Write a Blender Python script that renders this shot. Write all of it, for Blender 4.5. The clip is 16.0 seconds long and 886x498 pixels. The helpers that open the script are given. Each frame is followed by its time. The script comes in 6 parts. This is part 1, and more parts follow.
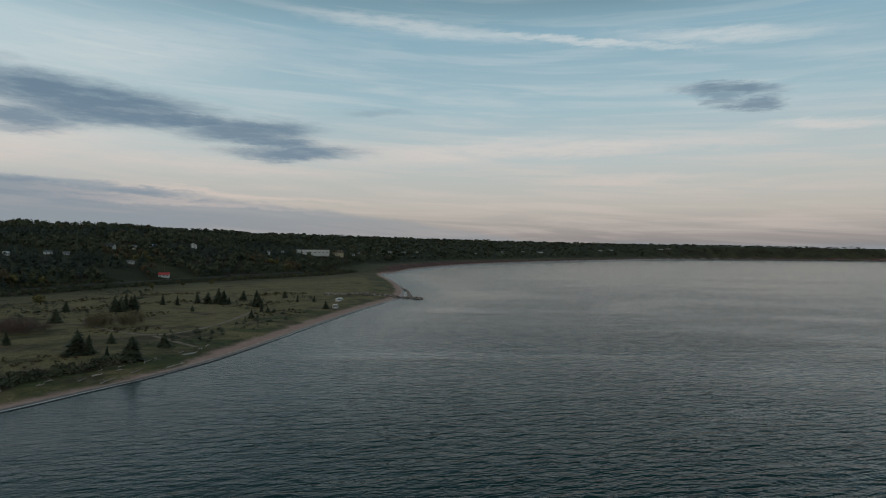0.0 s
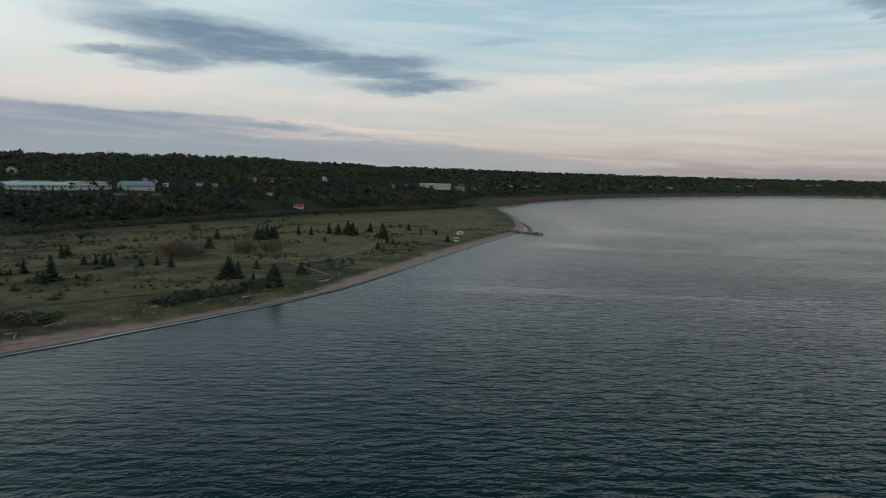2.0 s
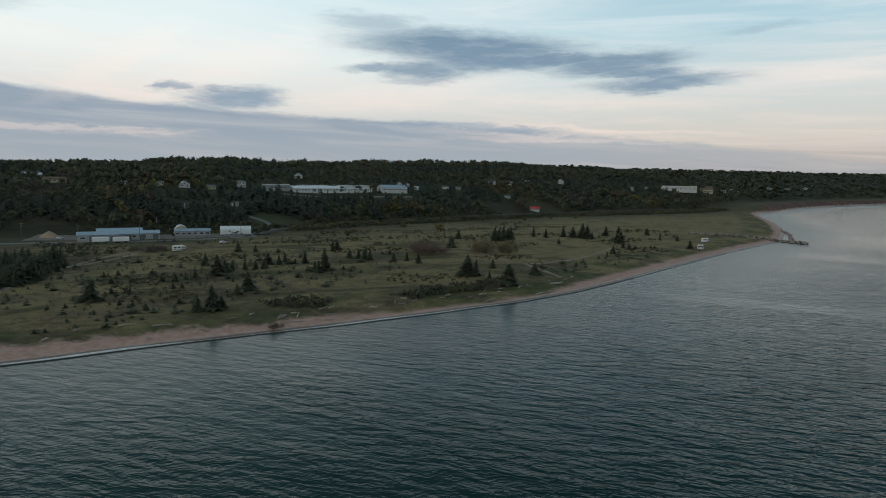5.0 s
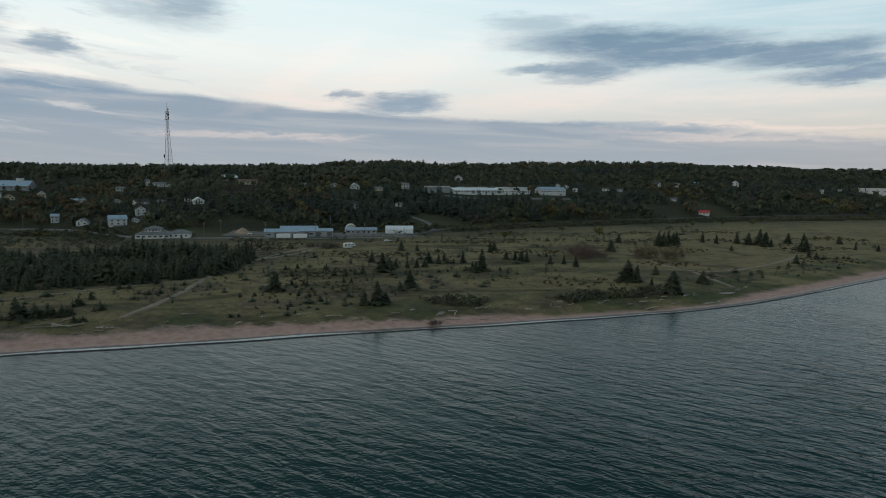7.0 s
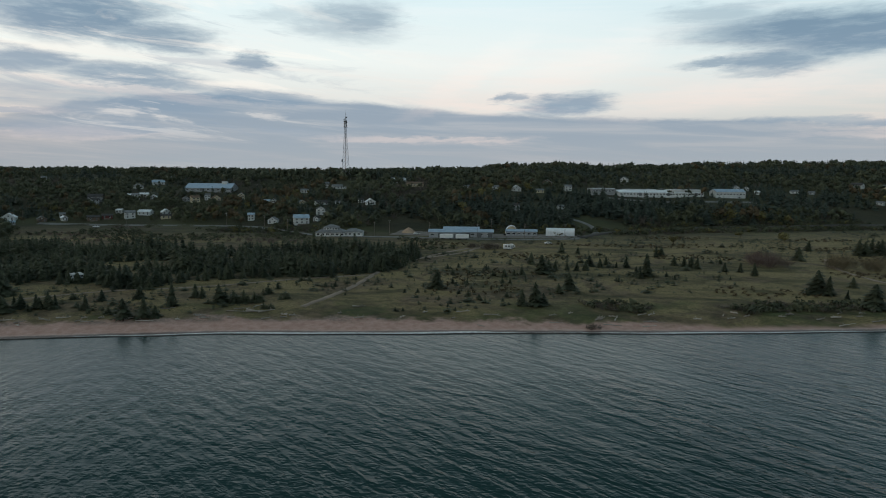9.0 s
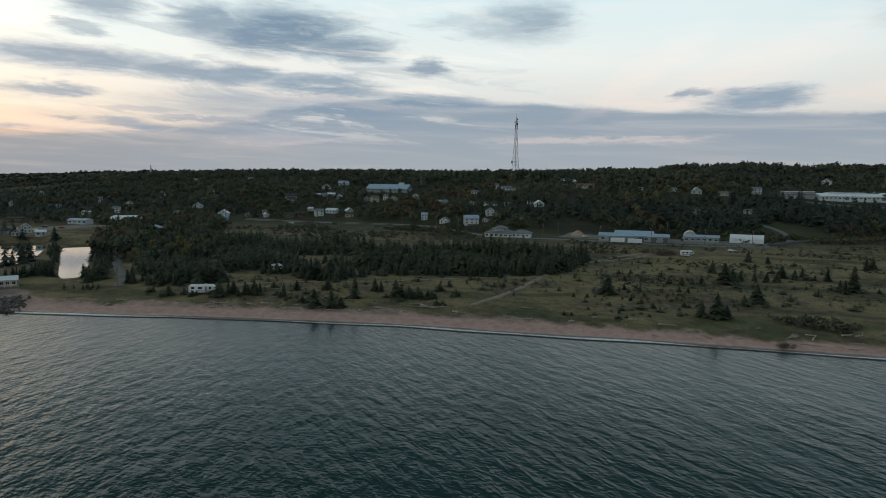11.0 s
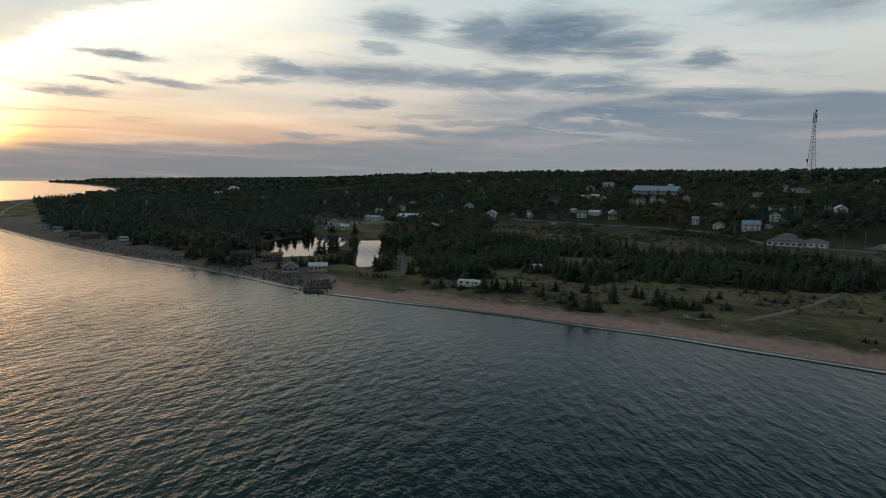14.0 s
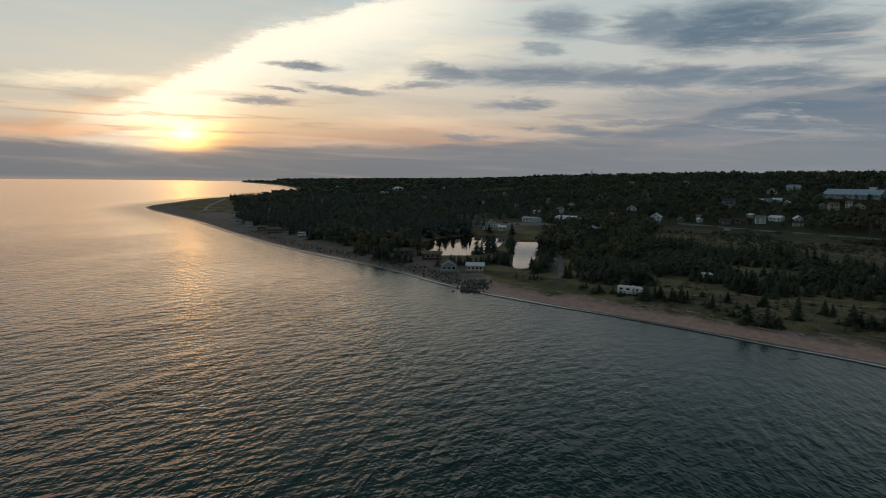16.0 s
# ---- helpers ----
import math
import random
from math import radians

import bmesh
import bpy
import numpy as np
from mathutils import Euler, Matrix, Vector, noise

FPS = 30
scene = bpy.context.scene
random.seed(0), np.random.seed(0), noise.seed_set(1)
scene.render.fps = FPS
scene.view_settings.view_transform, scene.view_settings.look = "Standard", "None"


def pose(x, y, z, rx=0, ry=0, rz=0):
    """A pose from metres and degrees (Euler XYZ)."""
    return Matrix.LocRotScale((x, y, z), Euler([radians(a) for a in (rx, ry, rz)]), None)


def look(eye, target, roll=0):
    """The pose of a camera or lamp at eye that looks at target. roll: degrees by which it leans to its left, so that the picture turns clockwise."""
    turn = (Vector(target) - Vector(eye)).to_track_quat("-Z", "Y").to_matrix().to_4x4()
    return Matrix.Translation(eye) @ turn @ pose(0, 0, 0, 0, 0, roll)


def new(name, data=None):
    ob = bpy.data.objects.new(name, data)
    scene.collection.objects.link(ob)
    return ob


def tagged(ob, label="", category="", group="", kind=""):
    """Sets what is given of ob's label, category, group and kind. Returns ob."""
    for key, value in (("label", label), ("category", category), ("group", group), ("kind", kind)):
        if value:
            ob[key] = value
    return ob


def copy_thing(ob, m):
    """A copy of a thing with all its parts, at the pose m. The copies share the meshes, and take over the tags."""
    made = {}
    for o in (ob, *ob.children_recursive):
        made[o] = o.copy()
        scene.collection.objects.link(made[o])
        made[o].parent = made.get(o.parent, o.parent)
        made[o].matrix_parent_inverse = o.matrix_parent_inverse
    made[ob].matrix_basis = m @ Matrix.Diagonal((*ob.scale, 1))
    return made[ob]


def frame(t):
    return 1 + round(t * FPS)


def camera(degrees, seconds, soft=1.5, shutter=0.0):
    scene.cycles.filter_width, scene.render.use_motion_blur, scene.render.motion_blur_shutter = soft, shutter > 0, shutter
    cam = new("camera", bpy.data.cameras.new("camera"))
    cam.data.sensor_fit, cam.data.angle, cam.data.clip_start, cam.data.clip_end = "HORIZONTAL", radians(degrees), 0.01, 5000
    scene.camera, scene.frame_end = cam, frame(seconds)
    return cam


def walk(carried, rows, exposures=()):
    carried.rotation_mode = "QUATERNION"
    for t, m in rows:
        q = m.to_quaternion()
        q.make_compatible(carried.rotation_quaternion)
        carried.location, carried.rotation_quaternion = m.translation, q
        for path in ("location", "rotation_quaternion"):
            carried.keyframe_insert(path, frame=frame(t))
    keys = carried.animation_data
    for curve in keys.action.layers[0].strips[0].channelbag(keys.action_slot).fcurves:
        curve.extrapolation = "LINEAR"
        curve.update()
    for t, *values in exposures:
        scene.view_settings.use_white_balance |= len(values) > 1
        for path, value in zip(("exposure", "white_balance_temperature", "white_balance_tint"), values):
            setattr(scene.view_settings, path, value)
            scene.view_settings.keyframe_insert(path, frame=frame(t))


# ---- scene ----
# The camera: a drone that hovers over the bay and turns to its left.
cam = camera(71.48, 16.0, 1.0)
ROWS = [  # seconds, x, y, z, yaw, pitch, roll
    (0.0, -0.00, 0.00, 40.00, 0.00, 0.12, 0.56),
    (0.5, -0.05, -0.40, 40.21, 3.09, -0.93, 0.85),
    (1.0, -0.10, -0.84, 40.44, 5.86, -3.05, 0.90),
    (1.5, -0.12, -1.35, 40.64, 8.43, -5.23, 0.73),
    (2.0, -0.10, -1.90, 40.79, 11.05, -6.18, 1.03),
    (2.5, 0.03, -2.45, 40.89, 14.39, -6.24, 0.86),
    (3.0, 0.26, -2.91, 40.94, 18.14, -6.26, 1.00),
    (3.5, 0.52, -3.19, 40.98, 21.82, -6.28, 0.97),
    (4.0, 0.80, -3.41, 40.99, 25.48, -6.27, 0.86),
    (6.5, 1.04, -4.75, 41.26, 43.54, -6.28, 0.69),
    (7.0, 1.23, -4.93, 41.22, 47.22, -6.27, 0.69),
    (7.5, 1.46, -5.03, 41.14, 50.87, -6.23, 0.68),
    (8.0, 1.71, -5.13, 41.04, 54.58, -6.22, 0.66),
    (8.5, 1.98, -5.20, 40.97, 58.42, -6.23, 0.63),
    (9.0, 2.31, -5.18, 40.92, 62.16, -6.21, 0.54),
    (11.5, 3.05, -7.03, 41.48, 81.60, -6.34, 0.73),
    (12.0, 3.38, -6.87, 41.67, 85.67, -6.40, 0.71),
    (12.5, 3.77, -6.72, 41.79, 89.69, -6.41, 0.71),
    (13.0, 4.18, -6.53, 41.87, 93.75, -6.43, 0.66),
    (13.5, 4.58, -6.34, 41.96, 97.75, -6.45, 0.63),
    (14.0, 4.94, -6.23, 42.07, 101.73, -6.46, 0.54),
    (14.5, 5.14, -6.23, 42.23, 105.65, -6.47, 0.59),
    (15.0, 5.14, -6.36, 42.32, 109.53, -6.51, 0.72),
    (15.5, 4.96, -6.54, 42.28, 113.31, -6.49, 0.67),
    (16.0, 4.68, -6.80, 42.20, 116.25, -6.52, 0.74),
]
EXPOSURES = [(0.0, -0.46), (2.5, -0.12), (4.0, -0.04), (9.0, 0.0), (12.0, -0.16), (14.5, -0.62), (16.0, -0.82)]
walk(cam, [(t, pose(x, y, z, 0, 0, yaw) @ pose(0, 0, 0, 90 + pitch) @ pose(0, 0, 0, 0, 0, roll)) for t, x, y, z, yaw, pitch, roll in ROWS], EXPOSURES)

# ---- sky and sun ----
SUN_YAW, SUN_UP = 138.8, 3.3


class Nodes:
    """Short hand for building node trees."""

    def __init__(self, tree):
        self.tree = tree

    def add(self, kind, **inputs):
        node = self.tree.nodes.new(kind)
        return node

    def wire(self, value, socket):
        if isinstance(value, bpy.types.NodeSocket):
            self.tree.links.new(value, socket)
        elif value is not None:
            socket.default_value = value

    def math(self, op, a, b=None, c=None, clamp=False):
        node = self.add("ShaderNodeMath")
        node.operation, node.use_clamp = op, clamp
        for n, v in enumerate((a, b, c)):
            self.wire(v, node.inputs[n])
        return node.outputs[0]

    def vector(self, op, a, b=None, out=0):
        node = self.add("ShaderNodeVectorMath")
        node.operation = op
        self.wire(a, node.inputs[0])
        self.wire(b, node.inputs[1])
        return node.outputs["Value"] if op in ("LENGTH", "DOT_PRODUCT", "DISTANCE") else node.outputs[0]

    def join(self, x, y, z=0.0):
        node = self.add("ShaderNodeCombineXYZ")
        for n, v in enumerate((x, y, z)):
            self.wire(v, node.inputs[n])
        return node.outputs[0]

    def split(self, v):
        node = self.add("ShaderNodeSeparateXYZ")
        self.wire(v, node.inputs[0])
        return node.outputs

    def noise(self, v, scale, detail=4.0, rough=0.5, warp=0.0, color=False):
        node = self.add("ShaderNodeTexNoise")
        self.wire(v, node.inputs["Vector"])
        for key, value in (("Scale", scale), ("Detail", detail), ("Roughness", rough), ("Distortion", warp)):
            self.wire(value, node.inputs[key])
        return node.outputs[1 if color else 0]

    def span(self, v, a, b, c=0.0, d=1.0, smooth=True):
        node = self.add("ShaderNodeMapRange")
        node.interpolation_type = "SMOOTHSTEP" if smooth else "LINEAR"
        for n, x in enumerate((v, a, b, c, d)):
            self.wire(x, node.inputs[n])
        return node.outputs[0]

    def ramp(self, v, stops):
        node = self.add("ShaderNodeValToRGB")
        self.wire(v, node.inputs[0])
        el = node.color_ramp.elements
        while len(el) < len(stops):
            el.new(0.5)
        for e, (at, color) in zip(el, stops):
            e.position = at
            e.color = (color, color, color, 1) if isinstance(color, float) else (*color, 1)
        return node.outputs[0]

    def mix(self, fac, a, b, kind="MIX"):
        node = self.add("ShaderNodeMix")
        node.data_type, node.blend_type = "RGBA", kind
        self.wire(fac, node.inputs[0])
        self.wire((*a, 1) if isinstance(a, tuple) else a, node.inputs[6])
        self.wire((*b, 1) if isinstance(b, tuple) else b, node.inputs[7])
        return node.outputs[2]

    def mapping(self, v, place, turn, size):
        node = self.add("ShaderNodeMapping")
        node.vector_type = "TEXTURE"
        self.wire(v, node.inputs[0])
        node.inputs["Location"].default_value = place
        node.inputs["Rotation"].default_value = turn
        node.inputs["Scale"].default_value = size
        return node.outputs[0]


# grey-blue clouds: yaw and height in degrees, half width, half height, tilt, density
CLOUDS_A = [
    (30.7, 11.8, 11.0, 1.37, 3.5, 1.0), (28.3, 11.1, 8.0, 1.37, -1.1, 1.0), (34.6, 9.8, 4.1, 0.95, 0.1, 0.9), (17.8, 10.3, 6.6, 0.89, -2.3, 0.95), (13.6, 8.6, 6.1, 0.63, -2.5, 0.95),
    (38.3, 10.0, 3.4, 0.42, -1.5, 0.8), (39.0, 13.8, 4.2, 0.79, 1.0, 0.45), (34.6, 9.2, 3.2, 0.47, -3.8, 0.6), (56.7, 7.6, 1.8, 0.32, -7.0, 0.8), (51.2, 7.0, 4.0, 0.84, -3.1, 0.9),
    (-25.2, 13.5, 4.2, 0.47, 5.3, 0.85), (-26.9, 12.3, 2.3, 0.47, 0.4, 0.8), (-24.2, 13.0, 2.3, 0.47, 10.6, 0.6), (6.5, 12.4, 3.2, 0.37, -1.9, 0.25), (28.5, 4.9, 7.3, 0.32, 3.1, 0.55),
]
CLOUDS_B = [
    (69.8, 14.0, 3.8, 1.26, -2.1, 0.7), (79.4, 10.2, 1.9, 0.58, -4.0, 0.85), (55.9, 7.6, 1.9, 0.26, -1.8, 0.55), (50.9, 6.9, 4.1, 0.68, -1.8, 0.9), (92.9, 12.3, 5.6, 1.58, -1.9, 1.0),
    (86.9, 11.6, 5.2, 1.05, -0.1, 0.9), (79.2, 10.4, 1.8, 0.47, -3.7, 0.85), (70.7, 14.3, 4.3, 1.37, -1.1, 0.6), (77.0, 14.2, 2.8, 0.63, -8.7, 0.3), (94.8, 8.9, 3.5, 0.74, 3.1, 0.9),
    (87.9, 8.5, 4.1, 0.79, 2.7, 0.85), (79.0, 7.2, 5.9, 0.58, 1.9, 0.8), (91.3, 7.0, 6.8, 0.47, -1.2, 0.5), (97.9, 13.0, 3.3, 1.32, 5.7, 0.85), (91.6, 12.8, 6.1, 1.84, -0.6, 1.0),
]
CLOUDS_C = [
    (86.4, 11.4, 4.2, 0.95, 3.5, 0.9), (106.0, 13.6, 3.4, 1.11, 2.2, 0.75), (107.8, 11.6, 2.1, 0.32, -1.9, 0.6), (79.1, 10.2, 2.1, 0.53, 1.2, 0.85), (71.3, 13.7, 5.3, 1.32, 2.8, 0.5),
    (115.5, 9.4, 4.0, 0.63, 6.9, 0.9), (108.0, 9.2, 7.3, 1.0, 0.2, 0.9), (99.3, 8.7, 8.7, 0.79, 1.6, 0.9), (88.5, 8.1, 6.2, 0.89, 3.1, 0.9), (109.7, 6.8, 3.4, 0.47, -2.0, 0.85),
    (118.1, 8.3, 3.4, 0.32, -1.5, 0.75), (123.5, 7.8, 1.7, 0.26, 4.5, 0.8), (108.9, 4.7, 1.6, 0.21, -0.7, 0.6), (114.4, 3.8, 2.0, 0.21, 1.4, 0.6), (103.6, 4.3, 2.8, 0.37, 5.7, 0.7),
]
CLOUDS_D = [
    (92.0, 6.2, 11.7, 1.37, -0.5, 0.6), (98.7, 5.0, 4.0, 0.21, -1.5, 0.7), (91.3, 4.1, 8.5, 0.74, -1.5, 0.55), (55.9, 7.6, 1.6, 0.42, -1.0, 0.75), (128.9, 9.7, 3.3, 0.37, 2.3, 1.0),
    (132.3, 6.6, 2.6, 0.37, 3.2, 1.0), (125.3, 7.9, 3.7, 0.32, 4.1, 0.95), (130.8, 7.7, 2.1, 0.18, 0.8, 0.9), (114.2, 3.7, 1.8, 0.21, 2.5, 0.7), (107.6, 11.4, 2.0, 0.37, 3.8, 0.6),
    (145.0, 6.4, 3.5, 0.37, -4.7, 0.35), (23.6, 11.0, 5.5, 0.8, 4.0, 1.0), (15.6, 9.5, 4.5, 0.55, 2.0, 0.95),
]
# thin sunlit streaks: the same numbers
STREAKS_A = [
    (2.4, 19.8, 12.5, 0.58, 5.0, 0.55), (-12.6, 18.4, 11.0, 0.32, 7.1, 0.75), (-24.1, 17.9, 9.1, 0.53, 5.7, 0.6), (-8.4, 9.2, 18.1, 0.68, -0.8, 0.75), (-32.3, 10.2, 5.8, 0.37, 3.6, 0.7),
    (-16.9, 6.4, 8.3, 0.42, -0.3, 0.5), (21.9, 3.9, 10.3, 0.26, -0.0, 0.45), (25.3, 16.5, 10.6, 2.11, -4.5, 0.4), (-2.4, 9.1, 10.6, 0.84, -6.4, 0.7), (22.2, 7.2, 11.2, 0.74, 2.1, 0.5),
    (18.7, 4.8, 10.7, 0.21, 2.6, 0.55), (54.0, 6.7, 2.7, 0.26, -0.0, 0.8), (59.9, 9.5, 6.1, 1.16, -32.8, 0.6), (50.7, 9.9, 9.6, 1.58, -18.6, 0.5), (60.2, 3.9, 5.4, 0.21, -1.1, 0.5),
]
STREAKS_B = [
    (36.2, 7.7, 11.5, 1.16, -7.5, 0.55), (21.7, 3.9, 9.7, 0.21, 3.0, 0.5), (89.8, 7.3, 7.6, 0.26, 3.5, 0.75), (92.5, 3.7, 4.0, 0.42, -1.8, 0.55), (65.0, 3.9, 8.7, 0.21, 0.9, 0.45),
    (58.0, 6.8, 9.7, 0.32, 2.2, 0.6), (115.2, 11.3, 6.0, 0.95, -6.4, 0.8), (121.7, 8.8, 5.2, 0.84, -8.5, 0.7), (117.9, 5.0, 7.1, 0.63, -0.3, 0.7), (103.1, 5.3, 5.9, 0.26, 3.3, 0.55),
    (90.1, 7.2, 7.2, 0.26, 5.2, 0.7), (91.3, 3.4, 4.9, 0.32, -2.3, 0.5), (67.5, 3.8, 6.8, 0.26, 1.4, 0.45), (145.6, 7.4, 6.2, 0.47, -3.1, 0.9), (145.9, 5.1, 6.0, 0.37, 0.0, 0.7),
]
STREAKS_C = [
    (145.6, 3.6, 6.5, 0.42, -4.9, 0.85), (116.2, 4.6, 8.7, 0.37, 1.1, 0.5), (117.8, 10.7, 3.1, 0.53, -8.1, 0.7), (97.1, 5.1, 4.3, 0.26, -0.8, 0.5), (95.1, 3.4, 2.3, 0.32, -2.6, 0.4),
]

world = bpy.data.worlds.new("evening_sky")
scene.world = world
world.use_nodes = True
world.node_tree.nodes.clear()
W = Nodes(world.node_tree)
way = W.add("ShaderNodeTexCoord").outputs["Generated"]
axis = radians(60)
left = W.vector("DOT_PRODUCT", way, (-math.cos(axis), -math.sin(axis), 0))
ahead = W.vector("DOT_PRODUCT", way, (-math.sin(axis), math.cos(axis), 0))
yaw = W.math("ADD", W.math("MULTIPLY", W.math("ARCTAN2", left, ahead), 180 / math.pi), 60.0)
up = W.math("MULTIPLY", W.math("ARCSINE", W.split(way)[2]), 180 / math.pi)
plain = W.join(yaw, up)
fray = W.noise(W.vector("MULTIPLY", plain, (0.16, 0.75, 1)), 1.0, 6, 0.62, 0.4, color=True)
fine = W.noise(W.vector("MULTIPLY", plain, (0.35, 2.2, 1)), 1.0, 5, 0.6)
streak = W.noise(W.vector("MULTIPLY", W.mapping(plain, (0, 0, 0), (0, 0, radians(2.5)), (1, 1, 1)), (0.06, 0.9, 1)), 1.0, 5, 0.6, 0.5)
wisp = W.noise(W.vector("MULTIPLY", plain, (0.55, 2.4, 1)), 1.0, 6, 0.7, 0.3, color=True)
shifted = W.vector("ADD", plain, W.vector("MULTIPLY", W.vector("SUBTRACT", fray, (0.5, 0.5, 0.5)), (6.0, 1.5, 0)))
shifted = W.vector("ADD", shifted, W.vector("MULTIPLY", W.vector("SUBTRACT", wisp, (0.5, 0.5, 0.5)), (3.0, 0.8, 0)))


def cloud_mask(lists, hard, soft):
    """All ellipses of the lists, one after the other, each a little displaced by the sum so far."""
    total = None
    for rows in lists:
        for k, (y, e, w, h, tilt, density) in enumerate(rows):
            if k % 8 == 0:
                at = shifted if total is None else W.vector("ADD", shifted, W.join(W.math("MULTIPLY", total, 0.002), 0.0))
            far = W.vector("LENGTH", W.mapping(at, (y, e, 0), (0, 0, radians(tilt)), (w * 1.25, h * 1.4, 1)))
            one = W.span(far, hard, soft, density, 0.0)
            total = one if total is None else W.math("MAXIMUM", total, one)
    return total


sky = W.add("ShaderNodeTexSky")
sky.sky_type, sky.sun_disc = "NISHITA", False
sky.sun_elevation, sky.sun_rotation = radians(SUN_UP), radians(-SUN_YAW)
sky.air_density, sky.dust_density = 1.0, 2.0
height = W.math("DIVIDE", up, 40.0, clamp=True)
# high veil of thin cloud, away from the sun, abeam and towards it
veil_east = W.ramp(height, [(0.0, (0.28, 0.30, 0.33)), (0.035, (0.46, 0.42, 0.41)), (0.10, (0.74, 0.70, 0.64)), (0.2, (0.72, 0.80, 0.80)), (0.32, (0.54, 0.75, 0.84)), (0.48, (0.38, 0.62, 0.76)), (0.66, (0.115, 0.225, 0.285)), (1.0, (0.12, 0.215, 0.265))])
veil_north = W.ramp(height, [(0.0, (0.28, 0.33, 0.39)), (0.06, (0.40, 0.43, 0.48)), (0.16, (0.84, 0.85, 0.82)), (0.26, (0.98, 1.04, 1.01)), (0.43, (0.80, 1.00, 1.06)), (0.53, (0.42, 0.59, 0.66)), (0.68, (0.155, 0.275, 0.33)), (1.0, (0.145, 0.245, 0.29))])
veil_west = W.ramp(height, [(0.0, (0.30, 0.30, 0.34)), (0.05, (0.40, 0.38, 0.42)), (0.085, (1.00, 0.64, 0.46)), (0.13, (1.22, 0.98, 0.72)), (0.22, (1.22, 1.20, 1.08)), (0.43, (0.92, 1.12, 1.16)), (0.53, (0.46, 0.60, 0.66)), (0.68, (0.18, 0.29, 0.34)), (1.0, (0.155, 0.245, 0.28))])
veil = W.mix(W.span(yaw, 5, 60), veil_east, veil_north)
veil = W.mix(W.span(yaw, 75, 135), veil, veil_west)
veil = W.mix(W.span(yaw, 165, 235), veil, veil_east)
# a darker band of high sky away from the sun, added to dim the water
veil = W.mix(W.math("MULTIPLY", W.math("MULTIPLY", W.span(yaw, 0, -32), W.span(up, 52, 38)), W.span(up, 20, 26)), veil, (0.055, 0.115, 0.145))
day = W.mix(0.88, W.mix(1.0, sky.outputs[0], (0.06, 0.06, 0.06), "MULTIPLY"), veil)
warm = W.span(yaw, 80, 130)
# faint veil streaks everywhere, brushed along the wind
streaks = W.span(streak, 0.40, 0.70)
day = W.mix(W.math("MULTIPLY", streaks, W.span(up, 26, 5, 0.12, 0.42)), day, W.mix(warm, W.mix(W.span(up, 6, 15), (0.88, 0.76, 0.69), (0.90, 0.94, 0.94)), (1.5, 1.2, 0.9)))
# the bright sheet of ice cloud whose edge slants up from the sun
edge_up = W.math("MULTIPLY", W.ramp(W.span(yaw, 105, 150, smooth=False), [(0.0, 0.92), (0.41, 0.76), (0.48, 0.70), (0.61, 0.62), (0.68, 0.51), (0.81, 0.35), (1.0, 0.15)]), 20.0)
above = W.math("SUBTRACT", W.math("ADD", up, W.math("MULTIPLY", W.math("SUBTRACT", W.split(wisp)[1], 0.5), 2.2)), edge_up)
ice = W.math("MULTIPLY", W.span(above, -0.5, 0.35, 1.0, 0.0), W.span(above, -7.5, -1.0, 0.0, 1.0))
ice = W.math("MULTIPLY", ice, W.math("MULTIPLY", W.span(yaw, 104, 124), W.span(yaw, 150, 141)))
day = W.mix(W.math("MULTIPLY", ice, 0.85), day, (2.0, 1.85, 1.5))
day = W.mix(W.math("MULTIPLY", W.math("MULTIPLY", W.span(above, 0.2, 1.5), W.span(yaw, 112, 130)), 0.4), day, (0.74, 0.84, 0.82))
# the long low bank
bank_top = W.math("MULTIPLY", W.ramp(W.span(yaw, -10, 160, smooth=False), [(0.0, 0.08), (0.12, 0.36), (0.22, 0.49), (0.27, 0.53), (0.34, 0.58), (0.40, 0.62), (0.47, 0.71), (0.55, 0.73), (0.60, 0.64), (0.64, 0.46), (0.72, 0.33), (0.81, 0.28), (0.88, 0.23), (1.0, 0.30)]), 10.0)
bank_up = W.math("ADD", up, W.math("MULTIPLY", W.math("SUBTRACT", W.split(fray)[0], 0.5), 1.3))
bank = W.span(W.math("SUBTRACT", bank_up, bank_top), -0.35, 0.2, 1.0, 0.0)
bank = W.math("MULTIPLY", bank, W.math("MULTIPLY", W.span(streak, 0.40, 0.66, 0.95, 0.70), W.span(yaw, 2, 34, 0.55, 1.0)))
bank_color = W.mix(warm, W.mix(W.span(up, 0, 7), (0.39, 0.435, 0.475), (0.285, 0.36, 0.445)), W.mix(W.span(up, 0, 4), (0.33, 0.345, 0.37), (0.40, 0.39, 0.40)))
day = W.mix(bank, day, bank_color)
# sunlit streaks, cream to the north, golden near the sun
light = cloud_mask((STREAKS_A, STREAKS_B, STREAKS_C), 0.15, 1.15)
light = W.math("MULTIPLY", light, W.span(fine, 0.25, 0.55, 0.5, 1.0))
cream = W.mix(W.span(up, 5, 15), (0.98, 0.80, 0.72), (1.0, 1.0, 0.97))
gold = W.mix(W.span(up, 3, 8), (1.7, 0.92, 0.50), (2.0, 1.75, 1.25))
day = W.mix(W.math("MULTIPLY", light, 0.72), day, W.mix(W.span(yaw, 96, 126), cream, gold))
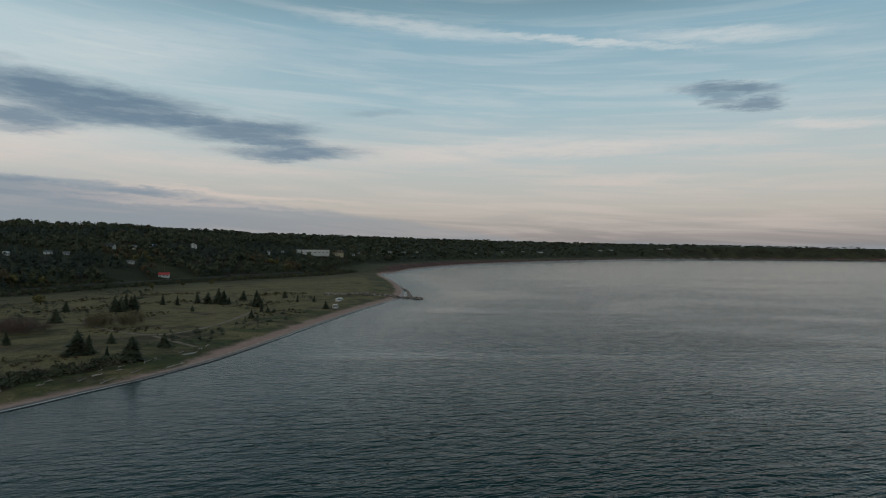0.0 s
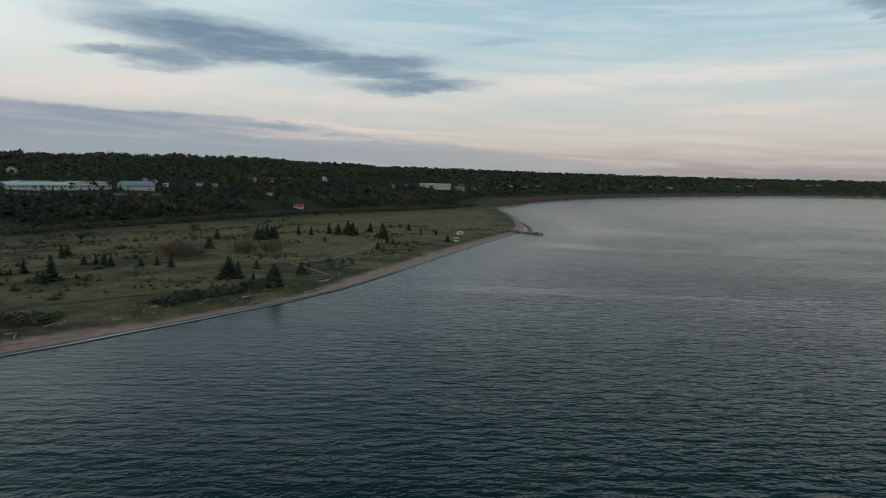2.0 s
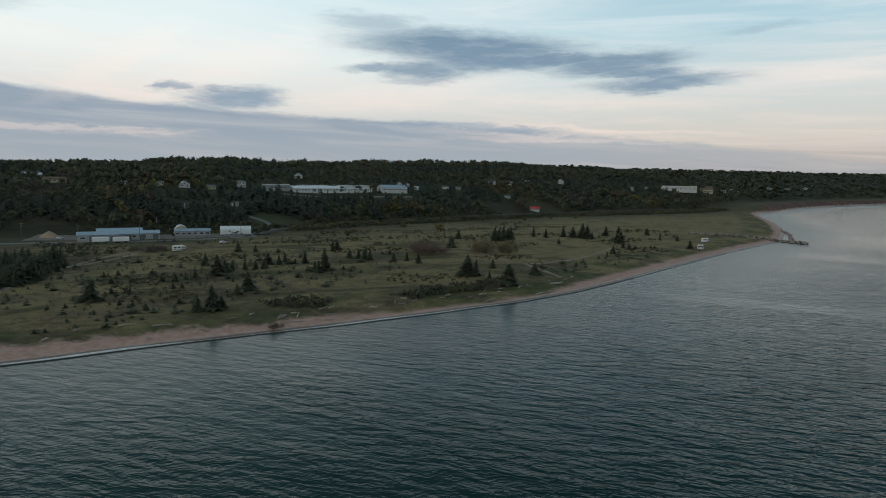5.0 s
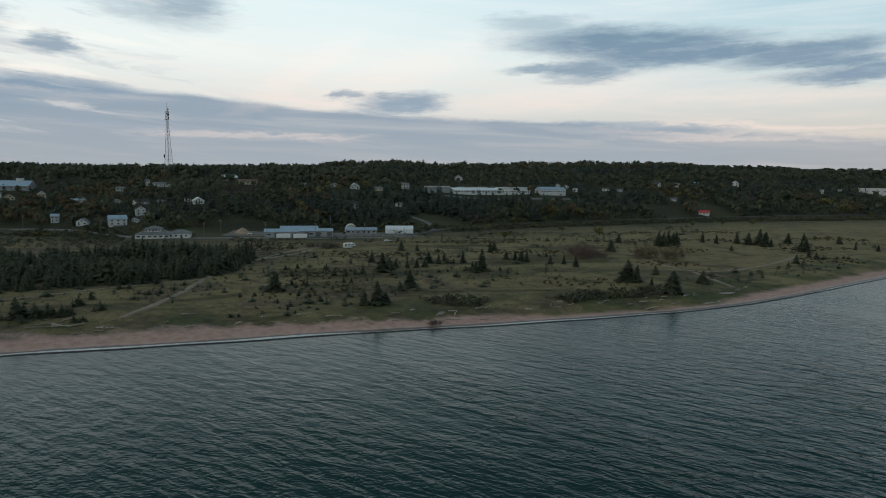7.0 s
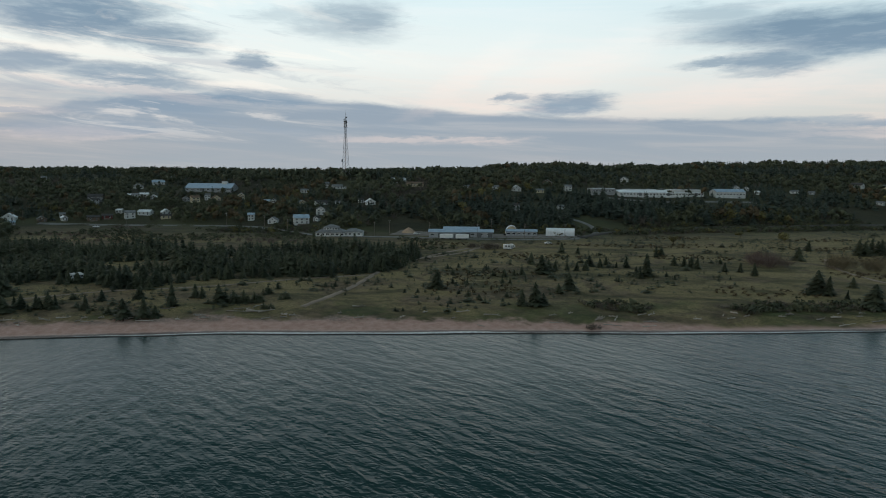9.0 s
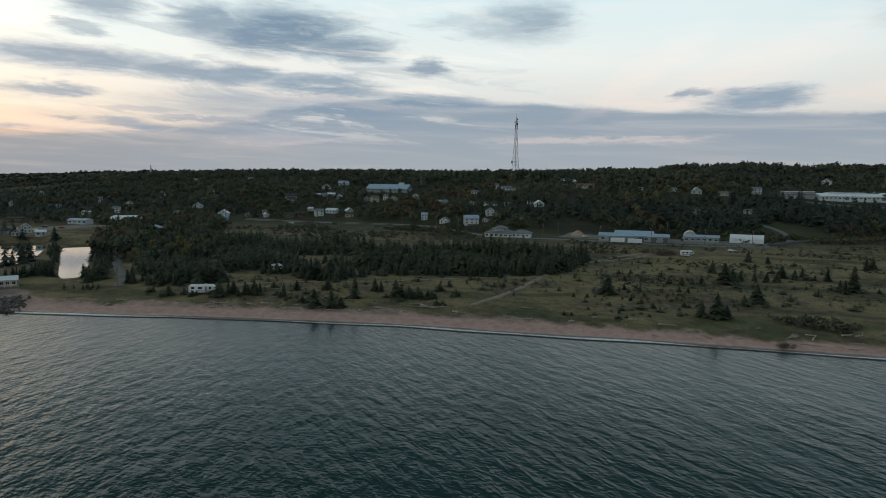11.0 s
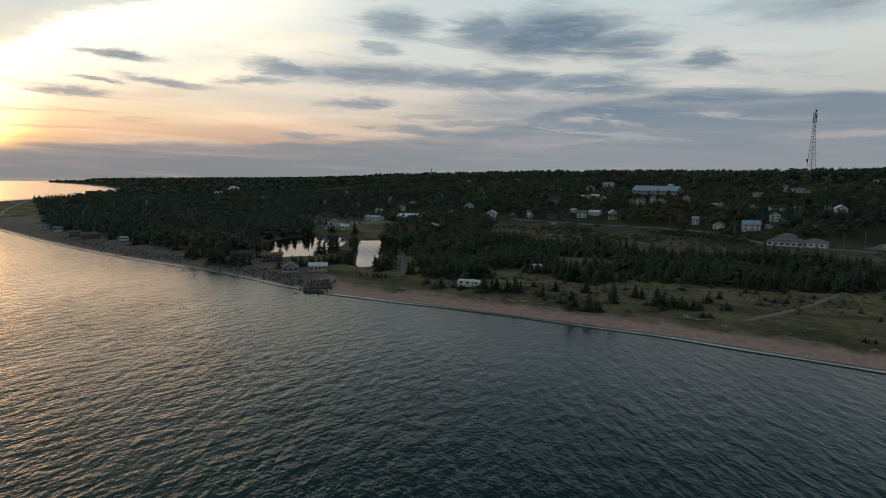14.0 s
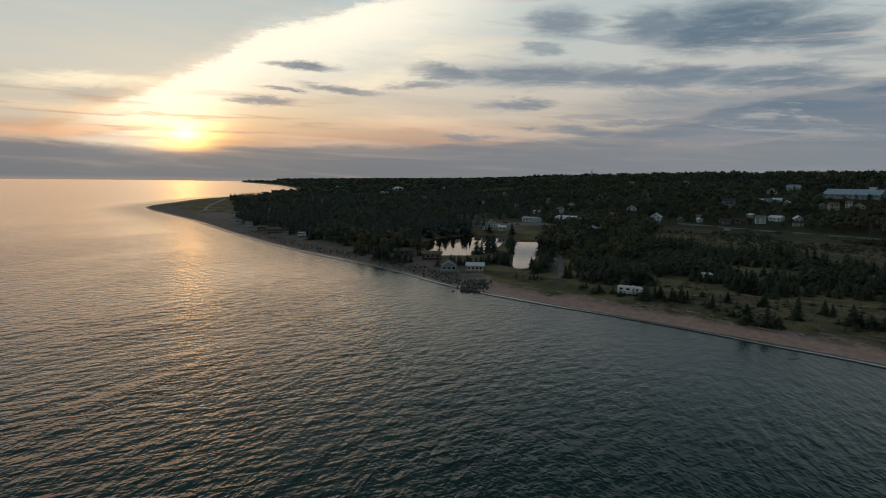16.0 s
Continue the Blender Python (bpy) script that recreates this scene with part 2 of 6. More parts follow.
# the grey-blue clouds
dark = cloud_mask((CLOUDS_A, CLOUDS_B, CLOUDS_C, CLOUDS_D), 0.30, 1.12)
dark = W.math("MULTIPLY", dark, W.span(fine, 0.2, 0.55, 0.74, 1.0))
day = W.mix(W.math("MULTIPLY", dark, 0.92), day, W.mix(W.span(up, 4, 14), W.mix(warm, (0.23, 0.335, 0.45), (0.38, 0.42, 0.50)), W.mix(warm, (0.165, 0.265, 0.37), (0.22, 0.32, 0.44))))
# broken small cloud abeam of the sun
loose = W.noise(W.vector("MULTIPLY", W.mapping(plain, (0, 0, 0), (0, 0, radians(4)), (1, 1, 1)), (0.085, 0.62, 1)), 1.0, 7, 0.62, 0.6)
region = W.math("MULTIPLY", W.math("MULTIPLY", W.span(yaw, 58, 84), W.span(yaw, 124, 104)), W.math("MULTIPLY", W.span(up, 2.5, 5.0), W.span(up, 19, 11, 0.35, 1.0)))
day = W.mix(W.math("MULTIPLY", W.math("MULTIPLY", W.span(loose, 0.54, 0.66), region), 0.4), day, W.mix(warm, (0.32, 0.40, 0.50), (0.40, 0.44, 0.51)))
day = W.mix(W.math("MULTIPLY", W.math("MULTIPLY", W.span(loose, 0.46, 0.34), region), 0.35), day, (1.15, 1.05, 0.94))
# the sun behind the low cloud
sun_way = Vector((-math.sin(radians(SUN_YAW)) * math.cos(radians(SUN_UP)), math.cos(radians(SUN_YAW)) * math.cos(radians(SUN_UP)), math.sin(radians(SUN_UP))))
off = W.mapping(plain, (SUN_YAW, SUN_UP + 0.25, 0), (0, 0, 0), (1, 1, 1))
near = W.vector("LENGTH", W.vector("MULTIPLY", off, (0.62, 1.05, 1)))
bars = W.noise(W.vector("MULTIPLY", plain, (0.10, 1.5, 1)), 1.0, 4, 0.55, 0.3)
glow = W.math("MULTIPLY", W.math("EXPONENT", W.math("MULTIPLY", W.math("POWER", near, 1.3), -0.85)), W.span(bars, 0.40, 0.60, 1.0, 0.45))
core = W.math("EXPONENT", W.math("MULTIPLY", W.math("POWER", near, 2.0), -2.2))
wide = W.math("EXPONENT", W.math("MULTIPLY", near, -0.21))
through_bank = W.span(W.math("ADD", up, W.math("MULTIPLY", W.math("SUBTRACT", fine, 0.5), 0.8)), 1.1, 3.0)
day = W.mix(1.0, day, W.mix(W.math("MULTIPLY", glow, through_bank), (0, 0, 0), (9.0, 4.2, 0.6)), "ADD")
day = W.mix(1.0, day, W.mix(core, (0, 0, 0), (5.0, 2.2, 0.5)), "ADD")
day = W.mix(1.0, day, W.mix(W.math("MULTIPLY", wide, W.span(up, 1.5, 6.0, 0.1, 1.0)), (0, 0, 0), (0.60, 0.37, 0.09)), "ADD")
day = W.mix(W.math("MULTIPLY", W.math("MULTIPLY", W.span(bars, 0.52, 0.66), W.span(yaw, 108, 128)), W.math("MULTIPLY", W.span(up, 2.6, 3.6), W.span(up, 8.5, 5.0, 0.0, 0.5))), day, (0.95, 0.55, 0.38))
# haze over the sea's edge
day = W.mix(W.span(up, 0.0, -0.5), day, W.mix(W.span(yaw, 90, 130), (0.24, 0.29, 0.33), (0.55, 0.45, 0.38)))
back = W.add("ShaderNodeBackground")
W.wire(day, back.inputs[0])
back.inputs[1].default_value = 1.0
W.wire(back.outputs[0], W.add("ShaderNodeOutputWorld").inputs[0])

sun = new("sun", bpy.data.lights.new("sun", "SUN"))
sun.data.energy, sun.data.angle, sun.data.color = 0.24, radians(34), (1.0, 0.52, 0.22)
sun.matrix_world = look(sun_way * 100, (0, 0, 0))

# ---- materials ----
def material(name):
    m = bpy.data.materials.new(name)
    m.use_nodes = True
    n = Nodes(m.node_tree)
    return m, n, m.node_tree.nodes["Principled BSDF"]


def spot(n, scale=(1, 1, 1)):
    """Place in the world, in metres."""
    return n.vector("MULTIPLY", n.add("ShaderNodeNewGeometry").outputs["Position"], scale)


def bump(n, b, high, strength=0.5, distance=0.1):
    node = n.add("ShaderNodeBump")
    node.inputs["Strength"].default_value, node.inputs["Distance"].default_value = strength, distance
    n.wire(high, node.inputs["Height"])
    n.wire(node.outputs[0], b.inputs["Normal"])


def surface(name, dark, light, grain=1.0, rough=0.8, metal=0.0, vary=0.12, relief=0.0):
    """A worn surface of two near tones: stains at a large scale, grain at a small one, and a tone of its own for each piece."""
    m, n, b = material(name)
    big, small = n.noise(spot(n), 0.35 * grain, 4, 0.6), n.noise(spot(n), 6.0 * grain, 4, 0.6)
    tone = n.math("ADD", n.math("MULTIPLY", big, 0.6), n.math("MULTIPLY", small, 0.4))
    color = n.mix(n.span(tone, 0.3, 0.7), dark, light)
    own = n.add("ShaderNodeObjectInfo").outputs["Random"]
    color = n.mix(1.0, color, n.ramp(own, [(0.0, 1.0 - vary), (1.0, 1.0)]), "MULTIPLY")
    n.wire(color, b.inputs["Base Color"])
    n.wire(n.span(small, 0.2, 0.8, rough - 0.12, min(rough + 0.1, 1.0)), b.inputs["Roughness"])
    b.inputs["Metallic"].default_value = metal
    b.inputs["Specular IOR Level"].default_value = 0.35
    if relief:
        bump(n, b, small, 0.6, relief)
    return m


def leaf_material(name, dark, light, spread=0.0):
    """Foliage: every clump has a tone of its own."""
    m, n, b = material(name)
    own = n.add("ShaderNodeNewGeometry").outputs["Random Per Island"]
    tree = n.add("ShaderNodeObjectInfo").outputs["Random"]
    stand = n.noise(spot(n), 0.035, 2, 0.5)
    each = n.span(n.noise(spot(n, (1, 1, 0.25)), 0.12, 1, 0.5), 0.3, 0.7)
    mixv = n.math("ADD", n.math("MULTIPLY", own, 0.28), n.math("ADD", n.math("MULTIPLY", each, 0.42), n.math("ADD", n.math("MULTIPLY", tree, 0.12), n.span(stand, 0.35, 0.65, 0.0, 0.22))), clamp=True)
    n.wire(n.mix(mixv, dark, light), b.inputs["Base Color"])
    b.inputs["Roughness"].default_value = 0.75
    b.inputs["Specular IOR Level"].default_value = 0.2
    return m


GRASS, n, b = material("dune_grass_and_sand")
xyz = spot(n)
inl = n.add("ShaderNodeAttribute")
inl.attribute_name = "inland"
upl = n.add("ShaderNodeAttribute")
upl.attribute_name = "uphill"
inl, upl = inl.outputs["Fac"], upl.outputs["Fac"]
patch = n.noise(n.vector("MULTIPLY", n.mapping(xyz, (0, 0, 0), (0, 0, radians(-30)), (1, 1, 1)), (1.6, 0.5, 1)), 0.03, 6, 0.65, 0.6)
tuft = n.noise(xyz, 0.22, 5, 0.65)
blade = n.noise(xyz, 1.6, 4, 0.7)
straw = n.mix(n.span(blade, 0.3, 0.7), (0.105, 0.082, 0.038), (0.285, 0.222, 0.108))
green = n.mix(n.span(tuft, 0.32, 0.66), (0.034, 0.034, 0.015), (0.088, 0.078, 0.034))
heath = n.mix(n.span(tuft, 0.32, 0.66), (0.052, 0.038, 0.024), (0.150, 0.108, 0.070))
north = n.split(xyz)[1]
cover = n.mix(n.span(n.math("ADD", patch, n.span(north, 210, 420, 0.0, 0.10)), 0.38, 0.58), green, straw)
# lush strip behind the beach, dry brown spots farther in
cover = n.mix(n.math("MULTIPLY", n.span(inl, 40, 24), n.span(n.noise(xyz, 0.03, 4, 0.6), 0.42, 0.58, 0.0, 0.8)), cover, n.mix(n.span(tuft, 0.3, 0.7), (0.034, 0.046, 0.016), (0.080, 0.092, 0.036)))
cover = n.mix(n.span(n.noise(xyz, 0.05, 5, 0.65, 0.8), n.span(north, 90, 220, 0.40, 0.50), 0.64, 0.0, 0.85), cover, heath)
scrub = n.noise(xyz, 0.13, 4, 0.7, 0.3)
cover = n.mix(n.span(scrub, 0.52, 0.66, 0.0, 0.5), cover, (0.042, 0.044, 0.022))
cover = n.mix(n.span(upl, -120, 10, 0.0, 0.9), cover, n.mix(n.span(n.noise(xyz, 0.012, 3, 0.6), 0.42, 0.62), (0.026, 0.027, 0.017), (0.048, 0.054, 0.027)))
sand = n.mix(n.span(n.noise(n.vector("MULTIPLY", xyz, (1, 1, 1)), 0.5, 5, 0.7), 0.3, 0.7), (0.36, 0.215, 0.178), (0.48, 0.315, 0.268))
sand = n.mix(n.span(n.noise(xyz, 2.5, 3, 0.7), 0.6, 0.72, 0.0, 0.35), sand, (0.10, 0.075, 0.062))
sand = n.mix(n.span(n.math("ADD", inl, n.math("MULTIPLY", tuft, 2.0)), 3.4, 2.2), sand, (0.105, 0.060, 0.048))
sand = n.mix(n.math("MULTIPLY", n.span(inl, 7.5, 12.0), n.span(n.noise(xyz, 0.12, 5, 0.7), 0.40, 0.62, 0.1, 0.8)), sand, n.mix(n.span(blade, 0.3, 0.7), (0.085, 0.070, 0.060), (0.24, 0.195, 0.165)))
stony = n.math("SUBTRACT", n.span(n.split(xyz)[1], -85, -125, 0.0, 16.0), n.span(n.split(xyz)[1], 115, 165, 0.0, 5.0))
sand = n.mix(n.span(stony, 4, 14, 0.0, 0.8), sand, n.mix(n.span(blade, 0.35, 0.65), (0.065, 0.058, 0.052), (0.16, 0.145, 0.13)))
edge = n.math("ADD", n.math("SUBTRACT", inl, stony), n.math("MULTIPLY", n.math("SUBTRACT", n.noise(xyz, 0.07, 5, 0.65), 0.5), n.span(n.split(xyz)[1], 100, 170, 26.0, 9.0)))
# red earth cliff along the far side of the bay
cliff = n.math("MULTIPLY", n.math("MULTIPLY", n.span(inl, 3, 6), n.span(inl, 26, 19)), n.span(north, 960, 1120))
base = n.mix(n.span(n.math("ADD", edge, n.math("MULTIPLY", n.span(north, 10, 100, 0.0, 4.5), n.span(north, 250, 190))), 11.0, 16.0), sand, cover)
n.wire(n.mix(cliff, base, n.mix(n.span(n.noise(xyz, 0.06, 4, 0.7), 0.35, 0.65), (0.075, 0.040, 0.034), (0.15, 0.080, 0.066))), b.inputs["Base Color"])
n.wire(n.span(inl, 1.5, 4.0, 0.35, 0.95), b.inputs["Roughness"])
b.inputs["Specular IOR Level"].default_value = 0.2
bump(n, b, n.math("ADD", n.math("MULTIPLY", tuft, 1.0), n.math("MULTIPLY", blade, 0.3)), 0.6, 0.5)

WATER, n, b = material("sea_water")
xyz = spot(n)
north = n.split(xyz)[1]


def train(turn, along, across, detail=2.0):
    """A train of short-crested waves: the crests' direction in degrees, cells per metre along and across them."""
    return n.noise(n.vector("MULTIPLY", n.mapping(xyz, (0, 0, 0), (0, 0, radians(turn)), (1, 1, 1)), (along, across, 1)), 1.0, detail, 0.5, 0.25)


main_sea = n.math("MULTIPLY", train(14, 0.19, 0.48, 3.0), n.span(north, -190, 30, 0.45, 0.92))
cross_sea = n.math("MULTIPLY", train(146, 0.17, 0.40, 3.0), n.span(north, 60, -130, 0.14, 0.95))
swell = n.math("MULTIPLY", train(8, 0.03, 0.12, 1.0), 0.55)
chop = n.math("MULTIPLY", train(60, 0.8, 1.4, 3.0), 0.20)
calm = n.noise(n.vector("MULTIPLY", xyz, (0.004, 0.010, 1)), 1.0, 4, 0.6, 0.5)
high = n.math("ADD", n.math("ADD", main_sea, cross_sea), n.math("ADD", swell, chop))
high = n.math("MULTIPLY", high, n.math("MULTIPLY", n.span(calm, 0.36, 0.56, 0.5, 1.0), n.math("MULTIPLY", n.span(north, 180, 950, 1.0, 0.55), n.span(north, -70, -600, 1.0, 0.32))))
shelter = n.add("ShaderNodeAttribute")
shelter.attribute_name = "offshore"
high = n.math("MULTIPLY", high, n.span(shelter.outputs["Fac"], 4, 170, 0.30, 0.80))
bump(n, b, high, 1.0, 1.0)
n.wire(n.mix(n.noise(xyz, 0.01, 3, 0.6), (0.002, 0.021, 0.020), (0.004, 0.030, 0.028)), b.inputs["Base Color"])
# the smallest ripples, too fine to see singly far off
n.wire(n.math("ADD", n.span(n.vector("LENGTH", xyz), 120, 700, 0.08, 0.14), n.span(shelter.outputs["Fac"], 70, 5, 0.0, 0.13)), b.inputs["Roughness"])
b.inputs["IOR"].default_value = 1.33
b.inputs["Specular IOR Level"].default_value = 0.23
b.inputs["Specular Tint"].default_value = (0.86, 0.98, 1.0, 1)

POND_WATER, n, b = material("pond_water")
bump(n, b, n.noise(spot(n), 0.8, 3), 0.15, 0.05)
b.inputs["Base Color"].default_value = (0.012, 0.014, 0.010, 1)
b.inputs["Roughness"].default_value, b.inputs["IOR"].default_value = 0.03, 1.33

SPRUCE = leaf_material("spruce_needles", (0.017, 0.025, 0.018), (0.088, 0.098, 0.058))
WOOD_DARK = leaf_material("conifer_wood", (0.024, 0.034, 0.030), (0.068, 0.086, 0.064))
LEAVES = leaf_material("autumn_leaves", (0.026, 0.034, 0.024), (0.106, 0.114, 0.066))
GOLD = leaf_material("yellow_autumn_leaves", (0.062, 0.062, 0.026), (0.165, 0.145, 0.058))
RUST = leaf_material("rust_autumn_leaves", (0.048, 0.040, 0.025), (0.127, 0.092, 0.050))
TWIGS = leaf_material("bare_twigs", (0.058, 0.049, 0.043), (0.130, 0.112, 0.094))
BARK = surface("bark", (0.035, 0.027, 0.02), (0.08, 0.062, 0.045), rough=0.9)
WALLS = [surface("white_clapboard", (0.48, 0.50, 0.50), (0.66, 0.67, 0.66), rough=0.6), surface("cream_siding", (0.42, 0.36, 0.25), (0.55, 0.48, 0.34), rough=0.7),
         surface("grey_siding", (0.24, 0.25, 0.26), (0.36, 0.37, 0.38), rough=0.7), surface("red_boards", (0.09, 0.026, 0.024), (0.15, 0.04, 0.035), rough=0.75),
         surface("brown_boards", (0.10, 0.075, 0.055), (0.17, 0.125, 0.09), rough=0.8)]
ROOFS = [surface("dark_shingles", (0.035, 0.035, 0.038), (0.075, 0.072, 0.07), rough=0.85, relief=0.02), surface("grey_shingles", (0.13, 0.14, 0.15), (0.22, 0.23, 0.24), rough=0.8, relief=0.02),
         surface("blue_grey_metal", (0.24, 0.33, 0.43), (0.36, 0.46, 0.57), rough=0.45, relief=0.01), surface("white_sheet_metal", (0.62, 0.66, 0.70), (0.80, 0.83, 0.86), rough=0.45),
         surface("brown_shingles", (0.12, 0.085, 0.06), (0.20, 0.14, 0.10), rough=0.85, relief=0.02), surface("red_metal_roof", (0.40, 0.035, 0.035), (0.55, 0.06, 0.055), rough=0.5)]
TRIM = surface("white_trim", (0.65, 0.66, 0.66), (0.8, 0.8, 0.8), rough=0.5)
DOOR = surface("painted_door", (0.10, 0.11, 0.12), (0.22, 0.22, 0.22), rough=0.6, vary=0.5)
CONCRETE = surface("concrete", (0.22, 0.21, 0.20), (0.36, 0.35, 0.33), rough=0.9, relief=0.02)
STEEL = surface("galvanised_steel", (0.14, 0.15, 0.16), (0.26, 0.27, 0.28), rough=0.5, metal=0.6)
PAINTED = surface("red_and_rusty_steel", (0.16, 0.10, 0.09), (0.26, 0.18, 0.16), rough=0.6, metal=0.2)
BLACK = surface("black_rubber", (0.012, 0.012, 0.012), (0.03, 0.03, 0.03), rough=0.8)
ROCK = surface("armour_rock", (0.07, 0.062, 0.058), (0.23, 0.205, 0.19), rough=0.9, vary=0.5, relief=0.05)
ROCK_PALE = surface("pale_armour_rock", (0.20, 0.165, 0.15), (0.46, 0.41, 0.38), rough=0.9, vary=0.5, relief=0.05)
DRIFT = surface("bleached_driftwood", (0.26, 0.23, 0.20), (0.50, 0.46, 0.42), rough=0.85, vary=0.45, relief=0.02)
ASPHALT = surface("worn_asphalt", (0.12, 0.12, 0.122), (0.20, 0.197, 0.19), rough=0.9, relief=0.01)
DIRT = surface("sandy_track", (0.17, 0.13, 0.10), (0.29, 0.225, 0.18), rough=0.95, grain=0.6, relief=0.04)
GRAVEL = surface("gravel_yard", (0.12, 0.105, 0.095), (0.21, 0.185, 0.17), rough=0.95, grain=0.6, relief=0.04)
SAND_HEAP = surface("sand_heap", (0.28, 0.20, 0.14), (0.42, 0.31, 0.22), rough=0.95, relief=0.08)
RAILBED = surface("dark_ballast", (0.045, 0.040, 0.036), (0.085, 0.075, 0.068), rough=0.95, relief=0.04)
POLE_WOOD = surface("weathered_pole", (0.12, 0.10, 0.085), (0.22, 0.19, 0.165), rough=0.9)
SHELL = surface("white_fibreglass", (0.66, 0.67, 0.68), (0.80, 0.80, 0.80), rough=0.35)
STRIPE = surface("grey_stripe", (0.20, 0.22, 0.25), (0.30, 0.32, 0.35), rough=0.4)
FOAM = surface("surf_foam", (0.26, 0.26, 0.26), (0.58, 0.59, 0.60), grain=2.0, rough=0.35)
BREAK_WATER = surface("silty_shore_water", (0.022, 0.016, 0.014), (0.050, 0.036, 0.031), grain=2.0, rough=0.75)
GLASS, n, b = material("window_glass")
b.inputs["Base Color"].default_value = (0.02, 0.024, 0.028, 1)
b.inputs["Roughness"].default_value = 0.06
bump(n, b, n.noise(spot(n), 1.2, 2), 0.08, 0.02)

# ---- building blocks ----
def part(name, bm, mat, parent, label=""):
    """Links a bmesh, or a mesh, as one mesh object under a thing or a part."""
    if isinstance(bm, bmesh.types.BMesh):
        me = bpy.data.meshes.new(name)
        bmesh.ops.recalc_face_normals(bm, faces=bm.faces)
        bm.to_mesh(me)
        bm.free()
    else:
        me = bm
    if not me.materials:
        me.materials.append(mat)
    ob = new(name, me)
    ob.parent = parent
    return tagged(ob, label)


def root(name, m, label, category, group=""):
    ob = new(name)
    ob.empty_display_size = 0.5
    ob.matrix_world = m
    return tagged(ob, label, category, group)


def box(bm, x0, x1, y0, y1, z0, z1):
    v = [bm.verts.new(p) for p in ((x0, y0, z0), (x1, y0, z0), (x1, y1, z0), (x0, y1, z0), (x0, y0, z1), (x1, y0, z1), (x1, y1, z1), (x0, y1, z1))]
    for f in ((3, 2, 1, 0), (4, 5, 6, 7), (0, 1, 5, 4), (1, 2, 6, 5), (2, 3, 7, 6), (3, 0, 4, 7)):
        bm.faces.new([v[i] for i in f])
    return bm


def bevelled(x0, x1, y0, y1, z0, z1, width=0.03, steps=1):
    bm = box(bmesh.new(), x0, x1, y0, y1, z0, z1)
    bmesh.ops.bevel(bm, geom=bm.edges[:], offset=width, segments=steps, affect="EDGES", profile=0.5)
    return bm


def rod(bm, a, b, ra, rb, sides=6):
    """A tapered bar from a to b."""
    a, b = Vector(a), Vector(b)
    turn = (b - a).to_track_quat("Z", "Y").to_matrix()
    rings = []
    for p, r in ((a, ra), (b, rb)):
        rings.append([bm.verts.new(p + turn @ Vector((math.cos(i * math.tau / sides) * r, math.sin(i * math.tau / sides) * r, 0))) for i in range(sides)])
    for i in range(sides):
        j = (i + 1) % sides
        bm.faces.new((rings[0][i], rings[0][j], rings[1][j], rings[1][i]))
    bm.faces.new(rings[0][::-1])
    bm.faces.new(rings[1])
    return bm


def slab(bm, quad, thick):
    """A plate: the corners of its top, and its thickness downwards along the normal."""
    q = [Vector(p) for p in quad]
    down = (q[1] - q[0]).cross(q[-1] - q[0]).normalized() * -thick
    top, low = [bm.verts.new(p) for p in q], [bm.verts.new(p + down) for p in q]
    bm.faces.new(top)
    bm.faces.new(low[::-1])
    for i in range(len(q)):
        j = (i + 1) % len(q)
        bm.faces.new((low[i], low[j], top[j], top[i]))
    return bm


def ground_z(x, y):
    return float(lay(np.array([x], float), np.array([y], float))[0])

# ---- lie of the land ----
COAST = [(2850, 3850), (2300, 3960), (1430, 3743), (661, 2706), (216, 2021), (24, 1583), (-63, 1274), (-80, 1060), (-104, 1010), (-76, 861), (-44, 677),
    (-33, 540), (-38, 492), (-54, 411), (-67, 321), (-74, 262), (-80, 223), (-88, 192), (-106, 149), (-124, 111), (-140, 80),
    (-153, 49), (-167, 23), (-179, -12), (-191, -48), (-203, -89), (-211, -108), (-235, -149), (-257, -196), (-282, -256), (-342, -362),
    (-405, -462), (-459, -564), (-512, -666), (-560, -735), (-680, -815), (-824, -915), (-1067, -967), (-1389, -1121), (-2382, -2071), (-3300, -3250)]
FOOT = [(2880, 3890), (2310, 4010), (1400, 3800), (590, 2750), (150, 2060), (-40, 1610), (-120, 1290), (-170, 960), (-234, 764), (-285, 642), (-315, 538),
    (-332, 452), (-345, 362), (-356, 290), (-385, 215), (-412, 154), (-440, 105), (-495, 72), (-540, -9), (-560, -84), (-545, -170),
    (-640, -280), (-900, -560), (-1250, -950), (-2400, -2020)]
TOP = [(-40, 74), (-21, 86), (-6, 78), (4, 77), (17, 71), (28, 73), (35, 70), (45, 64), (54, 59), (60, 53), (72, 49), (98, 48), (107, 45), (115, 36), (125, 27), (133, 16), (145, 14)]
RUN = [(-40, 90), (-25, 160), (-15, 300), (0, 420), (30, 520), (45, 500), (72, 450), (98, 520), (115, 900), (130, 1200), (145, 1500)]
def smooth_line(pts, n=4):
    p = np.array(pts, float)
    for _ in range(n - 2):
        q = np.empty((2 * len(p) - 2, 2))
        q[0::2], q[1::2] = 0.75 * p[:-1] + 0.25 * p[1:], 0.25 * p[:-1] + 0.75 * p[1:]
        p = np.vstack([p[:1], q, p[-1:]])
    return p
def line_distance(x, y, p):
    best = np.full(x.shape, 1e9)
    for (ax, ay), (bx, by) in zip(p[:-1], p[1:]):
        dx, dy = bx - ax, by - ay
        u = np.clip(((x - ax) * dx + (y - ay) * dy) / (dx * dx + dy * dy), 0, 1)
        best = np.minimum(best, (x - ax - u * dx) ** 2 + (y - ay - u * dy) ** 2)
    return np.sqrt(best)
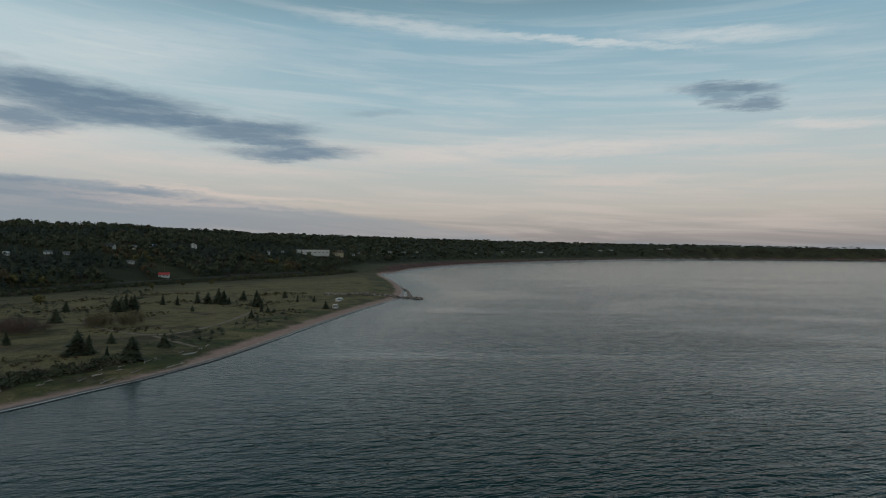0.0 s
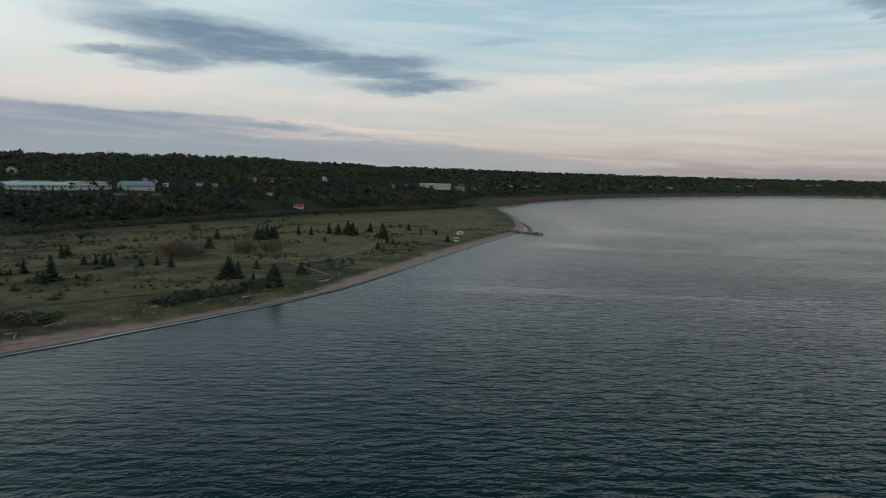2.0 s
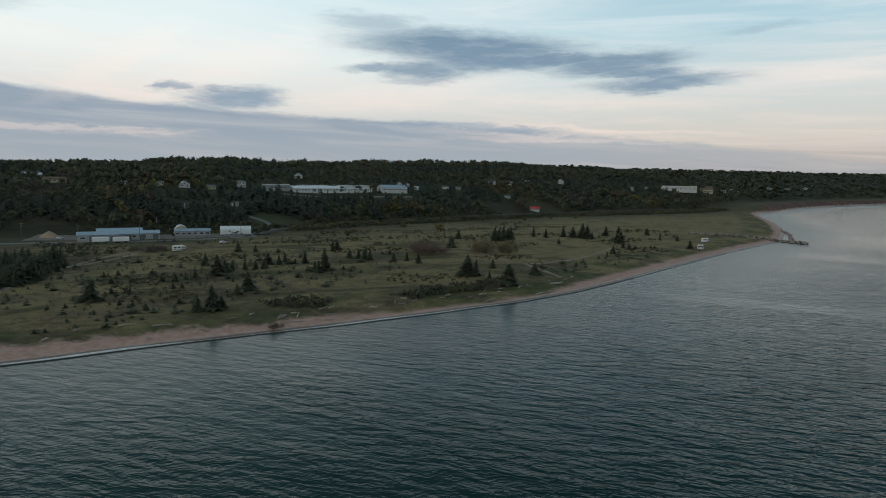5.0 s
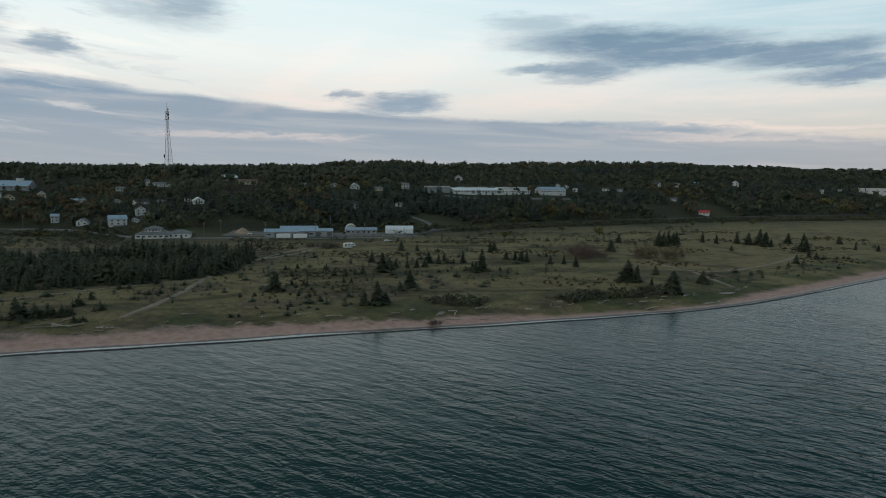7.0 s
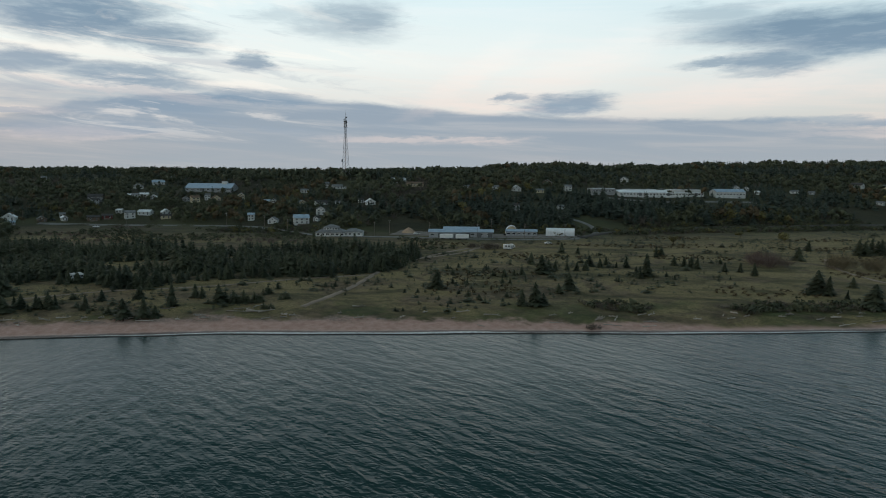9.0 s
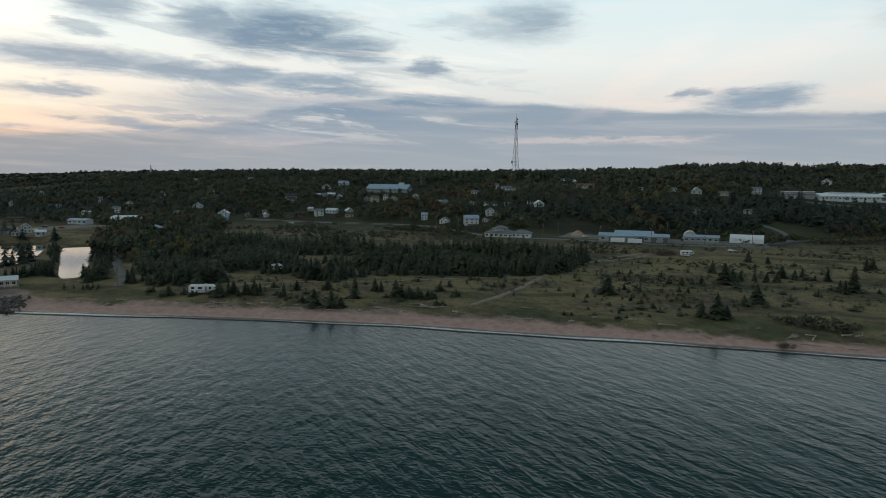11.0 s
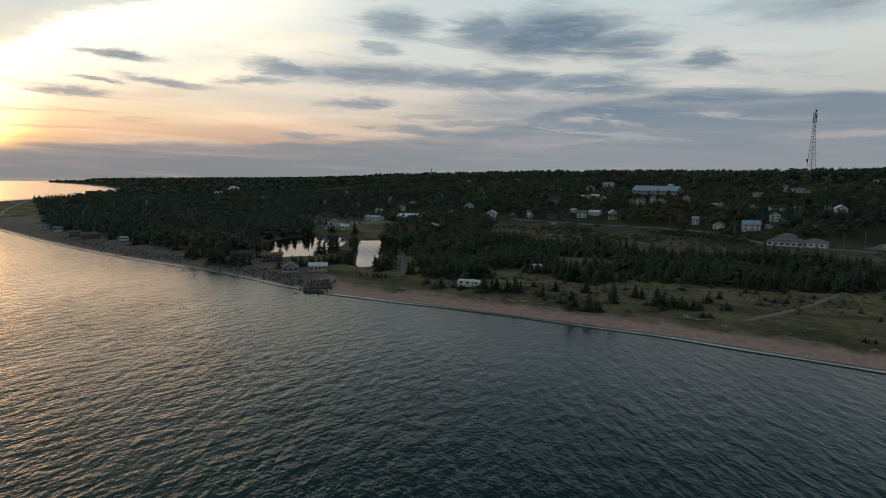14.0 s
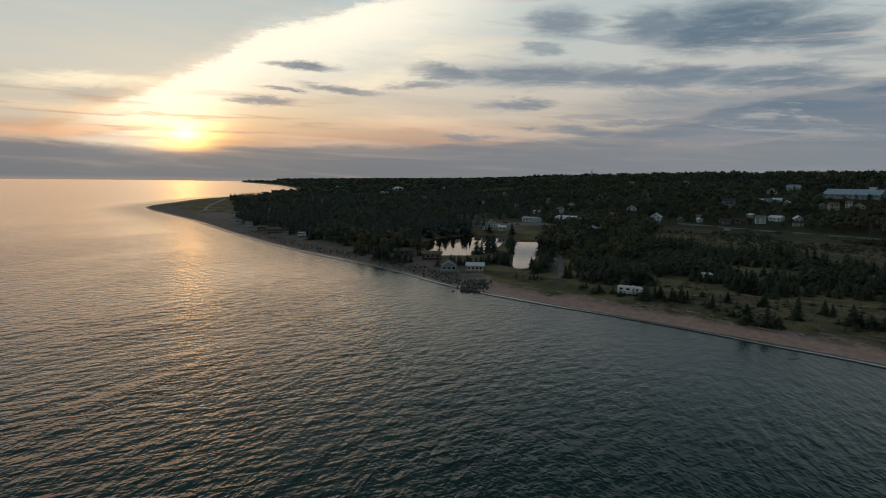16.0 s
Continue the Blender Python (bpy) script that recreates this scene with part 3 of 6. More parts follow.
def inside(x, y, p):
    odd = np.zeros(x.shape, bool)
    for (ax, ay), (bx, by) in zip(p, np.roll(p, -1, 0)):
        if ay != by:
            odd ^= ((ay > y) != (by > y)) & (x < (bx - ax) * (y - ay) / (by - ay) + ax)
    return odd
BACK = [(-6000, -5500), (-9000, 0), (-6000, 9000), (4000, 9000)]
coast_line, foot_line = smooth_line(COAST), smooth_line(FOOT)
coast_ring, foot_ring = np.vstack([coast_line, BACK]), np.vstack([foot_line, BACK])
POND_A = [(-288, -153), (-294, -143), (-304, -139), (-318, -138), (-335, -139), (-373, -149), (-403, -158), (-421, -171), (-418, -181), (-405, -190), (-385, -198), (-350, -196), (-318, -180)]
POND_B = [(-382, -143), (-404, -146), (-408, -138), (-379, -127), (-331, -112), (-296, -103), (-268, -96), (-262, -103), (-300, -116), (-346, -132)]
def inland(x, y):
    return line_distance(x, y, coast_line) * np.where(inside(x, y, coast_ring), 1, -1)
def uphill(x, y):
    return line_distance(x, y, foot_line) * np.where(inside(x, y, foot_ring), 1, -1)
def lay(x, y):
    x, y = np.asarray(x, float), np.asarray(y, float)
    s, d = inland(x, y), uphill(x, y)
    az = np.degrees(np.arctan2(-x, y))
    top, run = np.interp(az, *np.array(TOP).T), np.interp(az, *np.array(RUN).T)
    flat = np.interp(s, [-400, -30, 0, 14, 30, 120, 300], [-12, -2, 0, 1.5, 2.3, 3.2, 5.0])
    flat = flat + 9 * np.clip((s - 3) / 13, 0, 1) * np.clip((y - 960) / 160, 0, 1)
    u = np.clip(d / run, 0, 1)
    h = flat + np.maximum(top - flat, 0) * (1 - (1 - u) ** 2) * (s > 0)
    roll = np.sin(x * .021 + 1.3) * np.cos(y * .017) + .6 * np.sin(x * .05 + y * .043)
    h = h + np.clip(s - 20, 0, 40) / 40 * (.25 + np.clip(d, 0, 200) / 200 * 1.6) * roll
    for pond in (POND_A, POND_B):
        ring = smooth_line(pond + pond[:1], 4)
        away = line_distance(x, y, ring) * np.where(inside(x, y, ring), -1, 1)
        h = np.where(away < 8, np.minimum(h, 0.9 + 0.2 * away), h)
    return h


def mesh_from(name, verts, faces, mat, smooth=False):
    """A mesh of arrays: faces of one size."""
    verts, faces = np.asarray(verts, np.float32), np.asarray(faces, np.int32)
    me = bpy.data.meshes.new(name)
    k = faces.shape[1]
    me.vertices.add(len(verts))
    me.vertices.foreach_set("co", verts.ravel())
    me.loops.add(faces.size)
    me.loops.foreach_set("vertex_index", faces.ravel())
    me.polygons.add(len(faces))
    me.polygons.foreach_set("loop_start", np.arange(len(faces), dtype=np.int32) * k)
    me.update(calc_edges=True)
    if smooth:
        me.polygons.foreach_set("use_smooth", np.ones(len(faces), bool))
    me.materials.append(mat)
    return me


def sheet_faces(rows, cols):
    i = np.arange(rows - 1)[:, None] * cols + np.arange(cols - 1)[None]
    return np.stack([i, i + 1, i + cols + 1, i + cols], -1).reshape(-1, 4)


az = np.radians(np.linspace(175, -80, 720))
reach = np.geomspace(85, 5600, 200)
gx, gy = (-np.sin(az)[None] * reach[:, None]).ravel(), (np.cos(az)[None] * reach[:, None]).ravel()
me = mesh_from("ground", np.stack([gx, gy, lay(gx, gy)], -1), sheet_faces(200, 720)[:, ::-1], GRASS, True)
for key, values in (("inland", inland(gx, gy)), ("uphill", uphill(gx, gy))):
    me.attributes.new(key, "FLOAT", "POINT").data.foreach_set("value", values.astype(np.float32))
tagged(new("ground", me), "sandy shore, dry grassland and wooded hill beyond", "ground", kind="structure")

turn = np.radians(np.linspace(0, 360, 241))
ring = np.geomspace(1, 5600, 90)
sx, sy = (np.cos(turn)[None] * ring[:, None]).ravel(), (np.sin(turn)[None] * ring[:, None]).ravel()
me = mesh_from("sea", np.stack([sx, sy, np.zeros(sx.size)], -1), sheet_faces(90, 241), WATER, True)
me.attributes.new("offshore", "FLOAT", "POINT").data.foreach_set("value", (-inland(sx, sy)).astype(np.float32))
tagged(new("water", me), "dark teal sea with small wind waves at dusk", "sea", kind="structure")


def flat_area(name, ring, z, mat):
    bm = bmesh.new()
    bm.faces.new([bm.verts.new((x, y, z)) for x, y in ring])
    bmesh.ops.recalc_face_normals(bm, faces=bm.faces)
    me = bpy.data.meshes.new(name)
    bm.to_mesh(me)
    bm.free()
    me.materials.append(mat)
    if me.polygons[0].normal.z < 0:
        me.flip_normals()
    return new(name, me)


for pond in (POND_A, POND_B):
    tagged(flat_area("pond_water", smooth_line(pond + pond[:1], 4)[:-1], 0.85, POND_WATER), "still pond water that mirrors the evening sky", "pond", kind="structure")

# ---- trees ----
rng = np.random.default_rng(11)


def tiers(levels, points, spread, droop, seed):
    """A conifer of unit height: ragged drooping tiers of boughs. Vertices and triangles."""
    g = np.random.default_rng(seed)
    v, f = [], []
    for k in range(levels):
        u = k / levels
        base = 0.06 + 0.90 * u
        r = spread * (1 - u) ** 0.85 * g.uniform(0.85, 1.15) + 0.012
        tip = min(base + 0.34 * (1 - u) + 0.06, 1.0)
        cx, cy = g.uniform(-0.02, 0.02, 2) * (1 - u)
        at = len(v)
        v.append((cx, cy, tip))
        a0 = g.uniform(0, 6.28)
        for i in range(points * 2):
            a = a0 + i * math.pi / points + g.uniform(-0.15, 0.15)
            q = r * (g.uniform(0.8, 1.25) if i % 2 == 0 else g.uniform(0.35, 0.6))
            v.append((cx + q * math.cos(a), cy + q * math.sin(a), base - droop * q * (1 if i % 2 == 0 else 0.2) + g.uniform(-0.015, 0.015)))
        for i in range(points * 2):
            f.append((at, at + 1 + i, at + 1 + (i + 1) % (points * 2)))
    return np.array(v), np.array(f)


def boughs(levels, per, spread, droop, seed, thin=1.0):
    """A conifer of unit height made of single drooping boughs, ragged and open at the edges."""
    g = np.random.default_rng(seed)
    v, f = [], []
    for k in range(levels):
        u = k / levels
        z = 0.05 + 0.90 * u
        r = spread * (1 - u) ** 0.66 * g.uniform(0.75, 1.18) + 0.02
        for i in range(max(3, round(per * (1 - 0.45 * u)))):
            a = g.uniform(0, math.tau)
            far = r * g.uniform(0.55, 1.3)
            w = (far * g.uniform(0.26, 0.46) + 0.012) * thin
            c, s = math.cos(a), math.sin(a)
            z0, z1 = z + 0.05 + g.uniform(0, 0.04), z - droop * far * g.uniform(0.0, 1.0)
            m, zm = far * 0.55, (z0 + z1) / 2 - 0.02
            at = len(v)
            v += [(0, 0, z0), (m * c - w * s, m * s + w * c, zm), (far * c, far * s, z1), (m * c + w * s, m * s - w * c, zm)]
            f += [(at, at + 1, at + 2), (at, at + 2, at + 3)]
    at = len(v)
    v += [(0.012, 0, 0.93), (-0.008, 0.01, 0.93), (-0.008, -0.01, 0.93), (0, 0, 1.0)]
    f += [(at, at + 1, at + 3), (at + 1, at + 2, at + 3), (at + 2, at, at + 3)]
    return np.array(v, float), np.array(f)


def clumps(count, wide, low, size, seed, lean=0.0):
    """A broad crown of unit height: bent leaf clumps scattered through and round an uneven dome with gaps."""
    g = np.random.default_rng(seed)
    lobes = [(g.uniform(-0.5, 0.5) * wide, g.uniform(-0.5, 0.5) * wide, g.uniform(low + 0.25, 0.78), g.uniform(0.5, 0.8)) for _ in range(5)]
    v, f = [], []
    for k in range(count):
        lx, ly, lz, lr = lobes[k % 5]
        d = g.normal(size=3)
        d /= np.linalg.norm(d)
        d *= g.uniform(0.55, 1.0)
        p = np.array([lx + d[0] * wide * lr, ly + d[1] * wide * lr, min(lz + d[2] * 0.30 * lr + 0.02, 0.98)])
        out = d / np.linalg.norm(d) + g.normal(size=3) * 0.35 + np.array([0, 0, 0.25])
        a = np.cross(out, g.normal(size=3))
        b = np.cross(out, a)
        a, b = a / np.linalg.norm(a) * size * g.uniform(0.6, 1.3), b / np.linalg.norm(b) * size * g.uniform(0.6, 1.3)
        at = len(v)
        v += [p - a, p + b * 0.9, p + a, p - b]
        f += [(at, at + 1, at + 3), (at + 1, at + 2, at + 3)]
    return np.array(v), np.array(f)


def lumps(count, wide, low, seed, ragged=0.28, size=1.0):
    """A broad crown of unit height: uneven leafy lobes."""
    g = np.random.default_rng(seed)
    bm = bmesh.new()
    bmesh.ops.create_icosphere(bm, subdivisions=1, radius=1)
    ball, tri = np.array([v.co for v in bm.verts]), np.array([[v.index for v in f.verts] for f in bm.faces])
    bm.free()
    shapes = []
    for k in range(count):
        a = k * math.tau / count + g.uniform(-0.5, 0.5)
        o = wide * g.uniform(0.35, 0.6) if k else 0.0
        r = wide * g.uniform(0.5, 0.72)
        z = g.uniform(low + 0.3, 0.62) if k else 0.66
        v = ball * g.uniform(1 - ragged, 1 + ragged, (len(ball), 1)) * np.array([r, r, g.uniform(0.24, 0.33)]) * size + np.array([math.cos(a) * o, math.sin(a) * o, z])
        shapes.append((v, tri))
    return joined(shapes)


def trunk_shape(top, thick, sides=4):
    v = [(math.cos(i * math.tau / sides) * r, math.sin(i * math.tau / sides) * r, z) for z, r in ((-0.03, thick), (top, thick * 0.3)) for i in range(sides)]
    f = []
    for i in range(sides):
        j = (i + 1) % sides
        f += [(i, j, sides + j), (i, sides + j, sides + i)]
    return np.array(v), np.array(f)


def joined(shapes):
    v, f, n = [], [], 0
    for a, b in shapes:
        v.append(a)
        f.append(b + n)
        n += len(a)
    return np.vstack(v), np.vstack(f)


def scatter(places, shapes, g):
    """Many trees in one mesh: places x, y, z, height, width."""
    which = g.integers(0, len(shapes), len(places))
    vs, fs, n = [], [], 0
    for k, (v, f) in enumerate(shapes):
        p = places[which == k]
        if not len(p):
            continue
        a = g.uniform(0, math.tau, len(p))
        c, s = np.cos(a)[:, None], np.sin(a)[:, None]
        x = (v[:, 0] * c - v[:, 1] * s) * p[:, 4:5] + p[:, 0:1]
        y = (v[:, 0] * s + v[:, 1] * c) * p[:, 4:5] + p[:, 1:2]
        z = v[:, 2] * p[:, 3:4] + p[:, 2:3]
        vs.append(np.stack([x, y, z], -1).reshape(-1, 3))
        fs.append((f[None] + (np.arange(len(p)) * len(v))[:, None, None]).reshape(-1, 3) + n)
        n += len(p) * len(v)
    return np.vstack(vs), np.vstack(fs)


FIR_FAR = [joined([boughs(6, 5, 0.25 + 0.03 * k, 0.4, 20 + k), tiers(2, 3, 0.14 + 0.015 * k, 0.3, 25 + k)]) for k in range(5)]
FIR_DISTANT = [tiers(2, 3, 0.24 + 0.03 * k, 0.35, 30 + k) for k in range(4)]
LEAFY_DISTANT = [clumps(11, 0.5, 0.05, 0.24, 70 + k) for k in range(6)]
FIR_NEAR = [joined([boughs(9, 7, 0.25 + 0.025 * k, 0.3, 320 + k, 0.62), tiers(3, 4, 0.14 + 0.015 * k, 0.2, 325 + k)]) for k in range(6)]
LEAFY_FAR = [joined([lumps(2, 0.36, 0.05, 45 + k, size=0.75), clumps(38, 0.44, 0.06, 0.095, 40 + k)]) for k in range(8)]
LEAFY_NEAR = [joined([lumps(3, 0.34, 0.05, 145 + k, size=0.62), clumps(120, 0.42 + 0.02 * (k % 3), 0.04, 0.062, 140 + k), trunk_shape(0.5, 0.025, 3)]) for k in range(7)]
SHRUB_FAR = [clumps(36, 0.72, 0.0, 0.17, 60 + k) for k in range(4)]
JUNIPER = [boughs(4, 9, 0.6 + 0.08 * k, 0.3, 65 + k) for k in range(4)]


def twig_fan(count, wide, seed, thin=0.012):
    """Bare upright shoots from one stool, of unit height."""
    g = np.random.default_rng(seed)
    v, f = [], []
    for _ in range(count):
        b = g.normal(size=2) * 0.12 * wide
        t = b + g.normal(size=2) * 0.45 * wide
        h = g.uniform(0.35, 1.0) * (1.0 - 0.35 * min(1.0, np.hypot(*t) / (0.9 * wide)))
        side = g.normal(size=2)
        side = side / np.linalg.norm(side) * g.uniform(thin, thin * 2.5)
        at = len(v)
        mid = (b + t) / 2 + g.normal(size=2) * 0.04
        v += [(*b, 0), (*(mid + side), h * 0.55), (*t, h), (*(mid - side), h * 0.55)]
        f += [(at, at + 1, at + 3), (at + 1, at + 2, at + 3)]
    return np.array(v), np.array(f)


TWIGS_FAR = [twig_fan(40, 1.0, 80 + k) for k in range(3)]


def spruce_kind(seed, spread):
    tree = root("spruce_tree", Matrix(), "dark green young spruce tree standing in dry grass", "tree", "spruces on the shore flat")
    part("trunk", mesh_from("trunk", *trunk_shape(0.9, 0.022, 5), BARK), BARK, tree)
    fringe = [boughs(20, 13, spread * 1.15, 0.32, seed, 0.5), tiers(6, 6, spread * 0.7, 0.2, seed + 50)]
    part("crown", mesh_from("crown", *joined(fringe), SPRUCE), SPRUCE, tree)
    return tree


def bush_kind(seed):
    bush = root("spruce_bush", Matrix(), "low dark green bushy spruce on sandy ground", "bush", "bushes on the shore flat")
    part("stem", mesh_from("stem", *trunk_shape(0.5, 0.05, 5), BARK), BARK, bush)
    many = [boughs(9, 14, 0.52, 0.3, seed, 0.55), tiers(3, 5, 0.3, 0.3, seed)]
    g = np.random.default_rng(seed)
    for k in range(4):
        v, f = boughs(7, 10, 0.42, 0.3, seed + k, 0.55)
        v = v * np.array([1, 1, g.uniform(0.5, 0.85)]) + np.array([g.uniform(-0.55, 0.55), g.uniform(-0.55, 0.55), 0])
        many.append((v, f))
    part("crown", mesh_from("crown", *joined(many), SPRUCE), SPRUCE, bush)
    return bush


SPRUCES = [spruce_kind(100, 0.30), spruce_kind(107, 0.36), spruce_kind(113, 0.42), spruce_kind(127, 0.27), spruce_kind(131, 0.48)]
BUSHES = [bush_kind(201), bush_kind(211), bush_kind(223)]
used = set()


def plant(kinds, x, y, h, wide=1.0, g=random):
    """A tree of one of the kinds, h metres high; the first of a kind is moved, the others are copies."""
    kind = kinds[g.randrange(len(kinds))]
    m = pose(x, y, ground_z(x, y) - 0.05, g.uniform(-3, 3), g.uniform(-3, 3), g.uniform(0, 360)) @ Matrix.Diagonal((h * wide, h * wide, h, 1))
    if kind in used:
        return copy_thing(kind, m @ Matrix.Diagonal((1 / kind.scale.x, 1 / kind.scale.y, 1 / kind.scale.z, 1)))
    used.add(kind)
    kind.matrix_world = m
    return kind


# x, y and height in metres
ON_BEACH = [(-192, -5, 5.7), (-197, -7, 2.7), (-190, 0, 6.0), (-190, 3, 3.4), (-201, 8, 7.2), (-218, -11, 3.6), (-217, 0, 4.3), (-217, -1, 3.0), (-207, -15, 4.5),
    (-207, -16, 2.5), (-224, -19, 2.6), (-216, -32, 4.3), (-218, -34, 3.5), (-214, -28, 4.4), (-213, -25, 5.1), (-213, -23, 4.1), (-212, 16, 4.6), (-210, 18, 4.2),
    (-200, 22, 6.0), (-241, 2, 7.6), (-212, -36, 5.1), (-199, -9, 2.8)]
ON_MEADOW = [(-201, 24, 4.4), (-198, 26, 4.9), (-197, 29, 4.6), (-196, 32, 4.1), (-196, 34, 3.6), (-209, 39, 3.8), (-217, 44, 2.6), (-198, 42, 3.2), (-187, 33, 2.3),
    (-186, 35, 2.1), (-230, 56, 2.3), (-229, 59, 2.3), (-215, 61, 2.0), (-213, 64, 2.3), (-217, 70, 1.8), (-224, 76, 2.1), (-233, 69, 3.4), (-196, 62, 1.2),
    (-194, 96, 6.5), (-175, 87, 1.6), (-167, 68, 1.6), (-166, 70, 1.4), (-189, 86, 1.8), (-191, 82, 1.8)]
IN_SCRUB = [(-154, 111, 7.3), (-156, 107, 5.3), (-154, 114, 3.8), (-172, 139, 6.2), (-168, 131, 3.4), (-168, 138, 2.6), (-230, 164, 5.6), (-205, 151, 8.1), (-259, 205, 5.8),
    (-254, 212, 3.6), (-242, 216, 2.5), (-242, 195, 2.2), (-248, 194, 1.9), (-209, 158, 5.2), (-211, 163, 4.0), (-209, 168, 4.2), (-206, 171, 3.8), (-205, 175, 4.3),
    (-214, 185, 5.0), (-209, 187, 4.4), (-215, 196, 4.1)]
IN_LOW_SCRUB = [(-204, 198, 5.1), (-182, 188, 9.3), (-179, 181, 5.0), (-184, 184, 4.1), (-189, 174, 1.5), (-169, 99, 2.4), (-176, 99, 2.4), (-181, 98, 2.1), (-169, 110, 2.0),
    (-192, 123, 2.7), (-191, 126, 2.3), (-204, 132, 3.3), (-208, 129, 2.9), (-206, 138, 2.7), (-206, 142, 3.4), (-200, 106, 2.7), (-196, 110, 2.5), (-165, 85, 1.5),
    (-160, 85, 1.3), (-166, 126, 1.5), (-226, 240, 5.8), (-229, 247, 5.3), (-206, 194, 2.8), (-176, 167, 2.4), (-234, 122, 2.7), (-235, 128, 2.5), (-218, 116, 2.7),
    (-215, 122, 2.5), (-226, 137, 2.7)]
ON_HEATH = [(-162, 229, 5.5), (-171, 232, 4.3), (-175, 227, 4.3), (-127, 215, 8.4), (-123, 214, 6.9), (-128, 213, 4.4), (-127, 208, 2.9), (-129, 240, 4.1), (-116, 213, 3.4),
    (-105, 208, 7.9), (-107, 214, 4.3), (-170, 191, 2.2), (-187, 224, 5.2), (-195, 225, 4.9), (-200, 224, 4.3), (-191, 225, 5.1), (-193, 247, 3.1), (-160, 211, 1.6),
    (-187, 298, 6.9), (-211, 345, 6.3), (-187, 351, 8.6), (-185, 354, 7.5), (-187, 363, 8.8), (-183, 363, 7.9), (-182, 365, 8.8), (-177, 194, 2.3)]
ON_SPIT = [(-180, 396, 6.8), (-170, 395, 6.3), (-164, 412, 6.9), (-157, 412, 7.7), (-152, 417, 10.3), (-146, 410, 9.3), (-147, 362, 3.4), (-143, 442, 7.2), (-141, 467, 5.7),
    (-103, 332, 4.8), (-108, 368, 5.2), (-119, 398, 7.3), (-124, 407, 5.8), (-103, 363, 3.7), (-100, 365, 3.0), (-119, 465, 5.6), (-102, 433, 4.8), (-91, 436, 4.3),
    (-75, 396, 5.5), (-106, 235, 5.1), (-94, 377, 2.3), (-92, 379, 2.3), (-143, 413, 4.8)]
AT_CAMP = [(-217, -53, 3.5), (-215, -55, 2.6), (-217, -48, 3.1), (-214, -45, 2.6), (-215, -36, 3.9), (-216, -32, 3.5), (-213, -27, 3.6), (-212, -24, 3.8), (-212, -30, 2.6),
    (-225, -19, 2.2), (-207, -15, 2.5), (-219, -11, 2.6), (-223, -59, 2.7), (-223, -45, 5.0), (-245, -54, 6.9), (-239, -46, 7.2), (-241, -40, 7.3), (-241, -43, 5.8),
    (-238, -64, 4.4), (-238, -61, 4.8), (-247, -72, 4.6)]
random.seed(5)
for rows in (ON_BEACH, ON_MEADOW, IN_SCRUB, IN_LOW_SCRUB, ON_HEATH, ON_SPIT, AT_CAMP):
    for x, y, h in rows:
        if h < 3.2 or (rows is ON_MEADOW and h < 5):
            plant(BUSHES, x, y, h * 0.95, random.uniform(0.75, 1.1))
        else:
            plant(SPRUCES, x, y, h * 1.05, random.uniform(0.95, 1.35))


def jitter_grid(x0, x1, y0, y1, step, g):
    xs, ys = np.meshgrid(np.arange(x0, x1, step), np.arange(y0, y1, step))
    xs, ys = xs.ravel(), ys.ravel()
    return xs + g.uniform(-0.45, 0.45, xs.size) * step, ys + g.uniform(-0.45, 0.45, ys.size) * step


def soft_noise(x, y, scale, seed):
    """Smooth noise from a few waves, about -1 to 1."""
    g = np.random.default_rng(seed)
    total = 0
    for k in range(6):
        a, w = g.uniform(0, math.tau), g.uniform(0.6, 2.2) / scale
        total = total + np.sin((x * np.cos(a) + y * np.sin(a)) * w + g.uniform(0, math.tau))
    return total / 3.2


for x, y, h in ((-256, -19, 4.4), (-257.5, -22, 5.2), (-256.5, -16.5, 4.6), (-258, -25, 5), (-258.5, -19.8, 4.0)):
    plant(SPRUCES, x, y, h, 1.1)

# the spruce thicket behind the beach: its front rows are trees of their own, the rest one stand
THICKET = [(-239, -72), (-230, -52), (-262, -38), (-266, -24), (-228, 0), (-241, 12), (-243, 39), (-236, 63), (-236, 82), (-238, 98), (-272, 127), (-292, 134),
           (-345, 108), (-371, 65), (-392, 21), (-418, -23), (-440, -60), (-380, -95), (-300, -84)]
ring = np.array(THICKET, float)
tx, ty = jitter_grid(-450, -220, -110, 150, 3.6, rng)
tx, ty = tx + rng.normal(0, 1.2, tx.size), ty + rng.normal(0, 1.2, ty.size)
keep = inside(tx, ty, ring) & (soft_noise(tx, ty, 22, 3) > np.where(tx < -335, 0.1, np.where(tx < -290, -0.45, -0.7)))
for gx0, gy0, gr in ((-262, -20, 3.0), (-250, -76, 7)):
    keep &= (tx - gx0) ** 2 + (ty - gy0) ** 2 > gr * gr
tx, ty = tx[keep], ty[keep]
near = line_distance(tx, ty, ring[:12]) < 4.5
th = (rng.uniform(2.6, 6.6, tx.size) + 3.2 * rng.random(tx.size) ** 3) * (0.92 + 0.38 * soft_noise(tx, ty, 11, 9))
for x, y, h in zip(tx[near], ty[near], th[near]):
    plant(SPRUCES, x, y, max(h, 3.0), random.uniform(0.85, 1.1))
far = ~near
places = np.stack([tx[far], ty[far], lay(tx[far], ty[far]), th[far], th[far] * 1.5], -1)
tagged(new("spruce_thicket", mesh_from("spruce_thicket", *scatter(places, FIR_NEAR, rng), SPRUCE)), "dense dark thicket of young spruces behind the beach", "trees", kind="stuff")

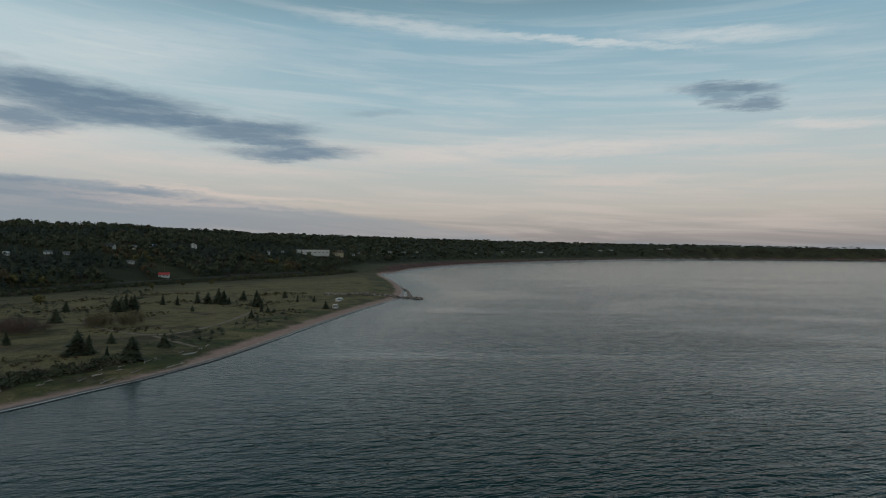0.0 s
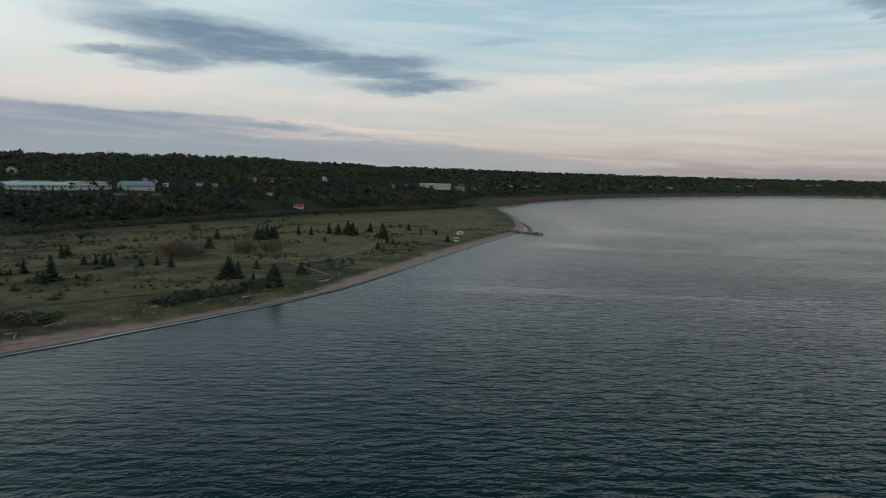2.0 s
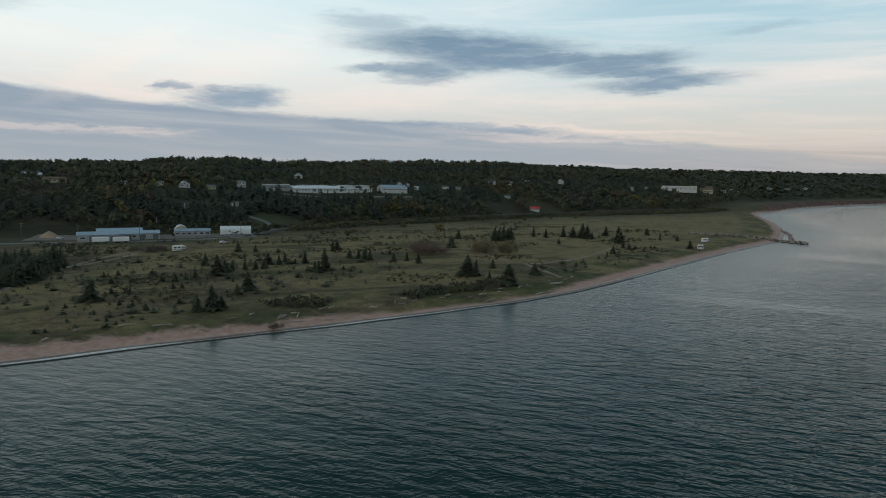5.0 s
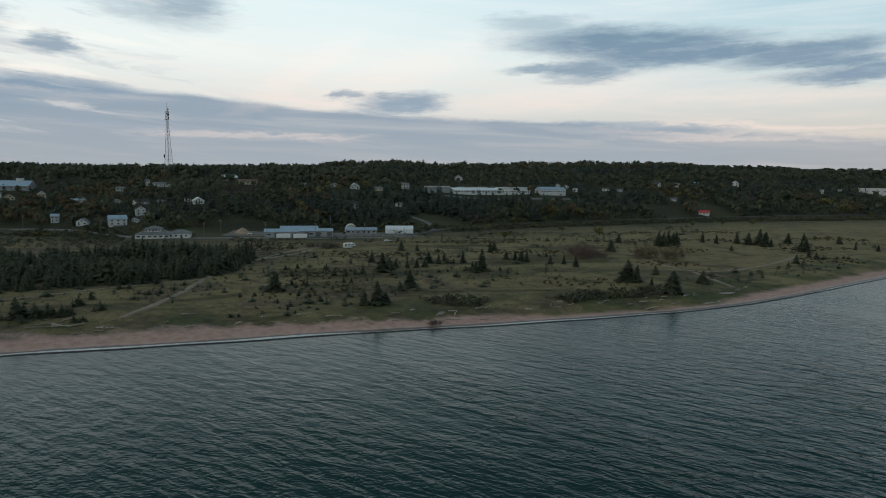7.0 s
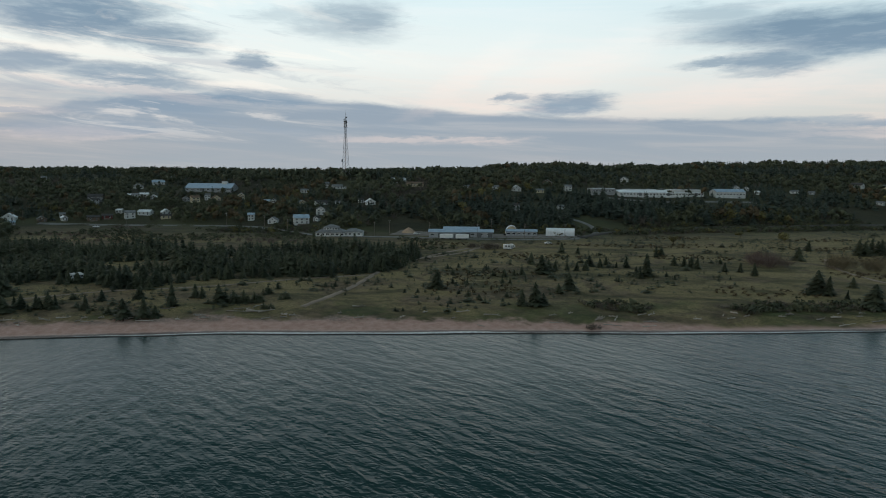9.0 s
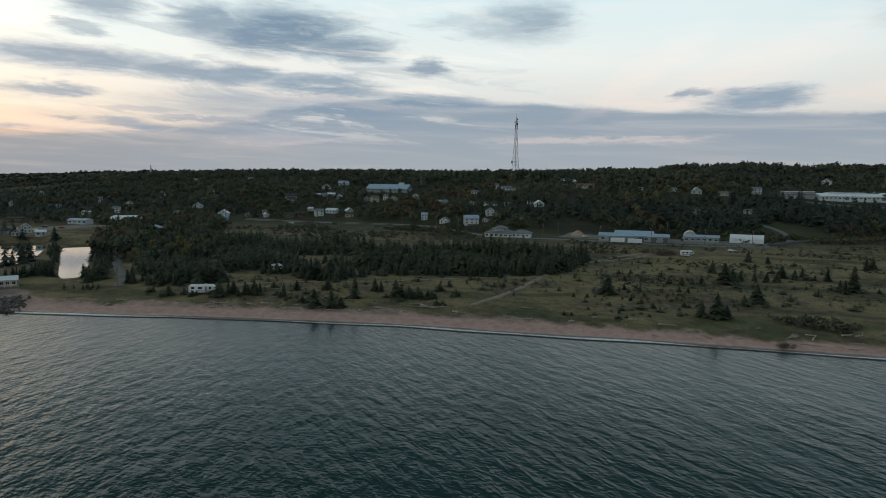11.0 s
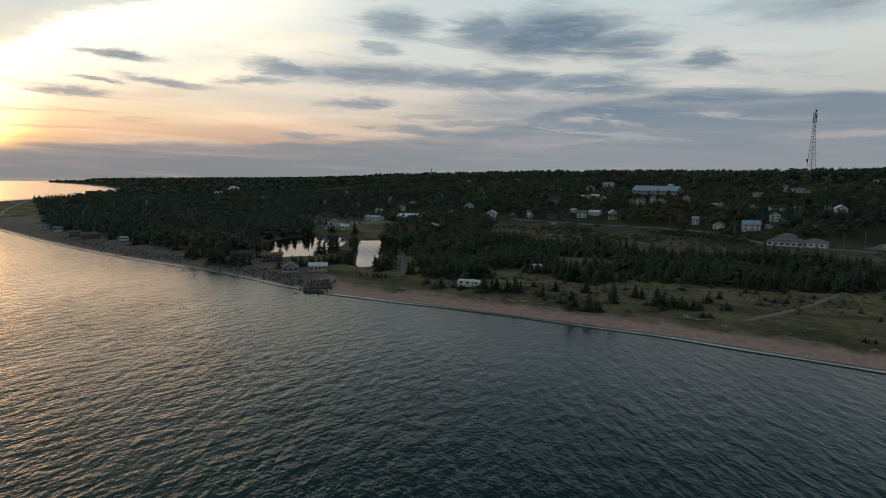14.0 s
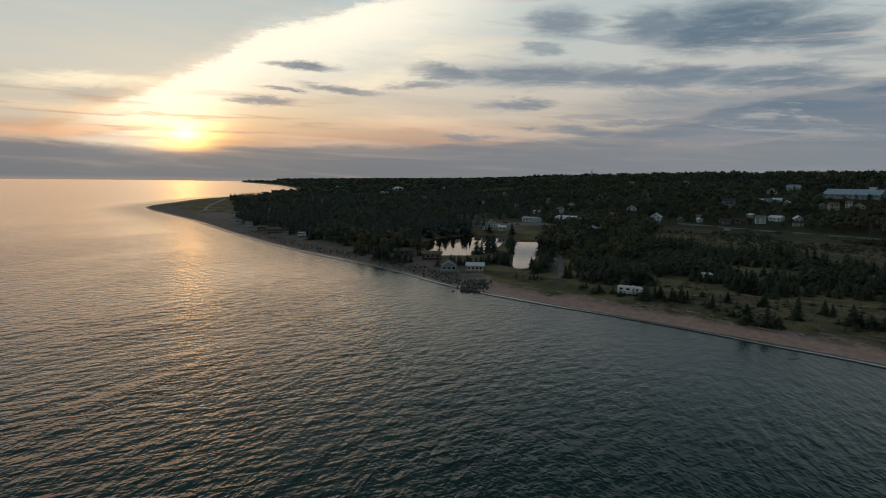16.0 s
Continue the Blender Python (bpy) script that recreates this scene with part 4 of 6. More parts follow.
# low bushes over the flat
bx, by = jitter_grid(-330, -60, -60, 520, 4.6, rng)
bs, bd = inland(bx, by), uphill(bx, by)
keep = (bs > 17) & (bd < -6) & ~inside(bx, by, ring) & (soft_noise(bx, by, 22, 17) > np.where(bx + by * 0.3 < -120, -0.2, 0.35)) & (rng.random(bx.size) < 0.85)
bx, by = bx[keep], by[keep]
bh = rng.uniform(0.4, 1.1, bx.size) + rng.random(bx.size) ** 4 * 2.2
places = np.stack([bx, by, lay(bx, by) - 0.1, bh, bh * rng.uniform(0.9, 1.5, bx.size)], -1)
tagged(new("low_juniper", mesh_from("low_juniper", *scatter(places, JUNIPER, rng), SPRUCE)), "low dark juniper and spruce scrub in the grass", "shrubs", kind="stuff")

# brown and rusty scrub in patches over the flat
bx, by = jitter_grid(-330, -70, -40, 520, 3.2, rng)
keep = (inland(bx, by) > 20) & (uphill(bx, by) < -6) & ~inside(bx, by, ring) & (soft_noise(bx, by, 17, 19) > 0.62) & (rng.random(bx.size) < 0.7)
bx, by = bx[keep], by[keep]
bh = rng.uniform(0.4, 1.2, bx.size)
places = np.stack([bx, by, lay(bx, by) - 0.1, bh, bh * rng.uniform(1.2, 2.0, bx.size)], -1)
tagged(new("rust_scrub", mesh_from("rust_scrub", *scatter(places, SHRUB_FAR, rng), RUST)), "low rust-brown autumn scrub in the grass", "shrubs", kind="stuff")

# brown-green shrubs along the top of the beach
bx, by = jitter_grid(-215, -60, -40, 470, 2.0, rng)
bs = inland(bx, by)
band = np.abs(bs - 21 - 4 * soft_noise(bx, by, 18, 23)) < 4.5
keep = band & (soft_noise(bx, by, 20, 29) > np.where((by > 125) & (by < 205), -0.35, 0.75))
bx, by = bx[keep], by[keep]
bh = rng.uniform(0.6, 1.7, bx.size) * np.where((by > 125) & (by < 215), 1.7, 1.0)
places = np.stack([bx, by, lay(bx, by) - 0.1, bh, bh * 1.2], -1)
half = rng.random(bx.size) < 0.5
tagged(new("beach_shrubs", mesh_from("beach_shrubs", *scatter(places[half], SHRUB_FAR, rng), LEAVES)), "green-brown rose and bayberry shrubs above the beach", "shrubs", kind="stuff")
tagged(new("bare_shrubs", mesh_from("bare_shrubs", *scatter(places[~half], TWIGS_FAR, rng), TWIGS)), "bare grey-brown shrub twigs above the beach", "shrubs", kind="stuff")


def bare_bush(x, y, h, wide, mat, label, count=5):
    b = root("bare_bush", pose(x, y, ground_z(x, y)), label, "bush")
    for k in range(count):
        v, f = twig_fan(150, 1.0, 300 + k + int(abs(x)), 0.004)
        a = k * math.tau / count
        off = np.array([math.cos(a) * wide * 0.32, math.sin(a) * wide * 0.32, 0]) if k else np.zeros(3)
        part("shoot_clump", mesh_from("shoot_clump", v * np.array([wide * 0.4, wide * 0.4, h * random.uniform(0.75, 1)]) + off, f, mat), mat, b)
    return b


RED_TWIGS = leaf_material("red_brown_twigs", (0.085, 0.062, 0.055), (0.15, 0.11, 0.098))
WILLOW = leaf_material("olive_brown_twigs", (0.095, 0.08, 0.05), (0.17, 0.14, 0.09))
bare_bush(-178, 262, 10.0, 21, RED_TWIGS, "leafless reddish brown alder clump on the flat", 7)
bare_bush(-190, 272, 8.0, 15, RED_TWIGS, "smaller leafless reddish alder clump on the flat", 5)
bare_bush(-160, 288, 11.0, 15, WILLOW, "tall thin olive-brown willow clump on the flat", 7)
bare_bush(-150, 298, 10.0, 14, WILLOW, "tall thin willow clump beside the sandy path", 6)
bare_bush(-291, 180, 7.0, 13, TWIGS, "leafless grey-brown shrub beside the camper", 6)
bare_bush(-301, 175, 5.5, 9, TWIGS, "leafless grey shrub by the grassy track", 5)
bare_bush(-127, 111, 2.6, 5, TWIGS, "dead twiggy bush fallen over the beach edge", 5)


def leafy_tree(x, y, h, wide, mat, label, name="small_tree"):
    t = root(name, pose(x, y, ground_z(x, y), 0, 0, random.uniform(0, 360)), label, "tree")
    part("trunk", mesh_from("trunk", trunk_shape(0.6, 0.03, 6)[0] * np.array([h, h, h]), trunk_shape(0.6, 0.03, 6)[1], BARK), BARK, t)
    for k in range(3):
        limb = rod(bmesh.new(), (0, 0, h * (0.3 + 0.08 * k)), (math.cos(k * 2.1) * wide * 0.3, math.sin(k * 2.1) * wide * 0.3, h * (0.6 + 0.08 * k)), 0.02 * h, 0.008 * h, 5)
        part("limb", limb, BARK, t)
    v, f = clumps(150, 0.42, 0.1, 0.085, int(abs(x * 3 + y)))
    part("crown", mesh_from("crown", v * np.array([wide, wide, h]), f, mat), mat, t)
    return t


leafy_tree(-262, 293, 6.5, 6, GOLD, "small golden-leaved tree at the edge of the field")
leafy_tree(-248, 380, 8.0, 11, GOLD, "yellow-green tree on the flat below the hill")
leafy_tree(-275, 372, 5.0, 9, GOLD, "low yellow-green shrub tree on the flat")
leafy_tree(-229, 244, 4.0, 5, GOLD, "pale green young tree in the scrub")
for x, y, h in ((-135, 470, 4), (-128, 474, 4.5), (-122, 478, 3.5), (-236, 560, 6), (-222, 590, 5.5), (-245, 520, 6)):
    leafy_tree(x, y, h, h, GOLD, "small yellow autumn birch on the heath")
for x, y, h in ((-298, -62, 8), (-310, -70, 9), (-322, -66, 8), (-335, -72, 9), (-345, -64, 8), (-305, -84, 7), (-330, -84, 8)):
    leafy_tree(x, y, h, h * 0.9, GOLD, "yellowing birch beside the gravel lane")

# ---- buildings ----
def window(x, y, z, w, h, parent, face=-1, side=False):
    """A window in a wall that looks along -y (face -1) or +y; or, side, along x. Frame with a sill and a dark pane."""
    bm = bmesh.new()
    t, o = 0.09, 0.05
    for a0, a1, z0, z1 in ((-w / 2 - t, -w / 2, -h / 2 - t, h / 2 + t), (w / 2, w / 2 + t, -h / 2 - t, h / 2 + t), (-w / 2, w / 2, h / 2, h / 2 + t), (-w / 2, w / 2, -h / 2 - t, -h / 2), (-0.03, 0.03, -h / 2, h / 2)):
        if side:
            box(bm, x + min(0, face * o), x + max(0, face * o), y + a0, y + a1, z + z0, z + z1)
        else:
            box(bm, x + a0, x + a1, y + min(0, face * o), y + max(0, face * o), z + z0, z + z1)
    frame_part = part("window", bm, TRIM, parent)
    bm = bmesh.new()
    if side:
        box(bm, x + min(-0.02, face * 0.02), x + max(-0.02, face * 0.02), y - w / 2, y + w / 2, z - h / 2, z + h / 2)
    else:
        box(bm, x - w / 2, x + w / 2, y + min(-0.02, face * 0.02), y + max(-0.02, face * 0.02), z - h / 2, z + h / 2)
    part("pane", bm, GLASS, frame_part, "dark window glass")


def gable_walls(w, d, h, rise, foot=1.5):
    """Walls with two gables; the ridge runs along x."""
    bm = bmesh.new()
    rows = []
    for x in (-w / 2, w / 2):
        rows.append([bm.verts.new(p) for p in ((x, -d / 2, -foot), (x, d / 2, -foot), (x, d / 2, h), (x, 0, h + rise), (x, -d / 2, h))])
    bm.faces.new(rows[0][::-1])
    bm.faces.new(rows[1])
    for i in range(5):
        j = (i + 1) % 5
        bm.faces.new((rows[0][i], rows[0][j], rows[1][j], rows[1][i]))
    return bm


def gable_roof(w, d, h, rise, eave=0.45, thick=0.22, z=0.02):
    bm = bmesh.new()
    k = rise / (d / 2)
    for s in (-1, 1):
        y, low = s * (d / 2 + eave), h - k * eave
        quad = [(-w / 2 - eave, y, low), (w / 2 + eave, y, low), (w / 2 + eave, 0, h + rise), (-w / 2 - eave, 0, h + rise)]
        quad = [(a, b, c + thick + z) for a, b, c in (quad if s < 0 else quad[::-1])]
        slab(bm, quad, thick)
    return bm


def hip_roof(w, d, h, rise, eave=0.6, z=0.02):
    bm = bmesh.new()
    a, b, r = w / 2 + eave, d / 2 + eave, max(w - d, 0.6) / 2
    low = [bm.verts.new(p) for p in ((-a, -b, h + z), (a, -b, h + z), (a, b, h + z), (-a, b, h + z))]
    mid = [bm.verts.new(p) for p in ((-a, -b, h + 0.2), (a, -b, h + 0.2), (a, b, h + 0.2), (-a, b, h + 0.2))]
    top = [bm.verts.new((-r, 0, h + rise)), bm.verts.new((r, 0, h + rise))]
    bm.faces.new(low[::-1])
    for i in range(4):
        j = (i + 1) % 4
        bm.faces.new((low[i], low[j], mid[j], mid[i]))
    bm.faces.new((mid[0], mid[1], top[1], top[0]))
    bm.faces.new((mid[2], mid[3], top[0], top[1]))
    bm.faces.new((mid[1], mid[2], top[1]))
    bm.faces.new((mid[3], mid[0], top[0]))
    return bm


def arch_shell(w, d, h, grow=0.0, foot=1.0, steps=12, straight=0.0):
    """A barrel: the arch spans d, the ridge runs along x."""
    bm = bmesh.new()
    rings = []
    for x in (-w / 2 - grow, w / 2 + grow):
        pts = [(x, -d / 2 - grow, -foot)]
        for i in range(steps + 1):
            a = math.pi * i / steps
            pts.append((x, -math.cos(a) * (d / 2 + grow), straight + math.sin(a) * (h - straight + grow)))
        pts.append((x, d / 2 + grow, -foot))
        rings.append([bm.verts.new(p) for p in pts])
    n = len(rings[0])
    for i in range(n - 1):
        bm.faces.new((rings[0][i], rings[1][i], rings[1][i + 1], rings[0][i + 1]))
    return bm, rings


def openings(parent, w, d, h, storeys, g, count=None):
    count = count or max(2, int(w / 3.2))
    door = g.randrange(count)
    for s in range(storeys):
        z = 1.3 + s * 2.1
        for i in range(count):
            x = -w / 2 + (i + 0.5) * w / count
            if s == 0 and i == door:
                part("door", bevelled(x - 0.48, x + 0.48, -d / 2 - 0.06, -d / 2 + 0.02, 0.02, 2.08, 0.02), DOOR, parent)
            else:
                window(x, -d / 2, z, min(1.3, w / count * 0.5), 1.0, parent)
        for side in (-1, 1):
            window(side * w / 2, 0, z, 1.1, 1.0, parent, side, True)


WALL_WORDS = ["white clapboard", "cream-sided", "grey-sided", "red-boarded", "brown-boarded"]
ROOF_WORDS = ["dark shingle roof", "grey shingle roof", "blue-grey metal roof", "pale metal roof", "brown shingle roof", "red metal roof"]


def house(x, y, w, storeys, wall, roof, yaw, g, name="house", depth=None, label=None):
    d = depth or min(max(w * 0.55, 4.4), 9.0)
    w *= 0.8
    h = 2.15 * storeys + 0.2
    rise = d * 0.5 * (0.6 if storeys == 2 else 0.45)
    size = ("two-storey" if storeys == 2 else "one-storey")
    if w > 17:
        size = "long " + size
    base = root(name, pose(x, y, ground_z(x, y), 0, 0, yaw), label or f"{size} {WALL_WORDS[wall]} house with a {ROOF_WORDS[roof]}", "house", "houses of the village")
    crossed = label is None and w < 10 and g.random() < 0.4
    if crossed:
        turned = Matrix.Rotation(radians(90), 4, "Z")
        a, b = gable_walls(d, w, h, w * 0.32), gable_roof(d, w, h, w * 0.32)
        a.transform(turned)
        b.transform(turned)
        part("wall", a, WALLS[wall], base)
        part("roof", b, ROOFS[roof], base, ROOF_WORDS[roof])
        window(0, -d / 2, h + w * 0.1, 0.9, 0.9, base)
        peak = h + w * 0.32
    else:
        part("wall", gable_walls(w, d, h, rise), WALLS[wall], base)
        part("roof", gable_roof(w, d, h, rise), ROOFS[roof], base, ROOF_WORDS[roof])
        peak = h + rise
    openings(base, w, d, h, storeys, g)
    if g.random() < 0.6:
        part("chimney", bevelled(w * 0.2 - 0.35, w * 0.2 + 0.35, -0.35, 0.35, peak - 1.4, peak + 0.9, 0.03), WALLS[4], base, "brick chimney")
    if g.random() < 0.35:
        bm = box(bmesh.new(), -w * 0.3, w * 0.3, -d / 2 - 1.9, -d / 2 - 0.08, -1.2, 0.12)
        part("porch", bm, POLE_WOOD, base, "wooden porch deck")
    return base


# x, y, width, storeys, wall, roof, yaw
HOUSES_A = [(1391, 3798, 34.2, 1, 0, 1, -8), (1318, 3739, 40.2, 1, 0, 1, -16), (892, 3284, 34.5, 1, 0, 1, 7), (807, 3161, 24.8, 1, 0, 1, 12), (404, 2574, 30.8, 1, 0, 1, 11),
    (318, 2456, 14.6, 1, 0, 1, -26), (220, 2280, 13.5, 2, 0, 1, 4), (107, 2068, 12.2, 1, 0, 1, 25), (-72, 1716, 11.6, 1, 0, 1, 22), (-102, 1608, 13.6, 1, 0, 1, 28),
    (-133, 1545, 13.1, 1, 0, 1, 15), (-154, 1418, 12.1, 1, 0, 3, 11), (-165, 1321, 11.3, 1, 0, 1, 12)]
HOUSES_B = [(-177, 1299, 11.1, 1, 2, 0, -1), (-183, 1240, 12.7, 1, 0, 1, 2), (-211, 1253, 19.4, 1, 1, 4, 10), (-268, 1031, 7.2, 1, 0, 1, 37), (-278, 982, 5.2, 2, 0, 1, 5),
    (-300, 897, 9.6, 1, 0, 1, 26), (-354, 873, 11.2, 2, 0, 1, 18), (-385, 817, 11.5, 1, 0, 2, 51), (-344, 678, 9.1, 1, 0, 1, 7), (-389, 765, 21.8, 1, 1, 1, 11),
    (-405, 748, 14.5, 2, 0, 0, 6), (-442, 587, 7.5, 1, 0, 1, 58), (-495, 400, 9.2, 2, 0, 1, 68)]
HOUSES_C = [(-420, 332, 6.9, 1, 0, 1, 76), (-528, 399, 12.4, 1, 4, 1, 47), (-491, 362, 9.4, 1, 1, 1, 77), (-426, 290, 7.0, 2, 2, 0, 53), (-501, 341, 11.3, 1, 0, 3, 68),
    (-517, 328, 9.4, 1, 0, 1, 70), (-540, 310, 13.2, 1, 0, 1, 81), (-574, 266, 21.5, 1, 1, 4, 64), (-652, 281, 19.3, 1, 2, 1, 87), (-494, 186, 9.9, 1, 0, 3, 83),
    (-506, 182, 5.0, 1, 0, 0, 80), (-611, 204, 5.5, 1, 0, 1, 77), (-623, 199, 13.3, 1, 0, 1, 87)]
HOUSES_D = [(-512, 163, 5.0, 1, 0, 1, 74), (-531, 154, 13.2, 1, 0, 0, 94), (-479, 138, 8.5, 2, 0, 0, 82), (-459, 129, 5.0, 1, 0, 0, 48), (-613, 162, 9.2, 1, 0, 1, 51),
    (-459, 117, 13.7, 2, 0, 2, 83), (-481, 101, 9.2, 1, 0, 1, 59), (-569, 115, 6.9, 1, 0, 2, 67), (-617, 70, 6.3, 2, 0, 1, 82), (-608, 58, 9.3, 2, 1, 4, 103),
    (-562, 30, 8.6, 1, 0, 3, 106), (-781, 37, 11.9, 1, 2, 1, 86), (-668, 18, 10.2, 1, 0, 3, 74)]
HOUSES_E = [(-568, 15, 12.5, 1, 0, 3, 61), (-729, 15, 9.9, 1, 0, 1, 117), (-666, 4, 10.2, 1, 0, 3, 76), (-559, 3, 9.5, 2, 0, 1, 97), (-580, -4, 5.9, 1, 0, 3, 66),
    (-647, -23, 14.8, 2, 2, 0, 85), (-560, -23, 10.5, 1, 4, 0, 98), (-565, -43, 5.0, 1, 0, 3, 109), (-579, -45, 5.0, 1, 0, 1, 97), (-577, -80, 11.4, 1, 0, 3, 83),
    (-941, -164, 8.1, 1, 0, 1, 88), (-615, -108, 11.7, 1, 0, 1, 95), (-586, -121, 6.1, 1, 0, 1, 118)]
HOUSES_F = [(-698, -156, 6.1, 2, 0, 1, 83), (-609, -177, 7.5, 2, 0, 1, 83), (-615, -204, 7.7, 1, 0, 3, 136), (-433, -173, 7.1, 1, 0, 3, 116), (-453, -189, 5.8, 2, 0, 1, 131),
    (-760, -324, 5.6, 2, 0, 1, 133), (-431, -186, 5.0, 1, 0, 1, 101), (-443, -197, 5.0, 1, 2, 0, 90), (-1497, -691, 11.2, 1, 0, 1, 121), (-1292, -648, 11.0, 1, 0, 3, 91),
    (-1253, -650, 10.7, 1, 0, 1, 138), (-1342, -752, 31.2, 1, 0, 1, 103)]
g_house = random.Random(21)
HOUSES_G = [(-759, 36, 15.8, 1, 0, 2, 89), (-547, 29, 9.1, 1, 1, 0, 93), (-546, 141, 7.0, 1, 1, 1, 93), (-505, 89, 6, 2, 0, 2, 68), (-607, 99, 7.7, 2, 1, 2, 80), (-632, 274, 17.2, 1, 0, 3, 73), (-512, 493, 10.4, 2, 0, 1, 31), (-408, 636, 9.4, 1, 0, 1, 47), (-558, -77, 6.3, 1, 2, 2, 108), (-630, -23, 7.0, 2, 2, 0, 102), (-645, 10, 7.2, 2, 0, 1, 71), (-636, 25, 7.1, 1, 2, 3, 77)]
HOUSES_H = [(-563, -13, 9.4, 1, 3, 0, 86), (-612, 77, 9.1, 1, 1, 4, 100), (-615, 51, 6.8, 1, 2, 1, 99), (-568, 121, 5.5, 1, 0, 1, 66), (-633, 191, 5.5, 2, 0, 1, 76),
    (-478, 423, 7.1, 1, 0, 3, 66), (-437, 597, 6.8, 1, 0, 1, 46), (-399, 652, 7.1, 1, 2, 1, 51), (-804, -76, 5.9, 2, 0, 1, 112), (-420, 592, 5.5, 1, 0, 3, 19),
    (-1129, -768, 10, 1, 0, 1, 142), (-1129, -707, 17, 1, 0, 3, 102), (-915, -496, 7.7, 1, 0, 1, 128), (-895, -345, 5.5, 2, 0, 1, 107)]
HOUSES_I = [(-694, -255, 6.8, 1, 0, 1, 125), (-712, -221, 5.5, 2, 0, 1, 101), (-644, -175, 7.4, 2, 0, 1, 97), (-566, -58, 7.4, 1, 4, 1, 106), (-1975, -844, 19, 1, 0, 1, 127),
    (-1740, -681, 10.3, 1, 0, 1, 126), (-1518, -509, 8.8, 2, 0, 1, 119), (-706, -107, 7.9, 1, 2, 1, 104), (-980, -94, 9.1, 1, 0, 1, 115), (-2005, -1514, 18, 1, 0, 1, 116),
    (-1677, -1226, 19, 1, 0, 3, 120), (-2011, -1419, 18, 1, 0, 1, 145), (-2295, -1481, 30, 1, 0, 1, 112), (-841, 55, 6.2, 1, 0, 1, 99)]
ALL_HOUSES = HOUSES_A + HOUSES_B + HOUSES_C + HOUSES_D + HOUSES_E + HOUSES_F + HOUSES_G + HOUSES_H + HOUSES_I
for row in ALL_HOUSES:
    house(*row, g_house)

# the red-roofed house below the woods
red_house = house(-296, 654, 13, 1, 0, 5, 20, random.Random(4), depth=9, label="white one-storey house with a bright red roof")
part("mast", rod(bmesh.new(), (-9, 2, -1), (-9, 2, 13), 0.16, 0.08, 6), STEEL, red_house, "thin grey mast")


def hall(name, x, y, yaw, w, d, h, wall, roof, label, rise=0.6, category="building", windows=0, band=None, doors=0, kind="gable"):
    base = root(name, pose(x, y, ground_z(x, y), 0, 0, yaw), label, category)
    if kind == "flat":
        part("wall", box(bmesh.new(), -w / 2, w / 2, -d / 2, d / 2, -1.5, h), wall, base)
        part("roof", bevelled(-w / 2 - 0.25, w / 2 + 0.25, -d / 2 - 0.25, d / 2 + 0.25, h + 0.003, h + 0.5, 0.05), roof, base)
    elif kind == "hip":
        part("wall", box(bmesh.new(), -w / 2, w / 2, -d / 2, d / 2, -1.5, h), wall, base)
        part("roof", hip_roof(w, d, h, rise), roof, base)
    else:
        part("wall", gable_walls(w, d, h, rise), wall, base)
        part("roof", gable_roof(w, d, h, rise), roof, base)
    for i in range(windows):
        window(-w / 2 + (i + 0.5) * w / windows, -d / 2, h * 0.55, min(2.2, w / windows * 0.55), 1.1, base)
    for i in range(doors):
        dx = -w / 2 + (i + 0.5) * w / doors + w / doors * 0.22
        part("roller_door", bevelled(dx - 1.5, dx + 1.5, -d / 2 - 0.07, -d / 2 + 0.02, 0.02, min(3.0, h - 0.4), 0.02), DOOR, base, "roller door")
    return base


# the school on the hill: a long white block with wings
school = hall("school", -446, 474, 72, 90, 20, 3.3, WALLS[0], ROOFS[3], "long low white school building with pale metal roofs on the hill", rise=2.3, windows=26, doors=3)
for sx, sy, sw, sd in ((-18, 4, 30, 11), (27, -1, 30, 15)):
    part("upper_storey", box(bmesh.new(), sx - sw / 2, sx + sw / 2, sy - sd / 2, sy + sd / 2, 3.4, 6.1), WALLS[0], school)
    part("upper_roof", bevelled(sx - sw / 2 - 0.3, sx + sw / 2 + 0.3, sy - sd / 2 - 0.3, sy + sd / 2 + 0.3, 6.104, 6.5, 0.05), ROOFS[3], school, "pale flat roof")
for vx, vy in ((-30, 3), (-8, 4), (4, 0), (18, -2), (36, -2)):
    part("roof_vent", bevelled(vx - 1.1, vx + 1.1, vy - 0.9, vy + 0.9, 4.6, 7.4, 0.06), STEEL, school, "grey roof ventilator")
hall("school_wing", -467, 419, 68, 23, 14, 5.0, WALLS[2], ROOFS[3], "low grey wing building with a pale roof", kind="flat", windows=7)
hall("row_building", -416, 540, 76, 34, 11, 5.0, WALLS[0], ROOFS[2], "white row building with a blue-grey roof on the hill", rise=2.6, windows=9)
hall("white_hall", -228, 1080, 12, 56, 30, 9.0, WALLS[0], ROOFS[3], "large white flat-roofed hall above the bay", kind="flat", windows=8)
hall("tan_hall", -196, 1150, 8, 20, 12, 6.0, WALLS[1], ROOFS[4], "tan building with a brown roof above the bay", rise=2.5, windows=4)
arena = hall("blue_roofed_hall", -670, 81, 64, 46, 24, 2.8, WALLS[2], ROOFS[2], "large hall with a wide blue metal roof among trees", rise=4.6, windows=9, doors=2)
part("cupola", bevelled(11, 16, -2.5, 2.5, 5.6, 9.6, 0.1), WALLS[0], arena, "white box on the roof ridge")

